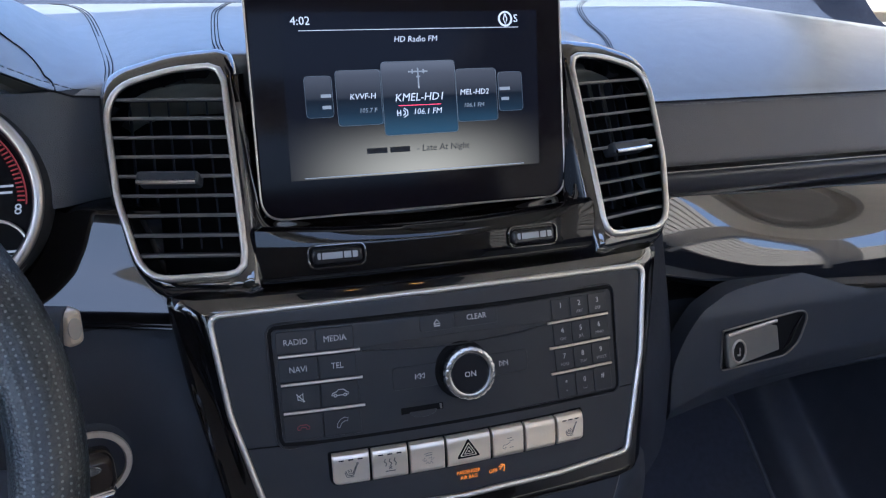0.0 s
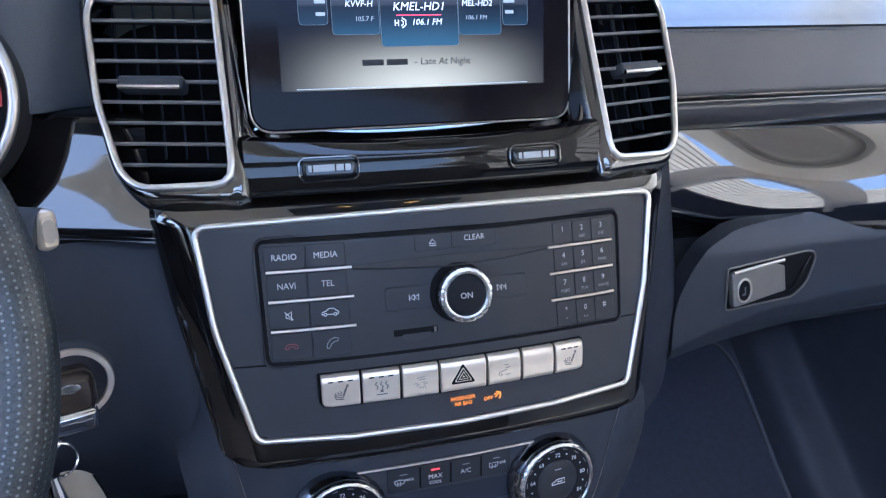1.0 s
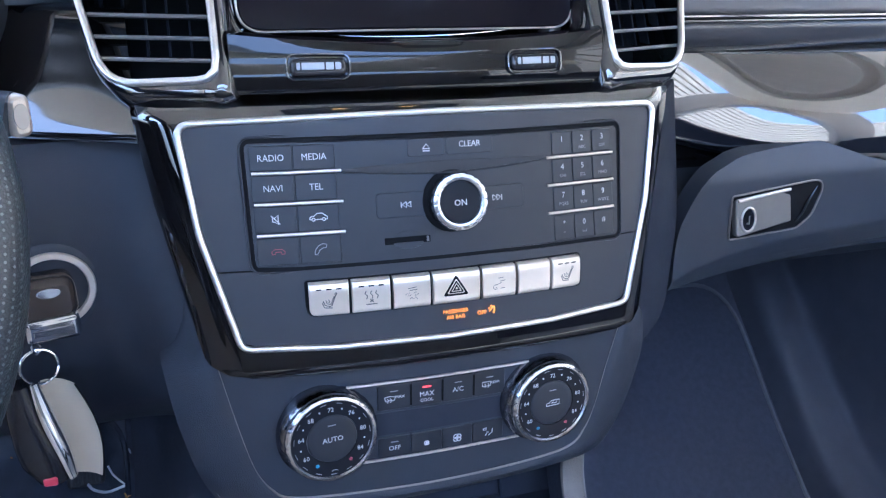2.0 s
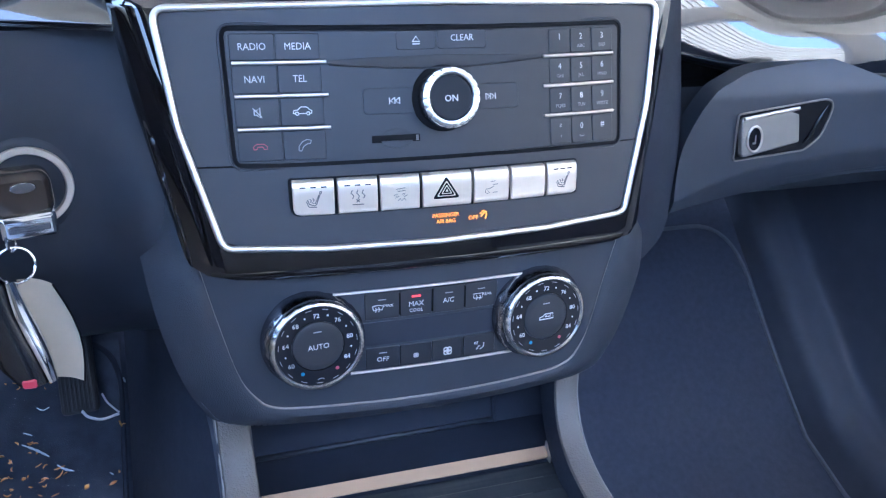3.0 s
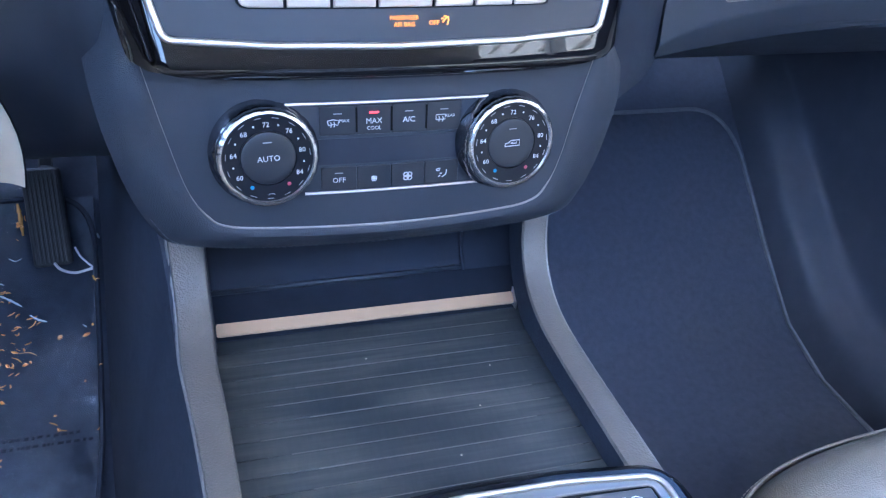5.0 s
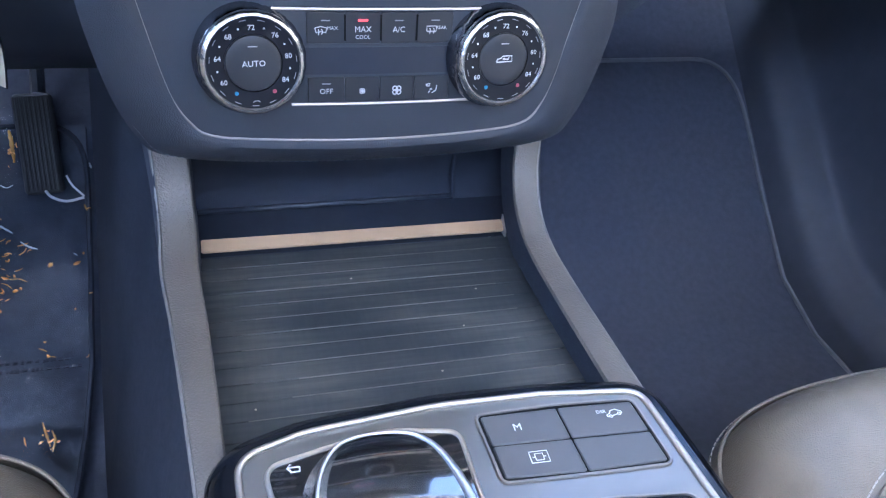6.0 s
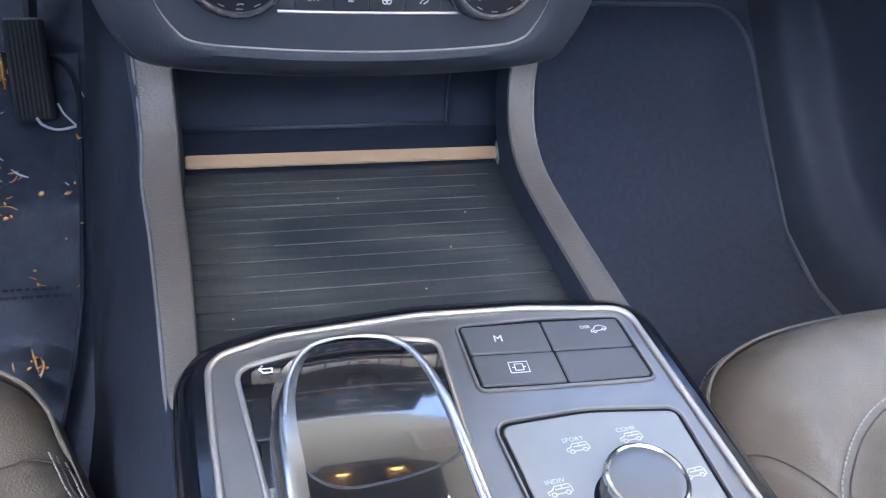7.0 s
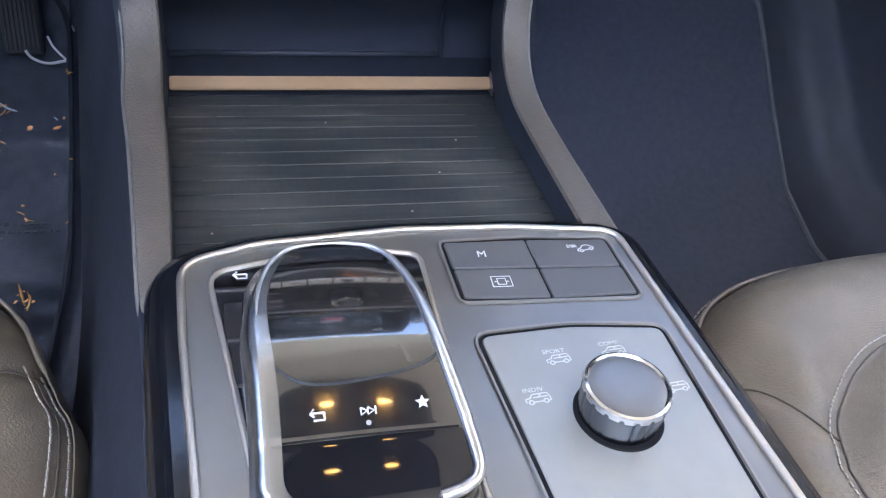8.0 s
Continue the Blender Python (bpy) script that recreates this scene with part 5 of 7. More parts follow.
part("trim_line", sweep([place(y_climate, p.x, p.y, 0.0003).translation for p in u_line if p.y < 0.529], [0.00022 + 0.00062 * min(1, max(0, (0.444 - p.y) / 0.018)) for p in u_line if p.y < 0.529], seg=8), EDGE_LINE, climate, "thin pale edge line")
OUTER = [(0.1850, 0.562), (0.1745, 0.522), (0.1690, 0.500), (0.1585, 0.445), (0.147, 0.414), (0.131, 0.3975), (0.08, 0.3900), (0.0, 0.3875)]
o_line = curve_through([(x + 0.001, z, 0) for x, z in OUTER[:-1]] + [(-0.001, OUTER[-1][1], 0)] + [(-0.005 - x, z, 0) for x, z in OUTER[-2::-1]], 8)


def flank_y(z):
    """How far back the padded edge lies: its upper ends sink into the panels beside the stack."""
    t = min(1, max(0, (z - 0.475) / 0.085))
    return 0.4495 + 0.040 * t * t * (3 - 2 * t)


def sunk(z):
    """The padding runs back into the knee panel above the climate face."""
    return 0.075 * (max(0, z - 0.500) / 0.06) ** 1.7


rows = []
for f, g in ((0.0, 0.0), (0.06, -0.06), (0.2, -0.08), (0.45, 0.12), (0.7, 0.42), (0.88, 0.74), (1.0, 1.0)):
    rows.append([(lerp(p.x, q.x, f), lerp(y_climate(p.x, p.y), flank_y(q.y), g) + sunk(lerp(p.y, q.y, f)) * min(1, 0.3 + f), lerp(p.y, q.y, f)) for p, q in zip(u_line, o_line)])
rows.append([(q.x * 0.985, flank_y(q.y) + sunk(q.y) + 0.0065, lerp(q.y, 0.47, 0.02)) for q in o_line])
rows.append([(q.x * 1.02, flank_y(q.y) + sunk(q.y) + 0.05, q.y + 0.004) for q in o_line])
rows.append([(q.x * 1.15, 0.62, q.y + 0.004) for q in o_line])
part("padded_surround", grid(rows), FLANK, climate, "padded leather edge with stitching")
stitches([Vector(p) + Vector((0, -0.0006, 0)) for p in rows[5] if p[2] < 0.425], 0.003, 0.0012, 0.00022, climate, WELT)
for z, half0, half1 in ((0.4994, -0.0640, 0.0628), (0.4406, -0.0545, 0.0592)):
    part("chrome_line", sweep([place(y_climate, lerp(half0, half1, i / 8), z, 0.0008).translation for i in range(9)], 0.0010, seg=8), SATIN_LINE, climate, "thin chrome line")
part("display_strip", faced([Vector(p) for p in ((-0.05, 0.4595), (0.052, 0.4595), (0.052, 0.4765), (-0.05, 0.4765))], y_climate, 0.002, 20, 4, 0.0003), DISPLAY, climate, "unlit display strip")
kx = (-0.0445, -0.0216, 0.0002, 0.0224, 0.0455)
DEFROST = [[(-0.0036, 0.0014), (0.0, 0.0022), (0.0036, 0.0014), (0.0028, -0.0014), (0.0, -0.0008), (-0.0028, -0.0014), (-0.0036, 0.0014)], [(-0.0016, -0.0028), (-0.001, -0.001), (-0.0016, 0.0006)], [(0.0004, -0.0026), (0.001, -0.0008), (0.0004, 0.0008)]]
REARDEF = [[(-0.003, -0.0014), (-0.003, 0.0018), (0.003, 0.0018), (0.003, -0.0014), (-0.003, -0.0014)], [(-0.0012, -0.0028), (-0.0006, -0.001), (-0.0012, 0.0006)], [(0.0012, -0.0028), (0.0018, -0.001), (0.0012, 0.0006)]]


def fan(s):
    return [[(s * (0.4 * math.cos(a) + math.cos(b) * 0.4 * 1), s * (0.4 * math.sin(a) + math.sin(b) * 0.4)) for b in (a - 1.6, a - 0.8, a, a + 0.8, a + 1.6, a + 2.4, a + 3.2, a + 4.0, a + 4.7)] for a in (0.785, 2.356, 3.927, 5.498)]


AIRDIR = [[(-0.0036, 0.0032), (-0.001, 0.0036), (-0.0016, 0.002), (-0.0034, 0.0022), (-0.0036, 0.0032)], [(0.0034, 0.0024), (0.003, -0.0008), (0.0004, -0.0026)], [(-0.0012, 0.0), (0.0006, 0.0)], [(-0.002, -0.0024), (-0.0008, -0.001)]]
for i in range(4):
    k, m = key(kx[i], kx[i + 1], 0.4788, 0.4975, climate, surf=y_climate, lift=0.001)
    up = m @ Matrix.Translation((0, 0, 0.00015))
    if i == 1:
        part("indicator", box(-0.0030, 0.0030, -0.0007, 0.0007, 0, 0.0004, 0.0002, 1, up @ Matrix.Translation((0, 0.0048, 0))), RED_LED, k, "lit red indicator")
        lettering("MAX", 0.0050, up @ Matrix.Translation((0, -0.0008, 0)), PRINT, k, wide=0.95)
        lettering("COOL", 0.0034, up @ Matrix.Translation((0, -0.0054, 0)), PRINT, k, wide=0.95)
    else:
        part("indicator", box(-0.0026, 0.0026, -0.0003, 0.0003, 0, 0.0003, m=up @ Matrix.Translation((0, 0.0046, 0))), DIM, k)
        if i == 2:
            lettering("A/C", 0.0050, up @ Matrix.Translation((0, -0.001, 0)), PRINT, k, wide=0.95)
        elif i == 0:
            strokes(DEFROST, 0.0003, up @ Matrix.Translation((-0.0028, -0.0012, 0)), PRINT, k)
            lettering("MAX", 0.0030, up @ Matrix.Translation((0.0040, 0.0, 0)), PRINT, k)
        else:
            strokes(REARDEF, 0.0003, up @ Matrix.Translation((-0.0022, -0.0008, 0)), PRINT, k)
            lettering("REAR", 0.0028, up @ Matrix.Translation((0.0040, 0.0, 0)), PRINT, k)
    k, m = key(kx[i], kx[i + 1], 0.4418, 0.4578, climate, surf=y_climate, lift=0.001)
    up = m @ Matrix.Translation((0, -0.0010, 0.00015))
    if i == 0:
        lettering("OFF", 0.0048, up, PRINT, k)
        part("indicator", box(-0.0026, 0.0026, -0.0003, 0.0003, 0, 0.0003, m=up @ Matrix.Translation((0, 0.0050, 0))), DIM, k)
    elif i == 1:
        strokes(fan(0.0022), 0.00035, up, PRINT, k)
    elif i == 2:
        strokes(fan(0.0040), 0.0004, up, PRINT, k)
    else:
        strokes(AIRDIR, 0.0004, up, PRINT, k)
for x in kx[1:4]:
    part("key_gap", box(-0.0006, 0.0006, -0.0078, 0.0078, 0.0, 0.0016, m=place(y_climate, x, 0.4885, 0)), BLACK, climate)


def climate_dial(x):
    d = thing("climate_dial", (x, 0.42, 0.437), "black temperature dial with a chrome ring and white scale", "dial", "climate dials")
    m = place(lambda a, b: 0.4295 + 0.12 * (b - 0.47) + 0.1 * (a - x), x, 0.4695, 0.0)
    part("base_ring", lathe([(0.0336, 0.0), (0.0336, 0.0025), (0.0326, 0.0045), (0.0314, 0.0105), (0.0302, 0.0118)], m, 96, 24, 0.0005, (2, 3), False), GUNMETAL, d, "ribbed dark metal grip")
    part("chrome_ring", lathe([(0.0307, 0.0102), (0.0305, 0.0126), (0.0298, 0.0144), (0.0287, 0.0156), (0.0274, 0.0158), (0.0266, 0.0144)], m, 144, 24, 0.0003, (1, 2, 3), False), DIAL_RING, d, "notched chrome ring")
    face_ = part("scale_face", lathe([(0.0268, 0.0106), (0.0268, 0.0144), (0.0168, 0.0138), (0.0164, 0.0128)], m, 64, cap=False), SCALE, d, "black scale face")
    for i, word in enumerate(("60", "64", "68", "72", "76", "80", "84")):
        a = radians(210 - 40 * i + (0 if i else 0))
        lettering(word, 0.0042, m @ Matrix.Translation((0.0206 * math.cos(a), 0.0206 * math.sin(a), 0.0144)), PRINT, face_)
        if i < 6:
            b = a - radians(20)
            part("dot", disc(0.0006, 0.0003, 0.0001, m @ Matrix.Translation((0.0212 * math.cos(b), 0.0212 * math.sin(b), 0.01445)), 8), PRINT, face_)
    for deg, mat in ((237, BLUE_DOT), (-57, RED_DOT)):
        part("dot", disc(0.0012, 0.0003, 0.0001, m @ Matrix.Translation((0.0203 * math.cos(radians(deg)), 0.0203 * math.sin(radians(deg)), 0.0144)), 16), mat, face_)
    for deg in range(0, 360, 24):
        part("tick", sweep(ring_path(0.0250, m @ Matrix.Translation((0, 0, 0.0145)), 3, deg, deg + 9), 0.00022, seg=4), DIM, face_)
    centre = part("centre_key", disc(0.0163, 0.004, 0.0006, m @ Matrix.Translation((0, 0, 0.0142)), 48, 0.0006), KEYCAP, d, "charcoal centre key")
    part("indicator", box(-0.0026, 0.0026, -0.0003, 0.0003, 0, 0.0003, m=m @ Matrix.Translation((0, 0.0100, 0.0147))), DIM, centre)
    return d, m, centre


dl, dm, cl = climate_dial(-0.0775)
lettering("AUTO", 0.0049, dm @ Matrix.Translation((0, 0, 0.0151)), PRINT, cl)
strokes([[(-0.002, -0.0004), (-0.0012, 0.0004), (0.0012, 0.0004), (0.002, -0.0004)]], 0.0003, dm @ Matrix.Translation((0, -0.0225, 0.0145)), DIM, cl)
dr, dm2, cr = climate_dial(0.0758)
strokes([[(-0.0052, -0.0012), (-0.0048, 0.0006), (-0.0026, 0.001), (-0.0012, 0.0024), (0.005, 0.0024), (0.0052, -0.0012), (-0.0052, -0.0012)], [(-0.001, 0.0004), (0.003, 0.0004), (0.003, 0.0016)], [(-0.001, 0.0004), (0.0002, 0.0012)]], 0.00035, dm2 @ Matrix.Translation((0, 0, 0.0150)), PRINT, cr)

# ---- storage bay with sliding lid ----
bay = thing("storage_bay", (-0.008, 0.44, 0.32), "dark open storage bay under the climate panel", "storage tray")
part("bay_back", thick([[(x, y, z) for x in (-0.135, -0.06, 0.02, 0.09, 0.13)] for y, z in ((0.455, 0.397), (0.505, 0.392), (0.512, 0.36), (0.50, 0.331), (0.495, 0.323), (0.44, 0.3205))], (0, 0.006, -0.004)), TUNNEL, bay, "dark plastic back of the bay")
part("bay_ledge", sweep([(-0.122, 0.4935, 0.3255), (0.076, 0.4955, 0.3258)], 0.0022, seg=8), PLASTIC, bay)
part("bay_step", sweep([(0.0775, 0.494, 0.324), (0.0765, 0.500, 0.345), (0.0800, 0.506, 0.365)], 0.0018, seg=8), TUNNEL, bay)
part("metal_bar", box(-0.1192, 0.1030, -0.0048, 0.0048, -0.003, 0.0, 0.0008, 2, Matrix.Translation((0, 0.4415, 0.3292)) @ pose(0, 0, 0, 42)), BRONZE, bay, "pale brushed metal bar")
part("bar_cap", box(0.1032, 0.1046, 0.4360, 0.4475, 0.3213, 0.3355, 0.0004, 1), CHROME, bay)
lid = thing("sliding_lid", (-0.008, 0.34, 0.315), "dark sliding lid with fine pale lines", "lid")
for i in range(15):
    y1 = 0.4385 - 0.0145 * i
    y0 = y1 - 0.0145
    part("slat", box(-0.1195, 0.1085, y0 + 0.00025, y1 - 0.00025, 0.312, 0.3212 + 0.0001 * ((i * 7) % 3), 0.0003, 1), LID, lid)
    if i:
        a, b = random.uniform(-0.11, -0.06), random.uniform(0.07, 0.1)
        part("inlay", box(a, b, y1 - 0.00022, y1 + 0.00022, 0.3205, 0.32142), LINE, lid)
for dx, dy in ((0.0442, 0.3389), (-0.0901, 0.2869), (0.063, 0.3762), (-0.02, 0.40), (0.02, 0.30)):
    part("speck", disc(0.0007, 0.0004, 0.0002, pose(dx, dy, 0.3219), 7), PAPER, lid)


def rail(side):
    xb, xf = (-0.1300, -0.1120) if side < 0 else (0.1085, 0.1085)
    r = thing("console_rail", ((xb + xf) / 2, 0.35, 0.30), "padded brown-grey rail beside the sliding lid", "console trim", "console rails")
    path = [(xf + 0.008, 0.180, 0.322), (xf + 0.0035, 0.205, 0.334), (xf, 0.225, 0.340), (-0.1172, 0.28, 0.342), (-0.1238, 0.345, 0.343), (xb, 0.395, 0.345), (xb - 0.001, 0.425, 0.357), (xb - 0.002, 0.4425, 0.378), (xb - 0.0025, 0.4500, 0.400), (xb - 0.003, 0.456, 0.415)]
    if side > 0:
        path = [(0.1150, 0.205, 0.333), (0.1148, 0.225, 0.340), (0.1132, 0.28, 0.342), (0.1120, 0.345, 0.343), (0.1118, 0.392, 0.346), (0.1125, 0.422, 0.358), (0.1145, 0.4405, 0.378), (0.1165, 0.4480, 0.400), (0.1185, 0.456, 0.415)]
    pts = curve_through(path, 5)
    rings = []
    for i, p in enumerate(pts):
        t = (pts[min(i + 1, len(pts) - 1)] - pts[max(i - 1, 0)]).normalized()
        side_v = Vector((1, 0, 0))
        hw = 0.0096 if side > 0 else lerp(0.0078, 0.0114, min(1, max(0, (p.y - 0.235) / 0.16)))
        n = t.cross(side_v) * -1
        if n.z < 0:
            n = -n
        sec = [(-hw, -0.03), (-hw, -0.003), (-hw * 0.9, -0.0008), (-hw * 0.7, 0.0), (0, 0.0007), (hw * 0.7, 0.0), (hw * 0.9, -0.0008), (hw, -0.003), (hw, -0.03)]
        rings.append([p + side_v * a + n * b for a, b in sec])
    part("rail_pad", grid([rg[1:8] for rg in rings]), PILLAR, r, "padded leather-grain rail")
    for a, b in ((0, 1), (7, 8)):
        part("rail_side", grid([[rg[a], rg[b]] for rg in rings]), TUNNEL, r, "dark rail side")
    out = -1 if side < 0 else 1
    part("rail_edge", sweep([rg[0 if out < 0 else 8] + Vector((out * 0.0006, 0, 0)) + (rg[1 if out < 0 else 7] - rg[0 if out < 0 else 8]) * 0.97 for rg in rings], 0.0010, seg=6), SLAT, r)


rail(-1)
rail(1)
tunnel = thing("centre_tunnel", (0, 0.1, 0.0), "dark centre console sides down to the floor", "centre console")
SIDE_Y = (-0.35, 0.0, 0.22, 0.30, 0.395, 0.425, 0.4425, 0.452, 0.50, 0.62, 0.95)
SIDE_Z = (0.337, 0.337, 0.337, 0.338, 0.339, 0.350, 0.371, 0.392, 0.43, 0.45, 0.45)
for s, tops, foot in ((-1, (0.090, 0.0965, 0.1190, 0.1285, 0.1430, 0.1455, 0.1465, 0.148, 0.158, 0.178, 0.235), 0.236), (1, (0.132, 0.128, 0.1215, 0.1205, 0.1205, 0.1215, 0.1235, 0.126, 0.14, 0.165, 0.225), 0.205)):
    rows = []
    for y, x, z in zip(SIDE_Y, tops, SIDE_Z):
        fx = foot + 0.06 * max(0, y - 0.5) / 0.45
        rows.append([(s * lerp(x, fx, f), y, lerp(z, 0.0, f)) for f in (0, 0.03, 0.1, 0.25, 0.5, 0.75, 1.0)])
    part("side_panel", thick(rows, (-s * 0.012, 0, 0)), TUNNEL, tunnel, "dark console side")

# ---- console top: gloss base, chrome line, plate, keys ----
console = thing("gear_console", (0.01, 0.1, 0.26), "graphite console top with chrome outline and gloss black sides", "centre console")
line = [(0.1245, -0.12, 0.004), (0.1195, 0.078, 0.0), (0.1105, 0.2345, 0.012), (0.056, 0.2412, 0.06), (0.0, 0.2427, 0.1), (-0.068, 0.2362, 0.06), (-0.1005, 0.2255, 0.016), (-0.0975, 0.18, 0.05), (-0.0885, 0.09, 0.0), (-0.076, -0.12, 0.004)]
loop = rounded(line, 9)
ZT = 0.3535


def flat(outline, z0, z1, bevel):
    return plate(outline, z1 - z0, bevel, Matrix.Translation((0, 0, z1)))


base = inset(loop, -0.0158)
part("gloss_base", flat(base, 0.27, 0.3522, 0.009), BASE_LACQUER, console, "polished black sides")
part("chrome_line", sweep([(p.x, p.y, ZT + 0.0003) for p in loop], 0.0018, True, 10), CHAMPAGNE, console, "satin chrome outline")
part("top_plate", flat(inset(loop, 0.0008), 0.346, ZT - 0.0004, 0.0006), CONSOLE, console, "graphite top plate")
# selector recess
slot = rounded([(-0.0640, 0.06, 0.002), (-0.0775, 0.150, 0.08), (-0.0885, 0.2175, 0.010), (-0.03, 0.2310, 0.06), (0.0065, 0.2235, 0.008), (0.0065, 0.15, 0.05), (0.006, 0.06, 0.002)], 7)
part("recess_floor", flat(inset(slot, 0.0006), 0.349, ZT + 0.0002, 0.0003), GLOSS, console, "gloss black selector recess")
part("recess_line", sweep([(p.x, p.y, ZT + 0.0004) for p in slot], 0.0013, True, 8), CHAMPAGNE, console, "pale metal recess line")
strokes([[(0.003, 0.001), (-0.0028, 0.001), (-0.001, 0.003)], [(-0.0028, 0.001), (-0.001, -0.001)], [(0.003, 0.001), (0.003, -0.0016), (-0.0014, -0.0016)]], 0.0005, pose(-0.0752, 0.2146, ZT + 0.0007), PRINT, console, label="white return arrow")
for y in (0.187, 0.163):
    part("side_key", box(-0.0815 + (0.187 - y) * 0.12, -0.064, y - 0.011, y + 0.011, 0.352, ZT + 0.0012, 0.0006, 2), GLASS_ORB, console)


def quad_key(p00, p10, p11, p01, z, r=0.002, gap=0.0005):
    pts = rounded([(*p00, r), (*p10, r), (*p11, r), (*p01, r)], 4)
    return flat(inset(pts, gap), z - 0.003, z, 0.0005)


kTL, kTR, kBR, kBL = (0.0190, 0.2307), (0.1018, 0.2277), (0.1033, 0.1870), (0.0203, 0.1909)
surround = rounded([(kTL[0] - 0.0012, kTL[1] + 0.0013, 0.004), (0.06, 0.2322, 0.1), (kTR[0] + 0.0013, kTR[1] + 0.0013, 0.004), (kBR[0] + 0.0013, kBR[1] - 0.0012, 0.004), (0.06, 0.1876, 0.1), (kBL[0] - 0.0012, kBL[1] - 0.0012, 0.004)], 6)
part("key_recess", flat(surround, 0.349, ZT + 0.0001, 0.0002), BLACK, console)
part("key_recess_edge", sweep([(p.x, p.y, ZT) for p in inset(surround, -0.0006)], 0.0010, True, 6), BEVEL, console)
ml, mr, mt, mb, mc = (0.0197, 0.2110), (0.1026, 0.2065), (0.0605, 0.2300), (0.0613, 0.1880), (0.0609, 0.2088)
quads = [((ml), (mc), (mt), (kTL), "M"), ((mc), (mr), (kTR), (mt), "DSR"), ((kBL), (mb), (mc), (ml), "cam"), ((mb), (kBR), (mr), (mc), "")]
for a, b, c2, d2, w in quads:
    k = part("key", quad_key(a, b, c2, d2, ZT + 0.0011), CONSOLE_KEY, console, "charcoal console key")
    m = pose(sum(q[0] for q in (a, b, c2, d2)) / 4, sum(q[1] for q in (a, b, c2, d2)) / 4, ZT + 0.0012, 0, 0, -2)
    if w == "M":
        lettering("M", 0.0062, m @ Matrix.Translation((-0.004, 0.0, 0)), PRINT, k)
    elif w == "DSR":
        lettering("DSR", 0.0030, m @ Matrix.Translation((0.001, 0.0045, 0)), PRINT, k)
        strokes([[(x * 0.85, y * 0.95) for x, y in ln] for ln in CAR], 0.0003, m @ Matrix.Translation((0.0075, 0.0025, 0)) @ pose(0, 0, 0, 0, 0, 14), PRINT, k)
    elif w == "cam":
        strokes([[(-0.0046, -0.0034), (0.0046, -0.0034), (0.0046, 0.0034), (-0.0046, 0.0034), (-0.0046, -0.0034)], [(-0.002, -0.002), (0.002, -0.002), (0.002, 0.002), (-0.002, 0.002), (-0.002, -0.002)], [(-0.0034, 0.0), (-0.002, 0.0)], [(0.002, 0.0), (0.0034, 0.0)]], 0.0003, m @ Matrix.Translation((0.0, 0.0008, 0)), PRINT, k)
# mode plate and its knob
mode = rounded([(0.0355, 0.02, 0.003), (0.0290, 0.0902, 0.0), (0.0218, 0.1678, 0.005), (0.063, 0.1700, 0.1), (0.1041, 0.1652, 0.005), (0.1044, 0.08, 0.0), (0.1048, 0.02, 0.003)], 7)
part("mode_recess", flat(inset(mode, -0.0016), 0.349, ZT + 0.0001, 0.0002), BLACK, console)
part("mode_recess_edge", sweep([(p.x, p.y, ZT) for p in inset(mode, -0.0026)], 0.0010, True, 6), BEVEL, console)
part("mode_plate", flat(mode, 0.349, ZT + 0.0006, 0.0006), MODE, console, "satin graphite drive mode plate")
WAGON = [[(-0.0050, -0.0012), (-0.0052, 0.0004), (-0.0030, 0.0010), (-0.0018, 0.0026), (0.0046, 0.0026), (0.0052, 0.0008), (0.0052, -0.0012), (0.0042, -0.0012)], [(0.0020, -0.0012), (-0.0020, -0.0012)], [(-0.0018, 0.0010), (0.0044, 0.0010)], [(0.0012, 0.0024), (0.0012, 0.0010)]]
WAGON += [[(cx + 0.0010 * math.cos(a * math.pi / 4), -0.0012 + 0.0010 * math.sin(a * math.pi / 4)) for a in range(9)] for cx in (-0.0031, 0.0031)]
for word, x, y, ang in (("SPORT", 0.0515, 0.1526, 0), ("INDIV", 0.0365, 0.1334, 0), ("COMF", 0.0770, 0.1545, 0), ("", 0.0961, 0.1325, 0)):
    if word:
        lettering(word, 0.0031, pose(x - 0.0008, y + 0.0034, ZT + 0.0009, 0, 0, 2), DULL_PRINT, console, wide=1.1)
    strokes(WAGON, 0.0003, pose(x, y - 0.0012, ZT + 0.0009, 0, 0, 4), DULL_PRINT, console)
mk = thing("mode_knob", (0.066, 0.1222, ZT), "chrome and graphite drive mode knob", "knob")
km = pose(0.066, 0.1222, ZT - 0.0012)
part("skirt", disc(0.0180, 0.003, 0.0006, km @ Matrix.Translation((0.0002, -0.0006, 0.0023)), 48), BLACK, mk, "black skirt")
part("grip", lathe([(0.0158, 0.0), (0.0161, 0.004), (0.0168, 0.0135), (0.0170, 0.0158), (0.0164, 0.0172)], km, 180, 18, 0.00028, (1, 2, 3)), KNOB_GRIP, mk, "fluted graphite grip")
part("chrome_ring", lathe([(0.0170, 0.0152), (0.0172, 0.0166), (0.0166, 0.0181), (0.0156, 0.0186), (0.0148, 0.0179)], km, 144, 18, 0.0005, (0, 1), False), RING, mk, "bright chrome ring")
part("cap", disc(0.0150, 0.002, 0.0004, km @ Matrix.Translation((0, 0, 0.0179)), 48, 0.0006), KNOB_CAP, mk, "grey satin cap")

# touch controller: a gloss pad on a chrome-edged arch over a knurled wheel
touch = thing("touch_controller", (-0.037, 0.13, ZT), "gloss black touchpad controller with chrome edges", "touchpad")


TIP = 0.2158


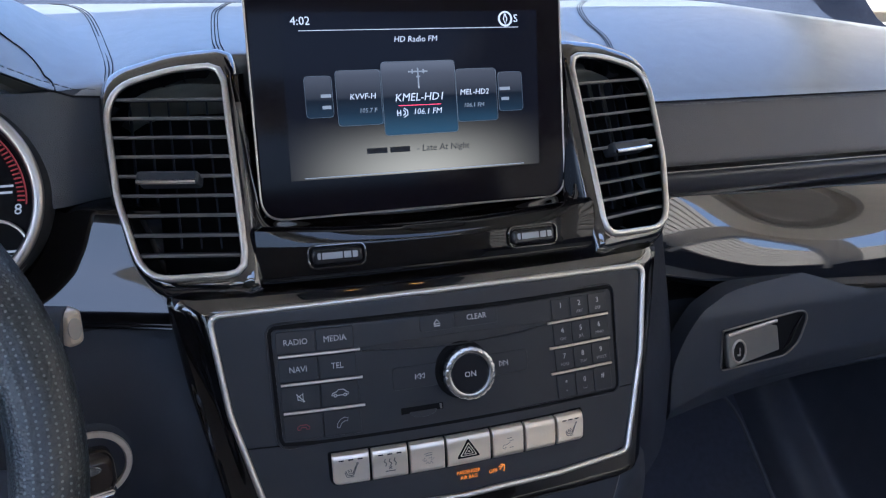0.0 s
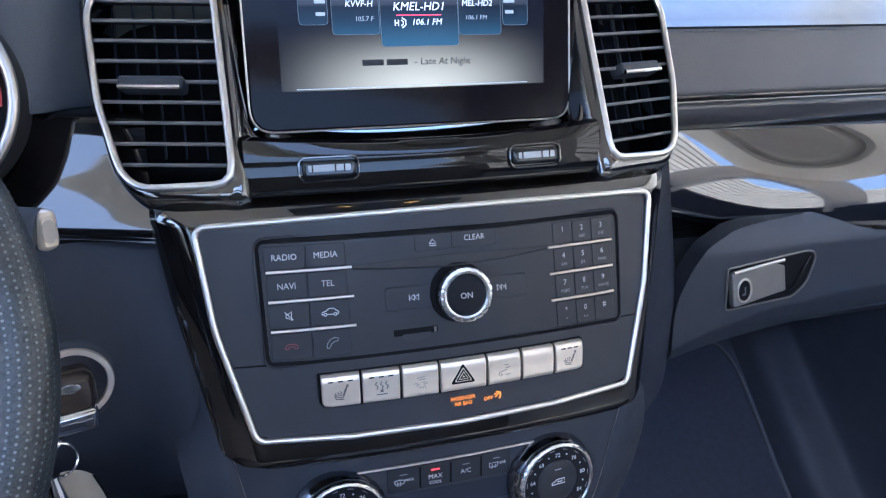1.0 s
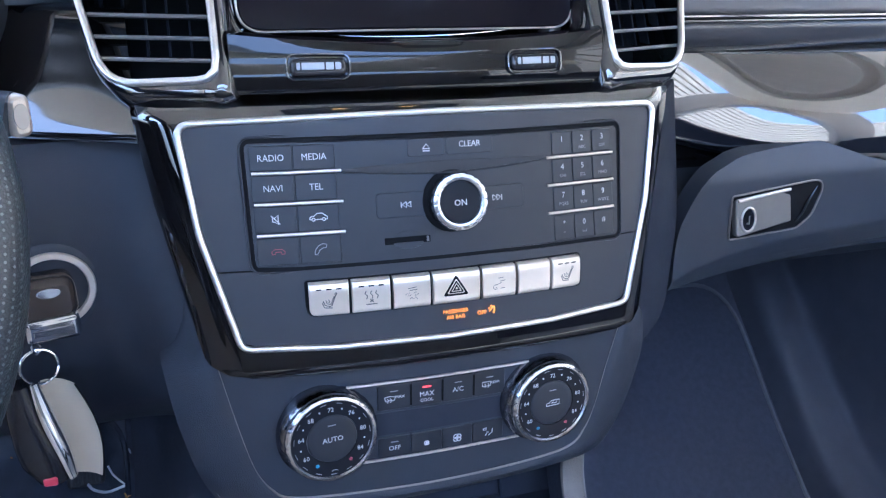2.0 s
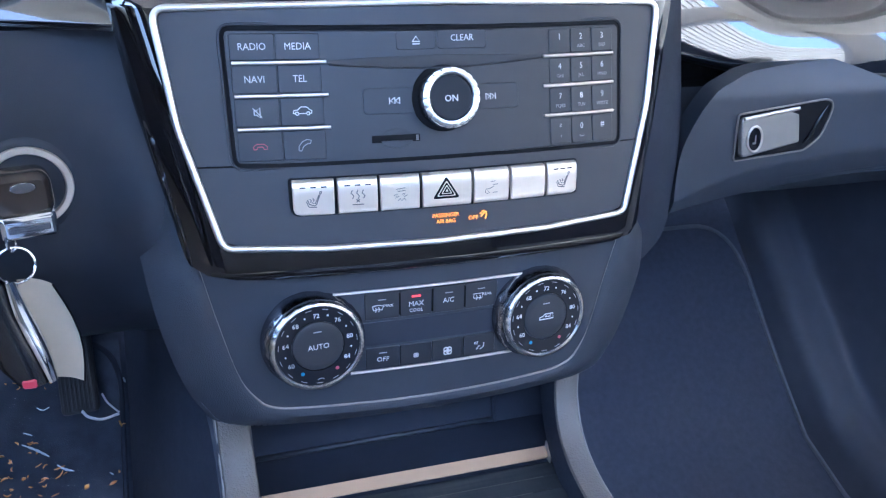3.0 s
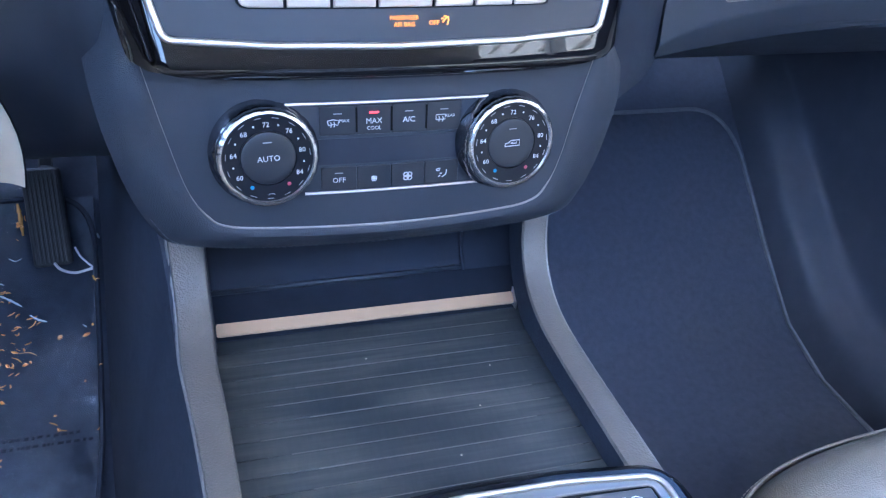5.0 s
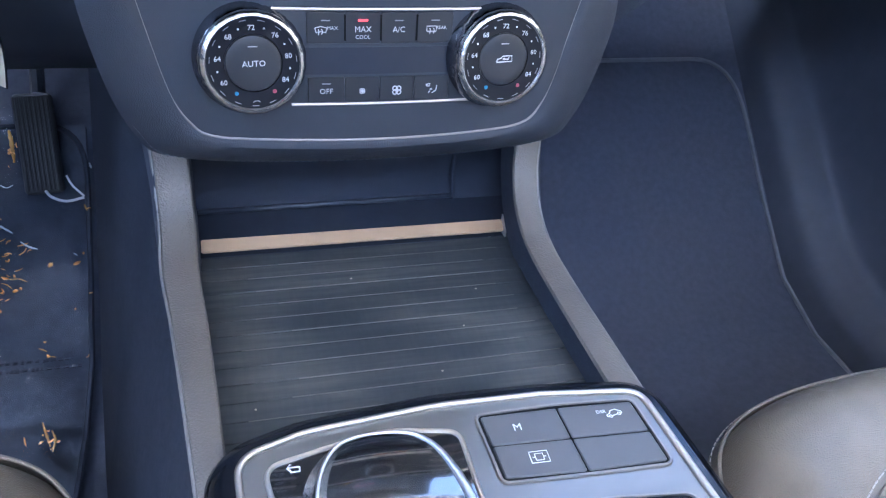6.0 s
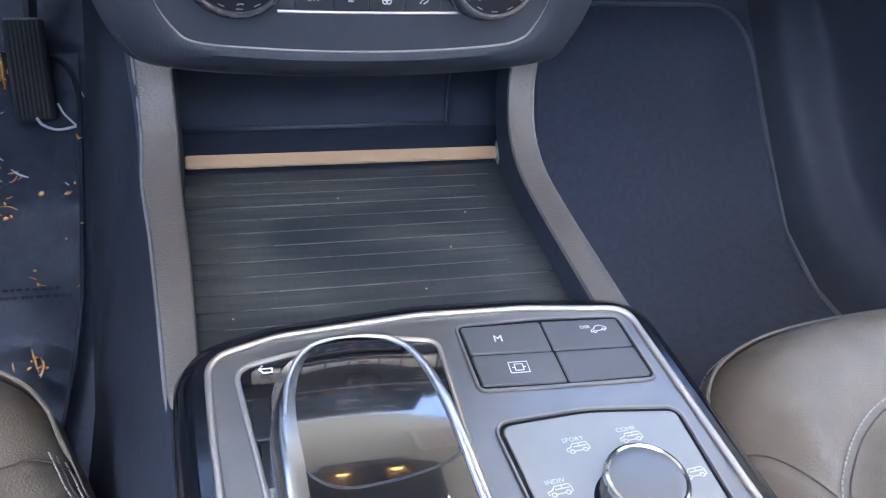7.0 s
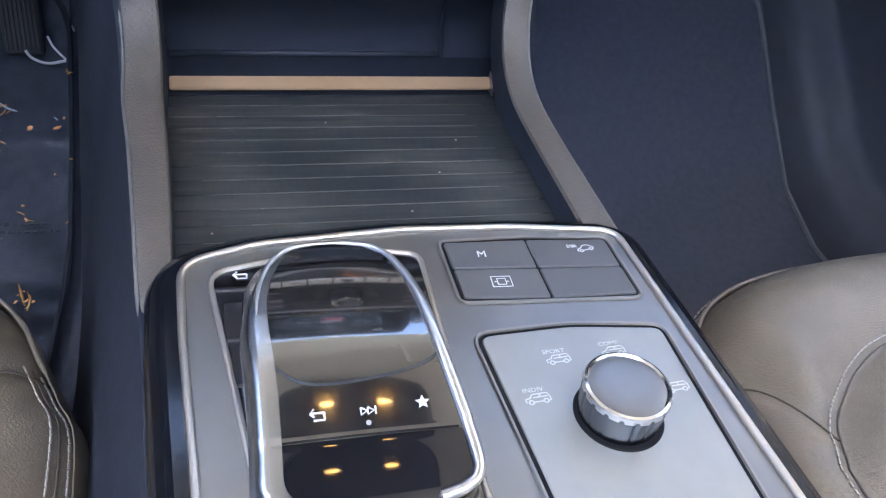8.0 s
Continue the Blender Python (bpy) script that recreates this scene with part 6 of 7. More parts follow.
def pad_half(y):
    if y > 0.155:
        t = min(1, (y - 0.155) / (TIP - 0.155))
        return 0.0328 * max(0, 1 - t ** 2.3) ** 0.38
    t = min(1, (0.155 - y) / 0.06)
    end = max(0.0, (0.106 - y) / 0.0145)
    return (0.0328 + 0.0024 * t * t * (3 - 2 * t)) * math.sqrt(math.sqrt(max(0.02, 1 - end ** 3)))


def pad_mid(y):
    t = min(1, max(0, (0.195 - y) / 0.095))
    return -0.0372 + 0.0062 * t * t * (3 - 2 * t)


def pad_z(y):
    k = [(0.2235, 0.3650), (TIP, 0.3690), (0.2105, 0.3712), (0.20, 0.3727), (0.185, 0.3731), (0.17, 0.3729), (0.155, 0.37225), (0.148, 0.3716), (0.142, 0.3705), (0.135, 0.36902), (0.1165, 0.36492), (0.1155, 0.3640), (0.105, 0.36227), (0.095, 0.3606), (0.088, 0.3582), (0.082, 0.3545), (0.06, 0.3490)]
    for (a, za), (b, zb) in zip(k, k[1:]):
        if y <= a and y >= b:
            return lerp(za, zb, (a - y) / (a - b))
    return k[-1][1]


ys = [TIP - 0.0608 * (1 - math.cos(math.pi / 2 * i / 18)) for i in range(19)]
ys += [0.155 - 0.063 * i / 40 for i in range(1, 41)]
rows = []
for y in ys:
    h, c0, z = max(pad_half(y), 0.0004) - 0.0016, pad_mid(y), pad_z(y)
    h = max(h, 0.0002)
    rows.append([(c0 + h * u, y - (0.0015 if y > 0.214 else 0), z + 0.0005 * (1 - u * u)) for u in (-1 + 2 * j / 14 for j in range(15))])
part("touch_surface", thick([r for r in rows if r[0][1] > 0.1150], (0, 0, -0.006)), TOUCH_GLOSS, touch, "gloss black touch surface mirroring the roof")
part("palm_rest", thick([r for r in rows if r[0][1] < 0.1172], (0, 0, -0.006)), PALM, touch, "scuffed black palm rest")
left = [(pad_mid(y) - pad_half(y), y, pad_z(y) + 0.0002) for y in ys]
right = [(pad_mid(y) + pad_half(y), y, pad_z(y) + 0.0002) for y in ys]
arch = [Vector(p) for p in left[::-1]] + [Vector(p) for p in right[1:]]
part("chrome_arch", sweep(arch, [lerp(0.0023, 0.0011, min(1, max(0, (v.y - 0.17) / 0.04))) * (lerp(0.3, 0.8, min(1, max(0, (v.y - 0.16) / 0.05))) if v.x < pad_mid(v.y) else 1.0) for v in arch], seg=10), ARCH, touch, "satin chrome edge arch")
for s, edge in ((-1, left), (1, right)):
    prof = [(0.0072 * math.sin(radians(a)), 0.0010 - 0.0105 * (1 - math.cos(radians(a)))) for a in range(0, 91, 9)] + [(0.0072, -0.02)] if s < 0 else ((0.0008, -0.001), (0.0012, -0.006), (0.0006, -0.02))

    def taper(y):
        t = min(1, max(0, (0.208 - y) / 0.05))
        return t * t * (3 - 2 * t)

    body_rows = [[Vector((p[0] + s * dx * taper(p[1]), p[1], max(p[2] + dz * taper(p[1]), ZT - 0.003))) for p in edge if p[1] < 0.207] for dx, dz in prof]
    part("side_skirt", thick(body_rows, (-s * 0.004, 0, 0)), SKIRT if s < 0 else GLOSS, touch, smooth=70)
lp = [(-0.0652, 0.161), (-0.0645, 0.1475), (-0.0525, 0.1370), (-0.0325, 0.1365), (-0.0115, 0.1405), (-0.0022, 0.1470), (-0.0018, 0.159)]


def pad_top(x, y):
    u = (x - pad_mid(y)) / max(0.001, pad_half(y) - 0.0016)
    return pad_z(y) + 0.0005 * (1 - min(1, u * u))


part("pad_border", sweep([(v.x, v.y, pad_top(v.x, v.y) + 0.0001) for v in curve_through([(a, b, 0) for a, b in lp], 6)], 0.0006, seg=6), KEYCAP, touch)
for words_, x, y in (("back", -0.0496, 0.1242), ("next", -0.0317, 0.1243), ("star", -0.0120, 0.1258)):
    m = pose(x, y, pad_top(x, y) + 0.0004, 13, 0, 0) @ Matrix.Diagonal((0.86, 0.86, 1, 1))
    if words_ == "back":
        strokes([[(0.003, 0.0012), (-0.0028, 0.0012), (-0.001, 0.003)], [(-0.0028, 0.0012), (-0.001, -0.0006)], [(0.003, 0.0012), (0.003, -0.002), (-0.0014, -0.002)]], 0.0005, m, DULL_PRINT, touch, label="white return arrow")
    elif words_ == "next":
        part("dot", disc(0.0011, 0.0003, 0.0001, m @ Matrix.Translation((-0.0004, -0.0052, 0)), 16), DIM, touch)
        strokes([[(-0.003, 0.0016), (-0.0004, 0), (-0.003, -0.0016), (-0.003, 0.0016)], [(-0.0002, 0.0016), (0.0024, 0), (-0.0002, -0.0016), (-0.0002, 0.0016)], [(0.003, 0.0018), (0.003, -0.0018)]], 0.00042, m, DULL_PRINT, touch, label="white skip sign")
    else:
        st = [Vector((0.0032 * (1 if i % 2 == 0 else 0.45) * math.cos(radians(90 + 36 * i)), 0.0032 * (1 if i % 2 == 0 else 0.45) * math.sin(radians(90 + 36 * i)))) for i in range(10)]
        part("star", plate(st, 0.0003, 0.00005, m), DULL_PRINT, touch, "white star")
part("fold", sweep([(x, 0.1160, pad_top(x, 0.1160) + 0.0001) for x in (-0.0645 + 0.064 * i / 10 for i in range(11))], 0.0004, seg=5), BLACK, touch)
wheel_m = pose(-0.0378, 0.1825, ZT)
part("knurled_wheel", lathe([(0.0352, 0.0005), (0.0364, 0.002), (0.0366, 0.0105), (0.0356, 0.0135), (0.02, 0.014)], wheel_m, 128, 32, 0.0008, (1, 2)), BRIGHT, touch, "knurled chrome wheel")

# ---- seats ----


def seat(side):
    s = thing("front_seat", (side * 0.42, 0.05, 0.0), "dark grey-brown leather seat cushion with contrast stitching", "seat", "front seats")
    if side < 0:
        half = [(0.42, 0.383), (0.324, 0.373), (0.262, 0.359), (0.226, 0.340), (0.204, 0.314), (0.191, 0.286), (0.175, 0.252), (0.161, 0.21), (0.154, 0.05), (0.152, -0.40)]
    else:
        half = [(0.42, 0.327), (0.351, 0.3225), (0.291, 0.3125), (0.246, 0.295), (0.216, 0.268), (0.197, 0.225), (0.183, 0.165), (0.172, 0.05), (0.171, -0.40)]
    dy = half[0][1] - 0.338
    pts = curve_through([(x, y, 0) for x, y in half], 6)
    pts = [Vector((p.x, p.y)) for p in pts] + [Vector((0.84 - p.x, p.y)) for p in pts[::-1]]
    outl = pts

    if side > 0:
        front_pts = [(0.193, 0.2105, 0), (0.201, 0.208, 0), (0.211, 0.196, 0), (0.2195, 0.172, 0), (0.2235, 0.147, 0)]
        arc_pts = [(0.207, -0.1, 0), (0.209, 0.08, 0), (0.213, 0.121, 0), (0.218, 0.134, 0), (0.231, 0.157, 0), (0.252, 0.178, 0), (0.280, 0.201, 0), (0.313, 0.219, 0), (0.36, 0.231, 0), (0.42, 0.235, 0)]
    else:
        front_pts = [(0.184, 0.2715, 0), (0.201, 0.2655, 0), (0.211, 0.257, 0), (0.24, 0.245, 0), (0.30, 0.239, 0), (0.42, 0.237, 0)]
        arc_pts = [(0.245, 0.243, 0), (0.246, 0.20, 0), (0.246, 0.1, 0), (0.246, -0.2, 0)]
    lines = [[Vector((p.x, p.y)) for p in curve_through(q, 3)] for q in (front_pts, arc_pts)]
    crease = [pair for ln in lines for pair in zip(ln, ln[1:])]

    def height(x, y):
        d = 9.0
        k = len(outl)
        q = Vector((x, y))
        for i in range(k):
            a, b = outl[i - 1], outl[i]
            e = b - a
            t = max(0, min(1, (q - a).dot(e) / max(e.length_squared, 1e-12)))
            d = min(d, (q - a - e * t).length)
        return d

    def top(x, y, d=None):
        d = height(x, y) if d is None else d
        bol = 0.022 * math.exp(-(((abs(x - 0.42) - 0.205) / 0.045) ** 2)) * min(1, max(0, (0.22 - y) / 0.12))
        sink, near = 0.0, 9.0
        for a, b in crease:
            e = b - a
            q = Vector((x, y)) - a
            t = max(0, min(1, q.dot(e) / max(e.length_squared, 1e-12)))
            near = min(near, (q - e * t).length)
        sink = math.exp(-((near / 0.010) ** 2))
        puff = (0.016 if side > 0 else 0.0) * (1 - math.exp(-((near / 0.030) ** 2))) * (1 - math.exp(-d / 0.03))
        return 0.238 - 0.0055 * sink + puff + 0.034 * (1 - math.exp(-d / 0.016)) + bol - 0.006 * max(0, (y - 0.1)) / 0.2 - 0.01 * math.exp(-(((x - 0.42) / 0.1) ** 2)) * min(1, max(0, (0.2 - y) / 0.1))

    rows, n = [], 72
    ysx = [0.3375 - 0.0008 + dy] + [0.336 + dy - 0.0035 * i for i in range(1, 66)] + [0.10 + dy - 0.0158 * i for i in range(0, 32)]
    for y in ysx:
        a, b = span(outl, y)
        if b <= a:
            continue
        row = []
        for j in range(n + 1):
            t = j / n
            t = 0.5 - 0.5 * math.cos(math.pi * t)
            x = lerp(a, b, t)
            row.append((side * x, y, top(x, y)))
        rows.append(row)
    bm = grid(rows)
    sk = [[(side * p.x, p.y, 0.2385) for p in outl], [(side * (p.x + (0.004 if p.x > 0.42 else -0.004)), p.y + 0.003, 0.222) for p in outl], [(side * p.x, p.y, 0.19) for p in outl], [(side * lerp(p.x, 0.42, 0.08), lerp(p.y, 0, 0.08), 0.06) for p in outl]]
    grid(sk, True, bm)
    bmesh.ops.remove_doubles(bm, verts=bm.verts, dist=0.0004)
    part("cushion", bm, SEAT_LEATHER, s, "dark grey-brown leather cushion", smooth=60)
    part("piping", sweep([(side * p.x, p.y, 0.2400) for p in outl if p.y > -0.3], [0.0015 if side > 0 or p.y > 0.272 else 0.0005 for p in outl if p.y > -0.3], seg=8), SEAT_LEATHER, s)

    def on_top(p):
        return Vector((side * p[0], p[1], top(p[0], p[1]) + 0.0008))

    front = curve_through(front_pts, 10)
    part("seam", sweep([on_top(p) for p in front], 0.0006, seg=6), SEAM_BROWN, s)
    arc = curve_through(arc_pts, 10)
    part("seam", sweep([on_top(p) for p in arc], 0.0006, seg=6), SEAM_BROWN, s)
    if side > 0:
        stitches([on_top((p.x - 0.003, p.y + 0.004)) for p in arc], 0.0040, 0.0016, 0.0006, s, SEAT_THREAD)
        tuck = [p for p in outl if p.x < 0.30 and p.y > 0.16]
        stitches([Vector((side * (p.x - 0.0035), p.y + 0.003, 0.232)) for p in tuck], 0.0040, 0.0016, 0.0005, s, SEAT_THREAD)
    else:
        edge = [p for p in outl if p.x < 0.42 and p.y < 0.276 and p.y > -0.2]
        for off in (0.0024, 0.0092):
            stitches([on_top((p.x + off, p.y)) for p in edge], 0.0045, 0.0015, 0.0006, s, SEAT_THREAD)
        part("seam", sweep([on_top((p.x + 0.0058, p.y)) for p in edge], 0.0006, seg=6), SEAM_BROWN, s)


seat(-1)
seat(1)

# ---- steering wheel ----
wheel = thing("steering_wheel", (-0.40, 0.34, 0.46), "black perforated leather steering wheel", "steering wheel")
wm_ = pose(-0.400, 0.338, 0.655, 64, 0, 0)
R0, R1 = 0.1745, 0.0165
rim = []
for i in range(96):
    a = 2 * math.pi * i / 96
    rim.append([wm_ @ Vector(((R0 + R1 * math.cos(b)) * math.cos(a), (R0 + R1 * math.cos(b)) * math.sin(a), R1 * 1.15 * math.sin(b))) for b in (2 * math.pi * j / 20 for j in range(20))])
rim.append(rim[0])
bm = grid(rim, True)
bmesh.ops.remove_doubles(bm, verts=bm.verts, dist=1e-6)
rim_part = part("rim", bm, WHEEL_LEATHER, wheel, "perforated leather rim")
holes = bmesh.new()
for i in range(230):
    a = radians(-45 + 90 * i / 230 * 1.25)
    for j in range(9):
        b = radians(-30 + 26 * j + (13 if i % 2 else 0))
        nrm = Vector((math.cos(b) * math.cos(a), math.cos(b) * math.sin(a), math.sin(b)))
        p = Vector(((R0 + R1 * math.cos(b)) * math.cos(a), (R0 + R1 * math.cos(b)) * math.sin(a), R1 * 1.15 * math.sin(b))) + nrm * 0.00012
        u = nrm.cross(Vector((0, 0, 1))).normalized()
        w = nrm.cross(u)
        holes.faces.new([holes.verts.new(wm_ @ (p + (u * math.cos(k * 1.0472) + w * math.sin(k * 1.0472)) * 0.0007)) for k in range(6)])
tagged(part("perforation", holes, PINHOLE, rim_part, "fine pinholes in the leather"), kind="stuff")
part("hub", lathe([(0.001, 0.035), (0.05, 0.034), (0.066, 0.024), (0.07, 0.0), (0.06, -0.03), (0.001, -0.035)], wm_, 40), PLASTIC, wheel, "black hub")
for a in (-6, 186, 270):
    d = Vector((math.cos(radians(a)), math.sin(radians(a)), 0))
    part("spoke", sweep([wm_ @ (d * 0.06), wm_ @ (d * 0.12), wm_ @ (d * 0.172)], [0.026, 0.018, 0.016], seg=12, flat=0.5), PLASTIC, wheel, "black spoke")
stalk = thing("gear_stalk", (-0.27, 0.43, 0.68), "black column stalk with a silver button", "lever")
part("lever", sweep([(-0.335, 0.44, 0.700), (-0.28, 0.432, 0.694), (-0.25, 0.4285, 0.689), (-0.2255, 0.4255, 0.6855)], [0.009, 0.0095, 0.0105, 0.0112], seg=14), PLASTIC, stalk, "black lever")
sbm = Matrix.Translation((-0.2205, 0.4235, 0.6845)) @ Euler((radians(90), 0, radians(38))).to_matrix().to_4x4()
part("button", plate(rect(0.0115, 0.0215, 0.0052, 6), 0.009, 0.0025, sbm), SILVER, stalk, "silver end button")
part("button_dish", disc(0.004, 0.0006, 0.0002, sbm @ Matrix.Translation((0, 0, 0.0003)) @ Matrix.Diagonal((1, 1.6, 1, 1)), 20), ALU, stalk)

# ---- instruments ----
cluster = thing("instrument_dial", (-0.31, 0.52, 0.66), "dark rev counter in a grey ring with red scale", "gauge")
im = place(lambda x, z: 0.517 + 0.25 * (z - 0.74), -0.305, 0.742, 0.0)
part("ring", lathe([(0.0668, -0.02), (0.0664, 0.004), (0.0645, 0.010), (0.0610, 0.009), (0.0580, 0.003), (0.056, -0.004)], im, 72, cap=False), GREY_RUBBER, cluster, "dark outer hood ring")
part("inner_ring", sweep(ring_path(0.0625, im @ Matrix.Translation((0, 0, 0.0095)), 72), 0.0032, True, 10), ALU, cluster, "grey metal ring")
dial = part("dial_face", disc(0.0600, 0.004, 0.0004, im @ Matrix.Translation((0, 0, -0.002)), 60), BLACK, cluster, "black dial face")
for i in range(15):
    a = radians(38 - 3.1 * i)
    part("scale_mark", sweep([im @ Vector((0.0485 * math.cos(a), 0.0485 * math.sin(a), -0.0015)), im @ Vector((0.0525 * math.cos(a), 0.0525 * math.sin(a), -0.0015))], 0.0006, seg=4), RED_MARK, dial)
part("scale_arc", sweep(ring_path(0.0535, im @ Matrix.Translation((0, 0, -0.0015)), 16, -8, 40), 0.0006, seg=4), RED_MARK, dial)
lettering("8", 0.0095, im @ Matrix.Translation((0.0475, -0.0105, -0.0015)), WHITE_MARK, dial, slant=0.15)
for dx, dz, w in ((0.042, 0.0045, 0.010), (0.042, 0.0005, 0.008)):
    part("text_bar", box(dx - w / 2, dx + w / 2, dz - 0.0007, dz + 0.0007, 0, 0.0002, m=im @ Matrix.Translation((0, 0, -0.0016))), WHITE_MARK, dial)
part("small_gauge_ring", sweep(ring_path(0.0175, im @ Matrix.Translation((0.034, -0.034, -0.001)), 40), 0.0011, True, 6), CHROME, dial, "thin chrome gauge ring")
for k_ in range(3):
    part("text_bar", box(-0.004, 0.004, -0.0007, 0.0007, 0, 0.0002, m=im @ Matrix.Translation((0.041, -0.036 - 0.003 * k_, -0.0016))), WHITE_MARK, dial)

# ---- ignition, key and tag ----
ign = thing("ignition_lock", (-0.232, 0.50, 0.55), "ignition lock with pale ring in the knee panel", "ignition lock")
gm = place(lambda x, z: 0.481 + 0.02 * (z - 0.567) + 0.25 * (x + 0.233), -0.2335, 0.5655, 0.0)
part("ring", lathe([(0.0248, -0.02), (0.0248, 0.0015), (0.024, 0.0028), (0.0208, 0.0028), (0.0200, 0.0014), (0.0197, -0.006)], gm, 64, cap=False), SILVER, ign, "pale metal ring")
# Black disc paints the shade inside the ring.
part("well", disc(0.0200, 0.004, 0.0003, gm @ Matrix.Translation((0, 0, -0.004)), 40), BLACK, ign, "black disc for the well's shade")
part("collar", lathe([(0.033, -0.004), (0.030, 0.0), (0.027, 0.0012), (0.0248, 0.0012)], gm, 64, cap=False), PLASTIC, ign, "black collar")
key_ = thing("car_key", (-0.2385, 0.47, 0.545), "dark car key with chrome end in the ignition", "key")
kmx = gm @ Matrix.Translation((-0.003, -0.001, 0.0))
part("body", plate(rect(0.034, 0.027, 0.009), 0.018, 0.004, kmx @ Matrix.Translation((-0.002, 0.001, 0.018))), KEY_BROWN, key_, "dark glossy key body")
part("chrome_end", plate(rect(0.030, 0.0150, 0.003), 0.012, 0.003, kmx @ Matrix.Translation((-0.001, -0.0165, 0.0215))), BRIGHT, key_, "bright chrome end")
part("end_band", plate(rect(0.022, 0.0045, 0.001), 0.001, 0.0004, kmx @ Matrix.Translation((-0.001, -0.0165, 0.0222))), GUNMETAL, key_, "dark band on the chrome end")
part("badge", disc(0.0045, 0.001, 0.0004, kmx @ Matrix.Translation((0, 0.0065, 0.0185)) @ Matrix.Diagonal((1.5, 0.7, 1, 1)), 24), BRIGHT, key_)
rg = thing("key_ring", (-0.2465, 0.462, 0.515), "thin steel split ring", "key ring")
part("ring", sweep(ring_path(0.0105, pose(-0.2435, 0.4575, 0.5265, 75, 10, 20), 40), 0.0009, True, 8), BRIGHT, rg, "steel ring")
part("link", sweep(ring_path(0.0055, pose(-0.2435, 0.4595, 0.5405, 80, 0, 80), 24), 0.0008, True, 8), BRIGHT, rg)
fob = thing("key_fob", (-0.25, 0.452, 0.43), "black key fob with chrome side strip", "key fob")
fb = curve_through([(-0.247, 0.4525, 0.519, ), (-0.2435, 0.4505, 0.498), (-0.2375, 0.4490, 0.472), (-0.2345, 0.4480, 0.452)], 6)
rows = []
for i, p in enumerate(fb):
    t = i / (len(fb) - 1)
    w = lerp(0.014, 0.024, min(1, t * 1.6)) * (1 - 0.25 * max(0, t - 0.8) / 0.2)
    rows.append([p + Vector((-w + 0.5 * w * (1 - math.cos(a)) - 0.002, -0.007 * math.sin(a), 0)) for a in (2 * math.pi * j / 18 for j in range(18))])
part("body", grid(rows, True), FOB, fob, "glossy black fob body")
part("chrome_strip", sweep([p + Vector((0.0003, -0.0015, 0)) for p in fb], [0.0028 + 0.0022 * math.sin(math.pi * i / (len(fb) - 1)) for i in range(len(fb))], seg=10, flat=0.6), BRIGHT, fob, "chrome side strip")
# The button is no lamp; a faint glow is added to its red.
part("glowing_red_button", box(-0.2505, -0.2425, 0.4405, 0.444, 0.4515, 0.4575, 0.001, 1), glowing("glowing_red_button", (0.35, 0.03, 0.05), 0.1), fob)
tag = thing("paper_tag", (-0.226, 0.458, 0.445), "cream paper key tag hanging from the ring", "tag")
rows = []
for i in range(7):
    t = i / 6
    xa, xb = lerp(-0.2450, -0.2420, t), lerp(-0.2265, -0.2190, t) + 0.006 * math.sin(math.pi * t)
    rows.append([(lerp(xa, xb, j / 5), 0.4585 + 0.004 * math.sin(math.pi * j / 5) - 0.004 * t, lerp(0.5165, 0.4485, t) - 0.001 * j) for j in range(6)])
part("card", thick(rows, (0, 0.0006, 0)), PAPER, tag, "cream card")
part("seam", sweep([Vector(r[-1]) + Vector((0, -0.0003, 0)) for r in rows], 0.0006, seg=5), BLACK, tag)

# ---- pedal, mats and film ----
pedal = thing("accelerator_pedal", (-0.305, 0.84, 0.12), "black ribbed accelerator pedal", "pedal")
pm = pose(-0.3060, 0.832, 0.222, 62, 0, 4)
part("plate", plate(rect(0.040, 0.112, 0.006), 0.012, 0.003, pm), GREY_RUBBER, pedal, "ribbed rubber plate")
for i in range(8):
    x = -0.0155 + 0.00443 * i
    part("rib", box(x - 0.0012, x + 0.0012, -0.052, 0.052, 0, 0.0022, 0.0006, 1, pm), GREY_RUBBER, pedal)
part("arm", sweep([pm @ Vector((0, 0.03, -0.01)), pm @ Vector((0, 0.06, -0.05)), (-0.30, 0.98, 0.42)], 0.008, seg=8), PLASTIC, pedal)
part("cable", sweep(curve_through([(-0.301, 0.80, 0.180), (-0.296, 0.80, 0.171), (-0.282, 0.80, 0.165), (-0.264, 0.805, 0.166)], 6), 0.0016, seg=8), PRINT, pedal, "white wire loop")
part("cable", sweep(curve_through([(-0.280, 0.815, 0.190), (-0.275, 0.811, 0.179), (-0.264, 0.806, 0.167)], 6), 0.0012, seg=8), PRINT, pedal, "white wire loop")


def mat_sheet(name, label, x0, x1, pts_y, corner, lift, cloth):
    t = thing(name, ((x0 + x1) / 2, 0.6, 0.0), label, "floor mat", "floor mats")
    rows = [[(lerp(x0, x1, j / 12), y, floor_z(y) * 1.0 + lift) for j in range(13)] for y in pts_y]
    part("carpet", thick(rows, (0, 0, -0.008)), cloth, t, "dark carpet mat")
    ya, yb = pts_y[0], pts_y[-1]
    ln = rounded([(x0, ya, 0.03), (x1, ya, 0.03), (x1, yb, corner), (x0, yb, corner)], 8)
    dense = []
    for i in range(len(ln)):
        a, b = ln[i - 1], ln[i]
        for k in range(6):
            q = a.lerp(b, k / 6)
            dense.append((q.x, q.y, floor_z(q.y) + lift + 0.001))
    part("edging", sweep(dense, 0.0032, True, 6), WELT if cloth is CARPET else TUNNEL, t, "sewn edging")
    return t


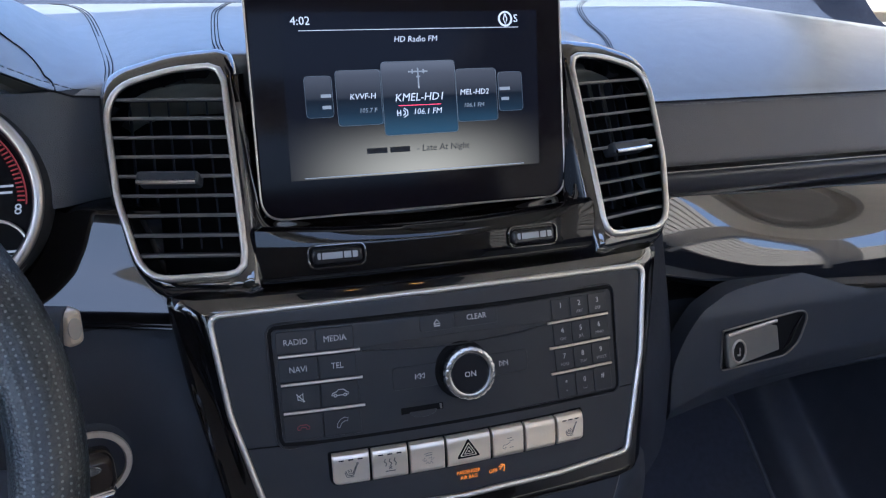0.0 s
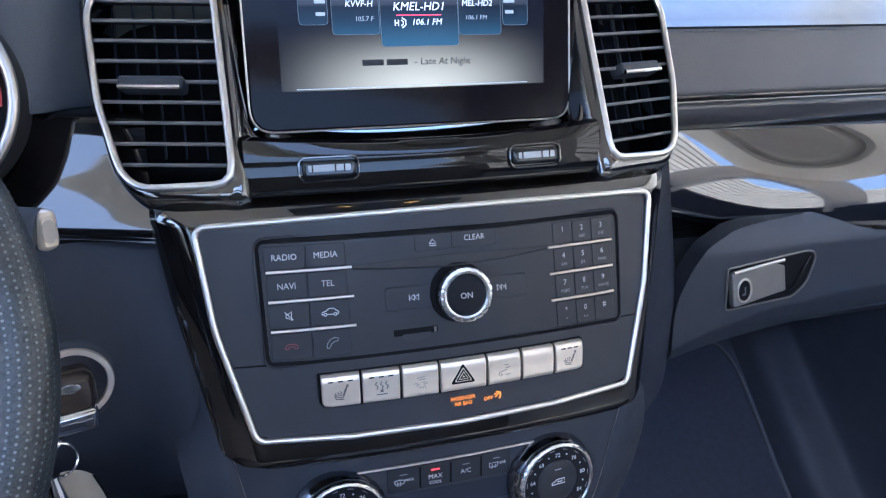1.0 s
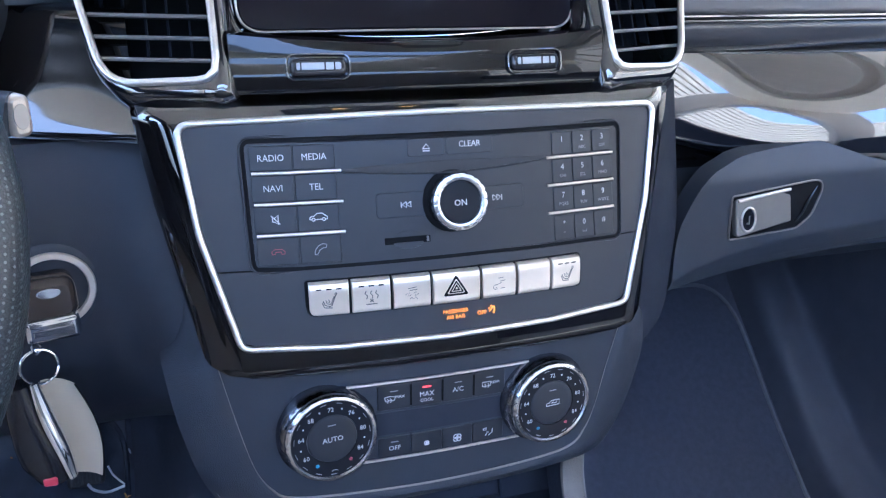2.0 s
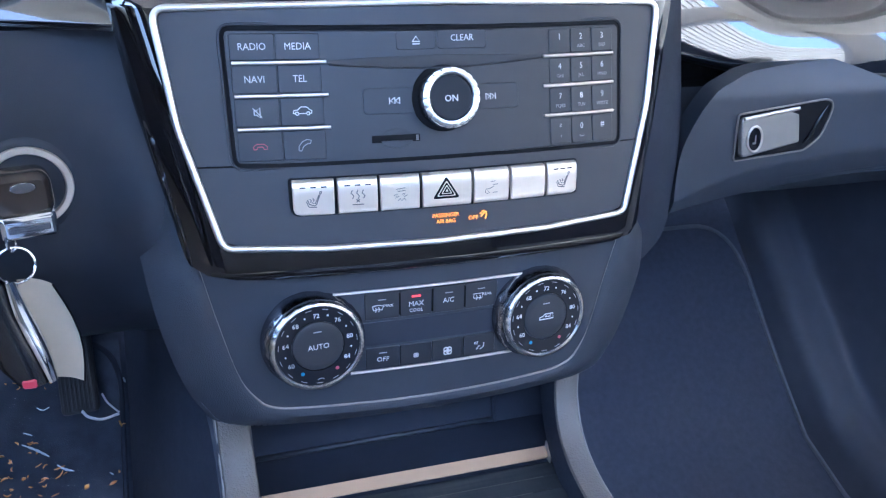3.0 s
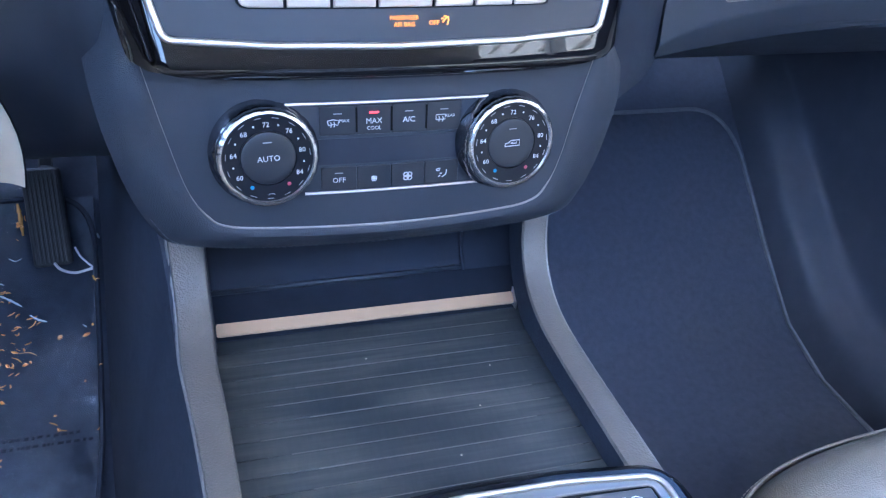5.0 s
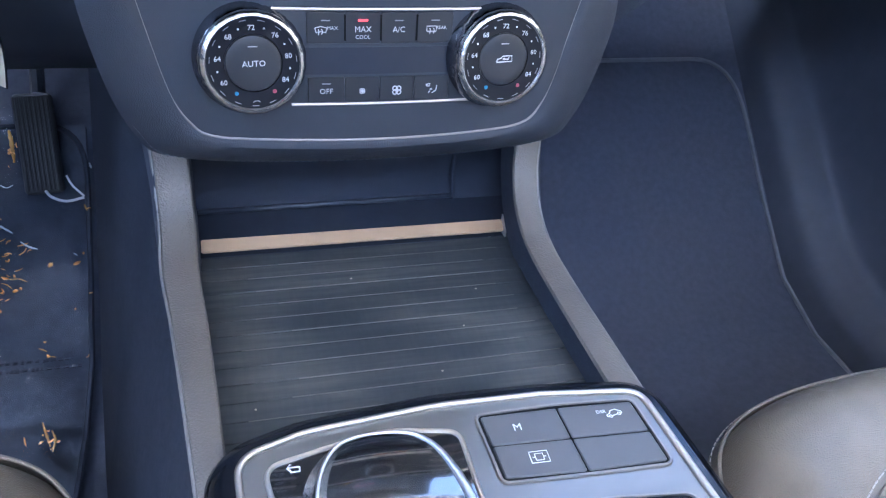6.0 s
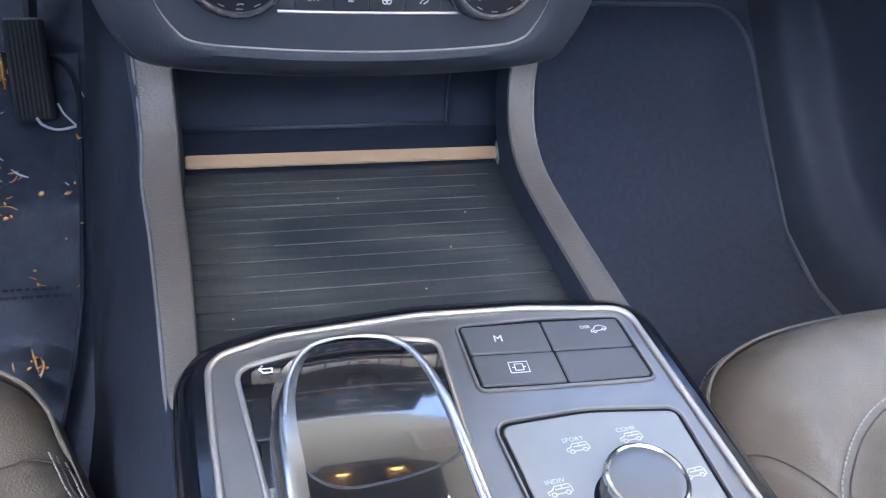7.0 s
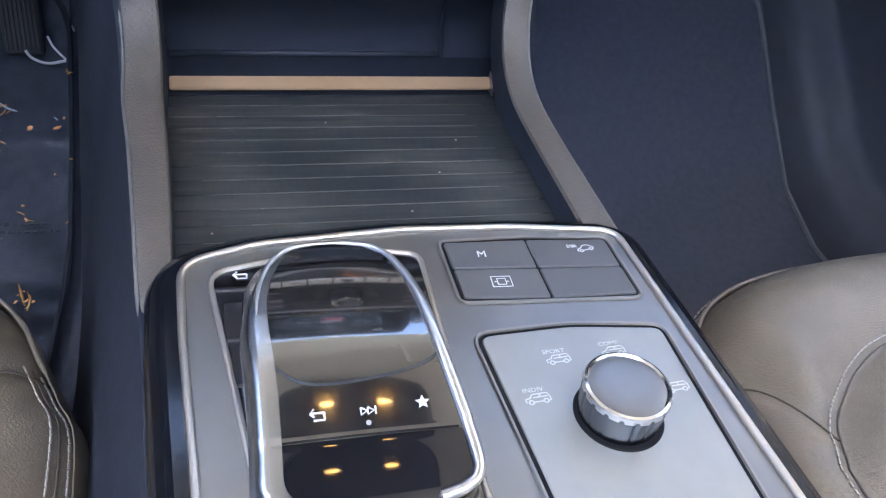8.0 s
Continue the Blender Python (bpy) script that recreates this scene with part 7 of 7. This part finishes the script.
mat_sheet("floor_mat", "dark carpet mat in the passenger footwell", 0.215, 0.628, [0.30, 0.4, 0.5, 0.56, 0.6, 0.62, 0.64, 0.66, 0.68, 0.7, 0.72, 0.76, 0.8, 0.88, 0.93], 0.07, 0.012, CARPET)
mat_sheet("floor_mat", "dark carpet mat under clear film in the driver's footwell", -0.66, -0.262, [0.30, 0.4, 0.5, 0.56, 0.6, 0.62, 0.64, 0.66, 0.68, 0.7, 0.72, 0.76, 0.8, 0.88], 0.05, 0.012, DRIVER_MAT)
film_sheet = thing("protective_film", (-0.43, 0.55, 0.02), "crumpled clear plastic film over the driver's mat", "plastic film")
rows = []
for i in range(110):
    y = 0.30 + 0.60 * i / 109
    r_ = []
    for j in range(80):
        x = -0.66 + 0.395 * j / 79
        p = Vector((x, y, 0))
        h = 0.014 * noise.noise(p * 9) + 0.008 * abs(noise.noise(p * 22 + Vector((3, 1, 0)))) + 0.0045 * abs(noise.noise(p * 55))
        r_.append((x, y, floor_z(y) * 0.9 + 0.034 + h + 0.02 * max(0, (x + 0.30) / 0.04) * -0.5))
    rows.append(r_)
film_mesh = mesh_of(grid(rows), "film", 30)
if film_mesh.polygons[0].normal.z < 0:
    film_mesh.flip_normals()
part("film", film_mesh, FILM, film_sheet, "creased clear film under painted amber glints", smooth=30)
ink = random.Random(3)
for row, end in ((0.658, -0.285), (0.645, -0.27)):
    xx = -0.37
    while xx < end:
        w = ink.uniform(0.002, 0.006)
        part("text_bar", box(xx, xx + w, row + ink.uniform(0, 0.001), row + ink.uniform(0.0035, 0.0045), 0.052, 0.0525), FILM_INK, film_sheet)
        xx += w + ink.uniform(0.001, 0.004)
arc = thing("speaker_trim", (0.70, 0.72, 0.05), "dark plastic sill trim with a rounded moulding", "door trim")
SILL = profile([(0.640, -0.002), (0.6465, 0.020), (0.652, 0.040), (0.661, 0.055), (0.676, 0.064), (0.696, 0.070), (0.712, 0.085), (0.718, 0.16), (0.719, 0.34)], 4)
part("moulding", thick([[(p.y + 0.03 * max(0, 0.55 - y), y, floor_z(y) + p.z) for p in SILL] for y in (0.15 + 0.04 * i for i in range(24))], (0.012, 0, -0.004)), FOOT_TRIM, arc, "rounded dark moulding")

# ---- sun visors folded up under the roof ----
for side in (-1, 1):
    visor = thing("sun_visor", (side * 0.36, 0.5, 1.15), "beige fabric sun visor folded up against the headliner", "sun visor", "sun visors")
    slab = rounded([(0.16, 0.415, 0.03), (0.52, 0.405, 0.03), (0.53, 0.60, 0.02), (0.16, 0.655, 0.02)], 6)
    slab = [Vector((side * p.x, p.y)) for p in slab]
    part("flap", plate(slab, 0.016, 0.006, Matrix.Translation((0, 0, 1.128)) @ Matrix.Diagonal((1, 1, -1, 1))), HEADLINER, visor, "padded beige flap")
    part("hinge_rod", sweep([(side * 0.15, 0.648, 1.15), (side * 0.34, 0.625, 1.143), (side * 0.545, 0.592, 1.135)], 0.005, seg=8), HEADLINER, visor)
    part("mirror_cover", plate([Vector((side * p.x, p.y)) for p in rounded([(0.26, 0.46, 0.01), (0.42, 0.455, 0.01), (0.42, 0.555, 0.01), (0.26, 0.565, 0.01)], 5)], 0.003, 0.001, Matrix.Translation((0, 0, 1.1255)) @ Matrix.Diagonal((1, 1, -1, 1))), BEIGE_TRIM, visor, "mirror cover")

# ---- overhead console with its two lit reading lamps ----
over = thing("overhead_console", (0.05, 0.2, 1.17), "dark grey roof console with two lit amber reading lamps", "roof console")
oc = rounded([(-0.15, 0.10, 0.03), (0.15, 0.10, 0.03), (0.145, 0.355, 0.04), (0.08, 0.385, 0.04), (-0.08, 0.385, 0.04), (-0.145, 0.355, 0.04)], 6)
part("shell", plate(oc, 0.02, 0.006, Matrix.Translation((0.05, 0, 1.176)) @ pose(0, 0, 0, 180) @ Matrix.Diagonal((1, -1, 1, 1))), PLASTIC, over, "dark grey shell")
for x in (-0.005, 0.105):
    lm = Matrix.Translation((x, 0.33, 1.1745)) @ pose(0, 0, 0, 180)
    part("lamp_lens", disc(0.011, 0.003, 0.001, lm @ Matrix.Diagonal((1.2, 0.26, 1, 1)), 24), LAMP, over, "glowing amber lamp")
    part("lamp_rim", sweep(ring_path(0.0135, lm @ Matrix.Diagonal((1.2, 0.36, 1, 1)), 24), 0.002, True, 6), PLASTIC, over)

# ---- dry leaf crumbs on the driver's mat, coloured as amber glints ----


def film_height(x, y):
    p = Vector((x, y, 0))
    h = 0.014 * noise.noise(p * 9) + 0.008 * abs(noise.noise(p * 22 + Vector((3, 1, 0)))) + 0.0045 * abs(noise.noise(p * 55))
    return floor_z(y) * 0.9 + 0.034 + h


# Ridges that carry the film's highlights as amber and pale paint.
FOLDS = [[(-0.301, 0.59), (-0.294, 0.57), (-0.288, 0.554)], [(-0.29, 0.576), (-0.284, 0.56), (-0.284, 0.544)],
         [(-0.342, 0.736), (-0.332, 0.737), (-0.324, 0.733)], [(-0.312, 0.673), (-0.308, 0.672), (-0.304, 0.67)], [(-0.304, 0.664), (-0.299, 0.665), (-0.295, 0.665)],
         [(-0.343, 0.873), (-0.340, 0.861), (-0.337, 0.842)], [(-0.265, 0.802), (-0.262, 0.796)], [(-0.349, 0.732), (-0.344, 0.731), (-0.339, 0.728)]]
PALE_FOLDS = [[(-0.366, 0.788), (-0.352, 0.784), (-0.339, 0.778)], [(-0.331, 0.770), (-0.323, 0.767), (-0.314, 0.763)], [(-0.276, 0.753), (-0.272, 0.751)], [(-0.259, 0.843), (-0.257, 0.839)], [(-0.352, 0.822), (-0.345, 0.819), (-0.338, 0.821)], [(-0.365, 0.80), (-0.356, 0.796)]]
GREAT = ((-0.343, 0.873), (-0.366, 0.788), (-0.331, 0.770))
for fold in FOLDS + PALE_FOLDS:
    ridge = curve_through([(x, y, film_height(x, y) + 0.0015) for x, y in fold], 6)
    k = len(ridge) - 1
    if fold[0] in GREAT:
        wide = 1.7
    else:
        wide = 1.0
    part("fold", sweep(ridge, [(0.0004 + 0.0013 * math.sin(math.pi * (0.08 + 0.84 * i / k)) * (0.75 + 0.25 * math.sin(i * 2.1))) * wide for i in range(k + 1)], seg=8, flat=0.45, up=(0, 0.3, 1)), PALE_GLINT if fold in PALE_FOLDS else AMBER_GLINT, film_sheet, "crease in the film with its glint painted on")


def leaf_shape(length, width, curl):
    rows = []
    for i in range(7):
        t = i / 6
        w = width * math.sin(math.pi * min(1, 0.08 + 0.9 * t)) ** 0.8
        rows.append([(lerp(-length, length, t) / 2, w * u, curl * (4 * (t - 0.5) ** 2 + 0.7 * u * u) * length) for u in (-1, -0.4, 0.4, 1)])
    return thick(rows, (0, 0, -0.0004))


leaves = random.Random(5)
LEAF_MESH = [mesh_of(leaf_shape(ln, wd, cu), "leaf") for ln, wd, cu in ((0.013, 0.0026, 0.25), (0.009, 0.003, 0.4), (0.017, 0.0014, 0.12), (0.011, 0.0036, -0.2))]
for me in LEAF_MESH:
    me.materials.append(GLINT_LEAF)
SPOTS = [(-0.268, 0.750, 0.004, 2), (-0.259, 0.719, 0.002, 1), (-0.302, 0.665, 0.006, 3), (-0.263, 0.662, 0.002, 1), (-0.299, 0.562, 0.006, 4), (-0.286, 0.551, 0.005, 3), (-0.325, 0.765, 0.006, 2), (-0.372, 0.760, 0.014, 16), (-0.339, 0.765, 0.014, 6), (-0.297, 0.747, 0.004, 2), (-0.378, 0.850, 0.008, 4), (-0.385, 0.70, 0.02, 6), (-0.352, 0.748, 0.011, 14), (-0.347, 0.722, 0.010, 9), (-0.360, 0.700, 0.008, 6), (-0.263, 0.797, 0.003, 2), (-0.342, 0.852, 0.008, 5), (-0.357, 0.640, 0.006, 4), (-0.277, 0.707, 0.002, 1)]
for cx, cy, spread, count in SPOTS:
    for i in range(count):
        x, y = cx + leaves.gauss(0, spread), cy + leaves.gauss(0, spread)
        ob = new("glint_leaf", leaves.choice(LEAF_MESH))
        s = leaves.uniform(0.3, 0.75)
        ob.matrix_basis = pose(x, y, film_height(x, y) + 0.0012, leaves.uniform(-25, 25) + (40 if y > 0.66 else 0), leaves.uniform(-25, 25), leaves.uniform(0, 360)) @ Matrix.Diagonal((s, s, s, 1))
        tagged(ob, "small curled dry leaf on the film, amber glint painted into its orange", "leaf", "dry leaf crumbs")
